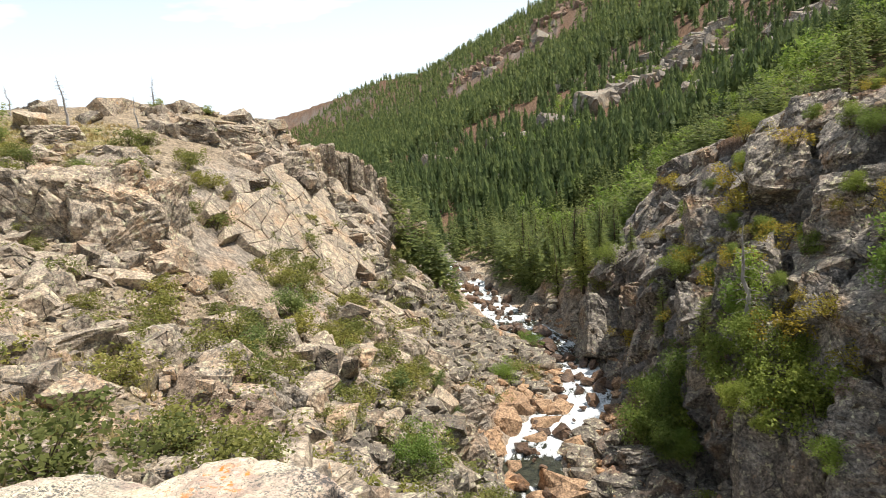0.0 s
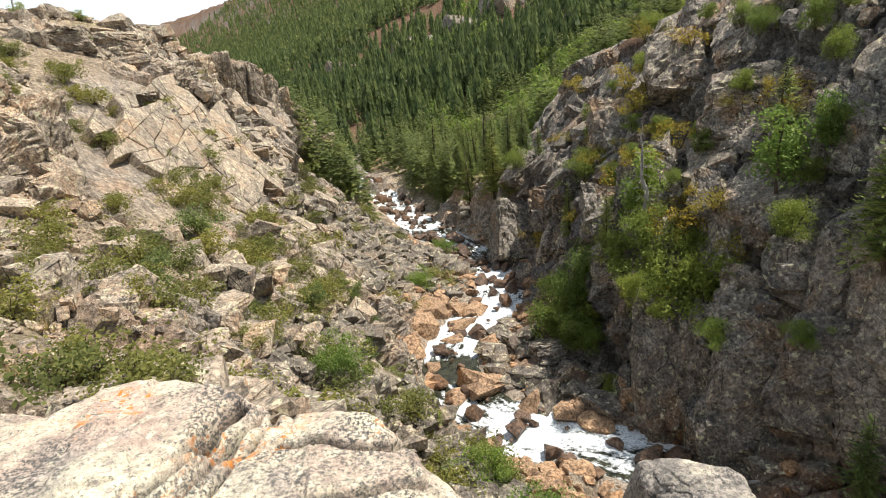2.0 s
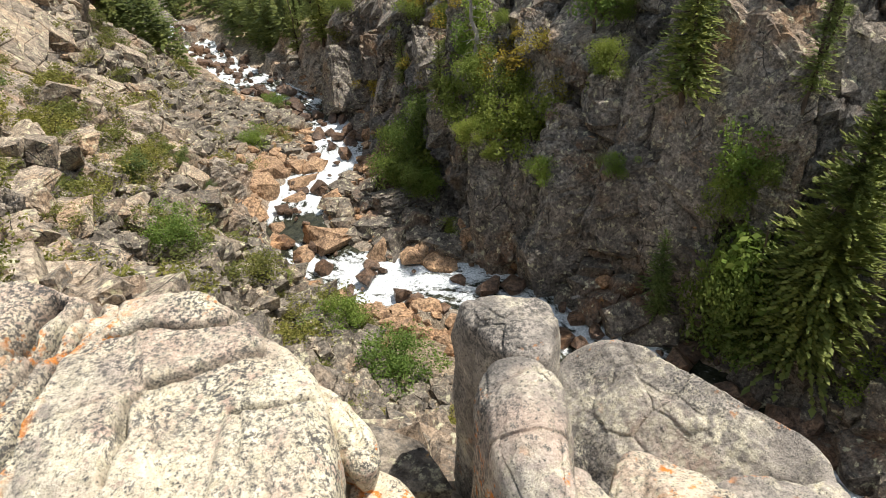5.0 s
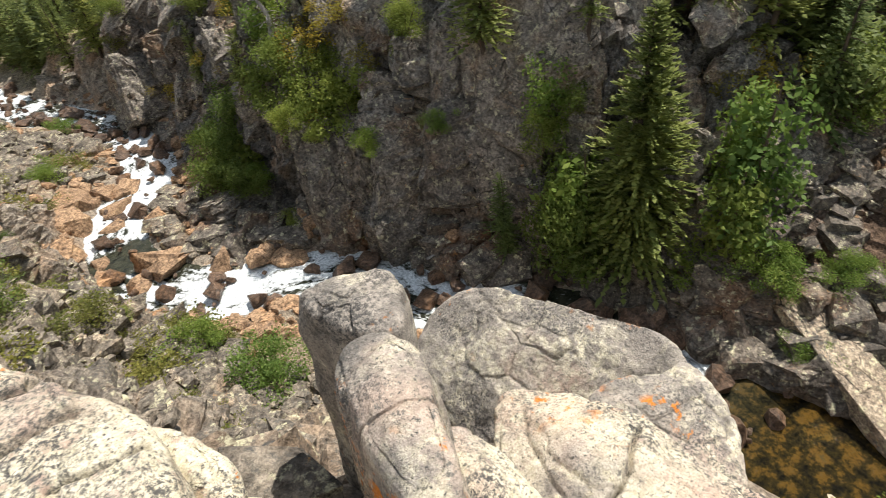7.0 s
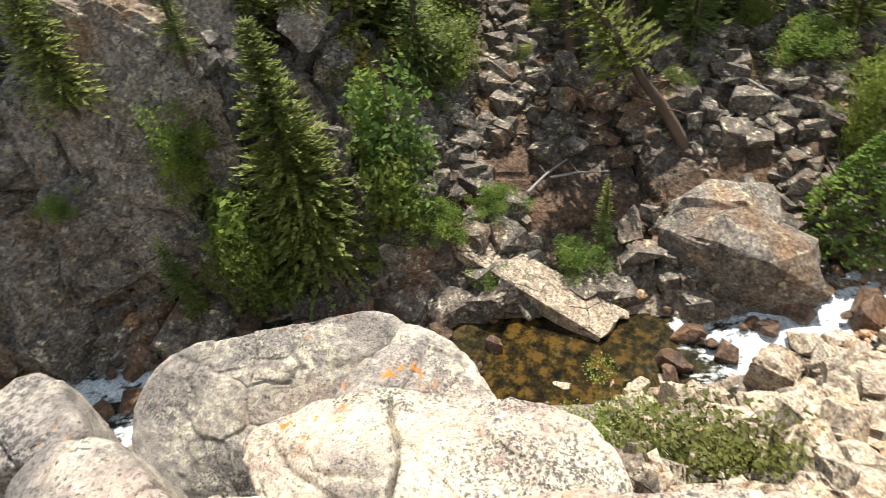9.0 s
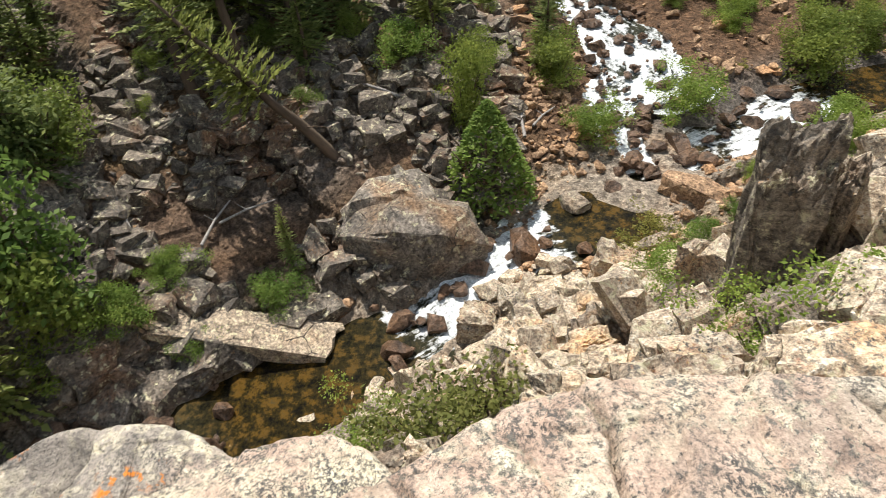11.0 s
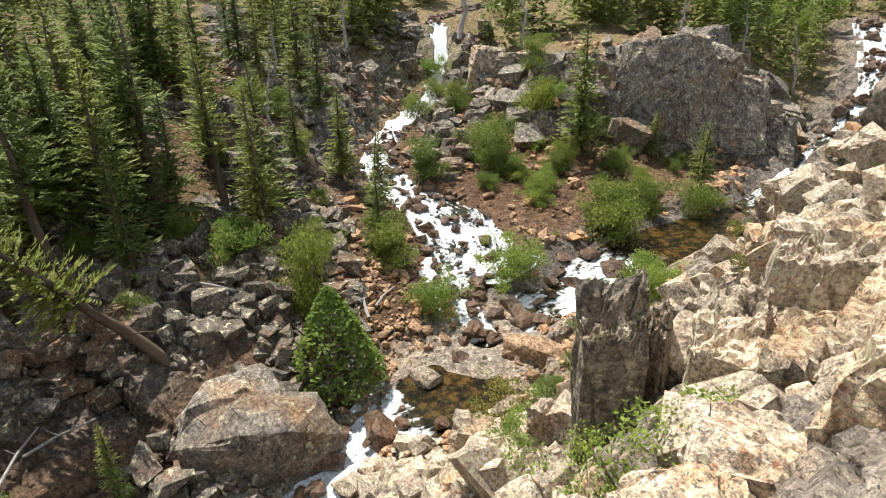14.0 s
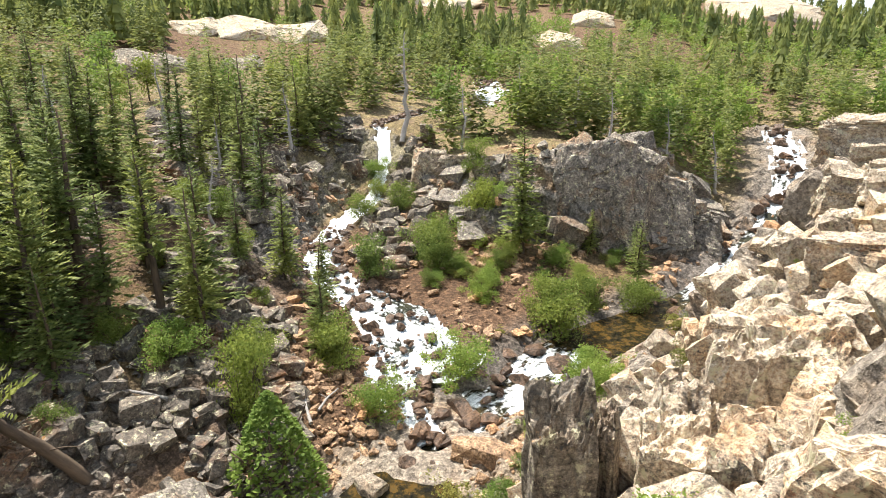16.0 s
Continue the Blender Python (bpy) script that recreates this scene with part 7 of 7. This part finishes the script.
for _x0, _y0, _x1, _y1, _r in ((20.5, 2.2, 22.4, 0.8, 0.07), (21.4, 1.4, 21.9, -0.9, 0.06), (20.6, 4.2, 22.6, 4.6, 0.07), (47.0, -7.0, 44.8, -9.6, 0.2), (24.6, -8.2, 25.9, -5.6, 0.1), (38.0, -13.0, 36.2, -16.0, 0.12), (22.5, -12.5, 24.2, -13.2, 0.09), (23.0, -13.2, 23.8, -14.8, 0.07), (17.2, 20.9, 18.9, 20.2, 0.06)):
    log((_x0, _y0, ground_at(_x0, _y0) + 0.3), (_x1, _y1, ground_at(_x1, _y1) + 0.3), _r)

for _x0, _y0, _z0, _x1, _y1, _z1 in ((12.6, 17.9, 0.3, 15.0, 15.7, -0.2), (13.0, 17.4, 0.0, 14.8, 15.4, 0.0), (12.4, 17.2, -0.2, 14.6, 16.3, 0.2)):
    log((_x0, _y0, _z0), (_x1, _y1, _z1), 0.07, "bleached driftwood log wedged below the cliff")

# dry grass on the shelves
_n = 9500
_A2 = _g.uniform(-46, 14, _n)
_x, _y = polar(_A2, np.sqrt(_g.uniform(6 ** 2, 58 ** 2, _n)))
_z, _s, _, _, _rk, _gs = ground_many(_x, _y)
_ok = (_gs > 0.25) & near_water(1.5, 999)(_x, _y, _z, _s, None, None, None)
_n = int(_ok.sum())
_blade = np.random.default_rng(5)
_TUFT = []
for _k in range(3):
    _a = _blade.uniform(0, 6.283, 12)
    _d = np.stack([np.cos(_a) * 0.45, np.sin(_a) * 0.45, _blade.uniform(0.6, 1.0, 12)], 1)
    _b = np.stack([np.cos(_a + 1.57), np.sin(_a + 1.57), 0 * _a], 1) * 0.07
    _p = _d * (0.15, 0.15, 0)
    _TUFT.append((np.stack([_p - _b, _p + _b, _p + _d], 1).reshape(-1, 3), np.arange(36).reshape(12, 3)))
_h = _g.uniform(0.18, 0.42, _n)
swarm("dry_grass", _TUFT, np.stack([_x[_ok], _y[_ok], _z[_ok] - 0.03], 1), np.stack([_h, _h, _h], 1), rot_rand(_n, 0.1, _g), STRAW, "tufts of dry straw-coloured grass between rocks", "grass")
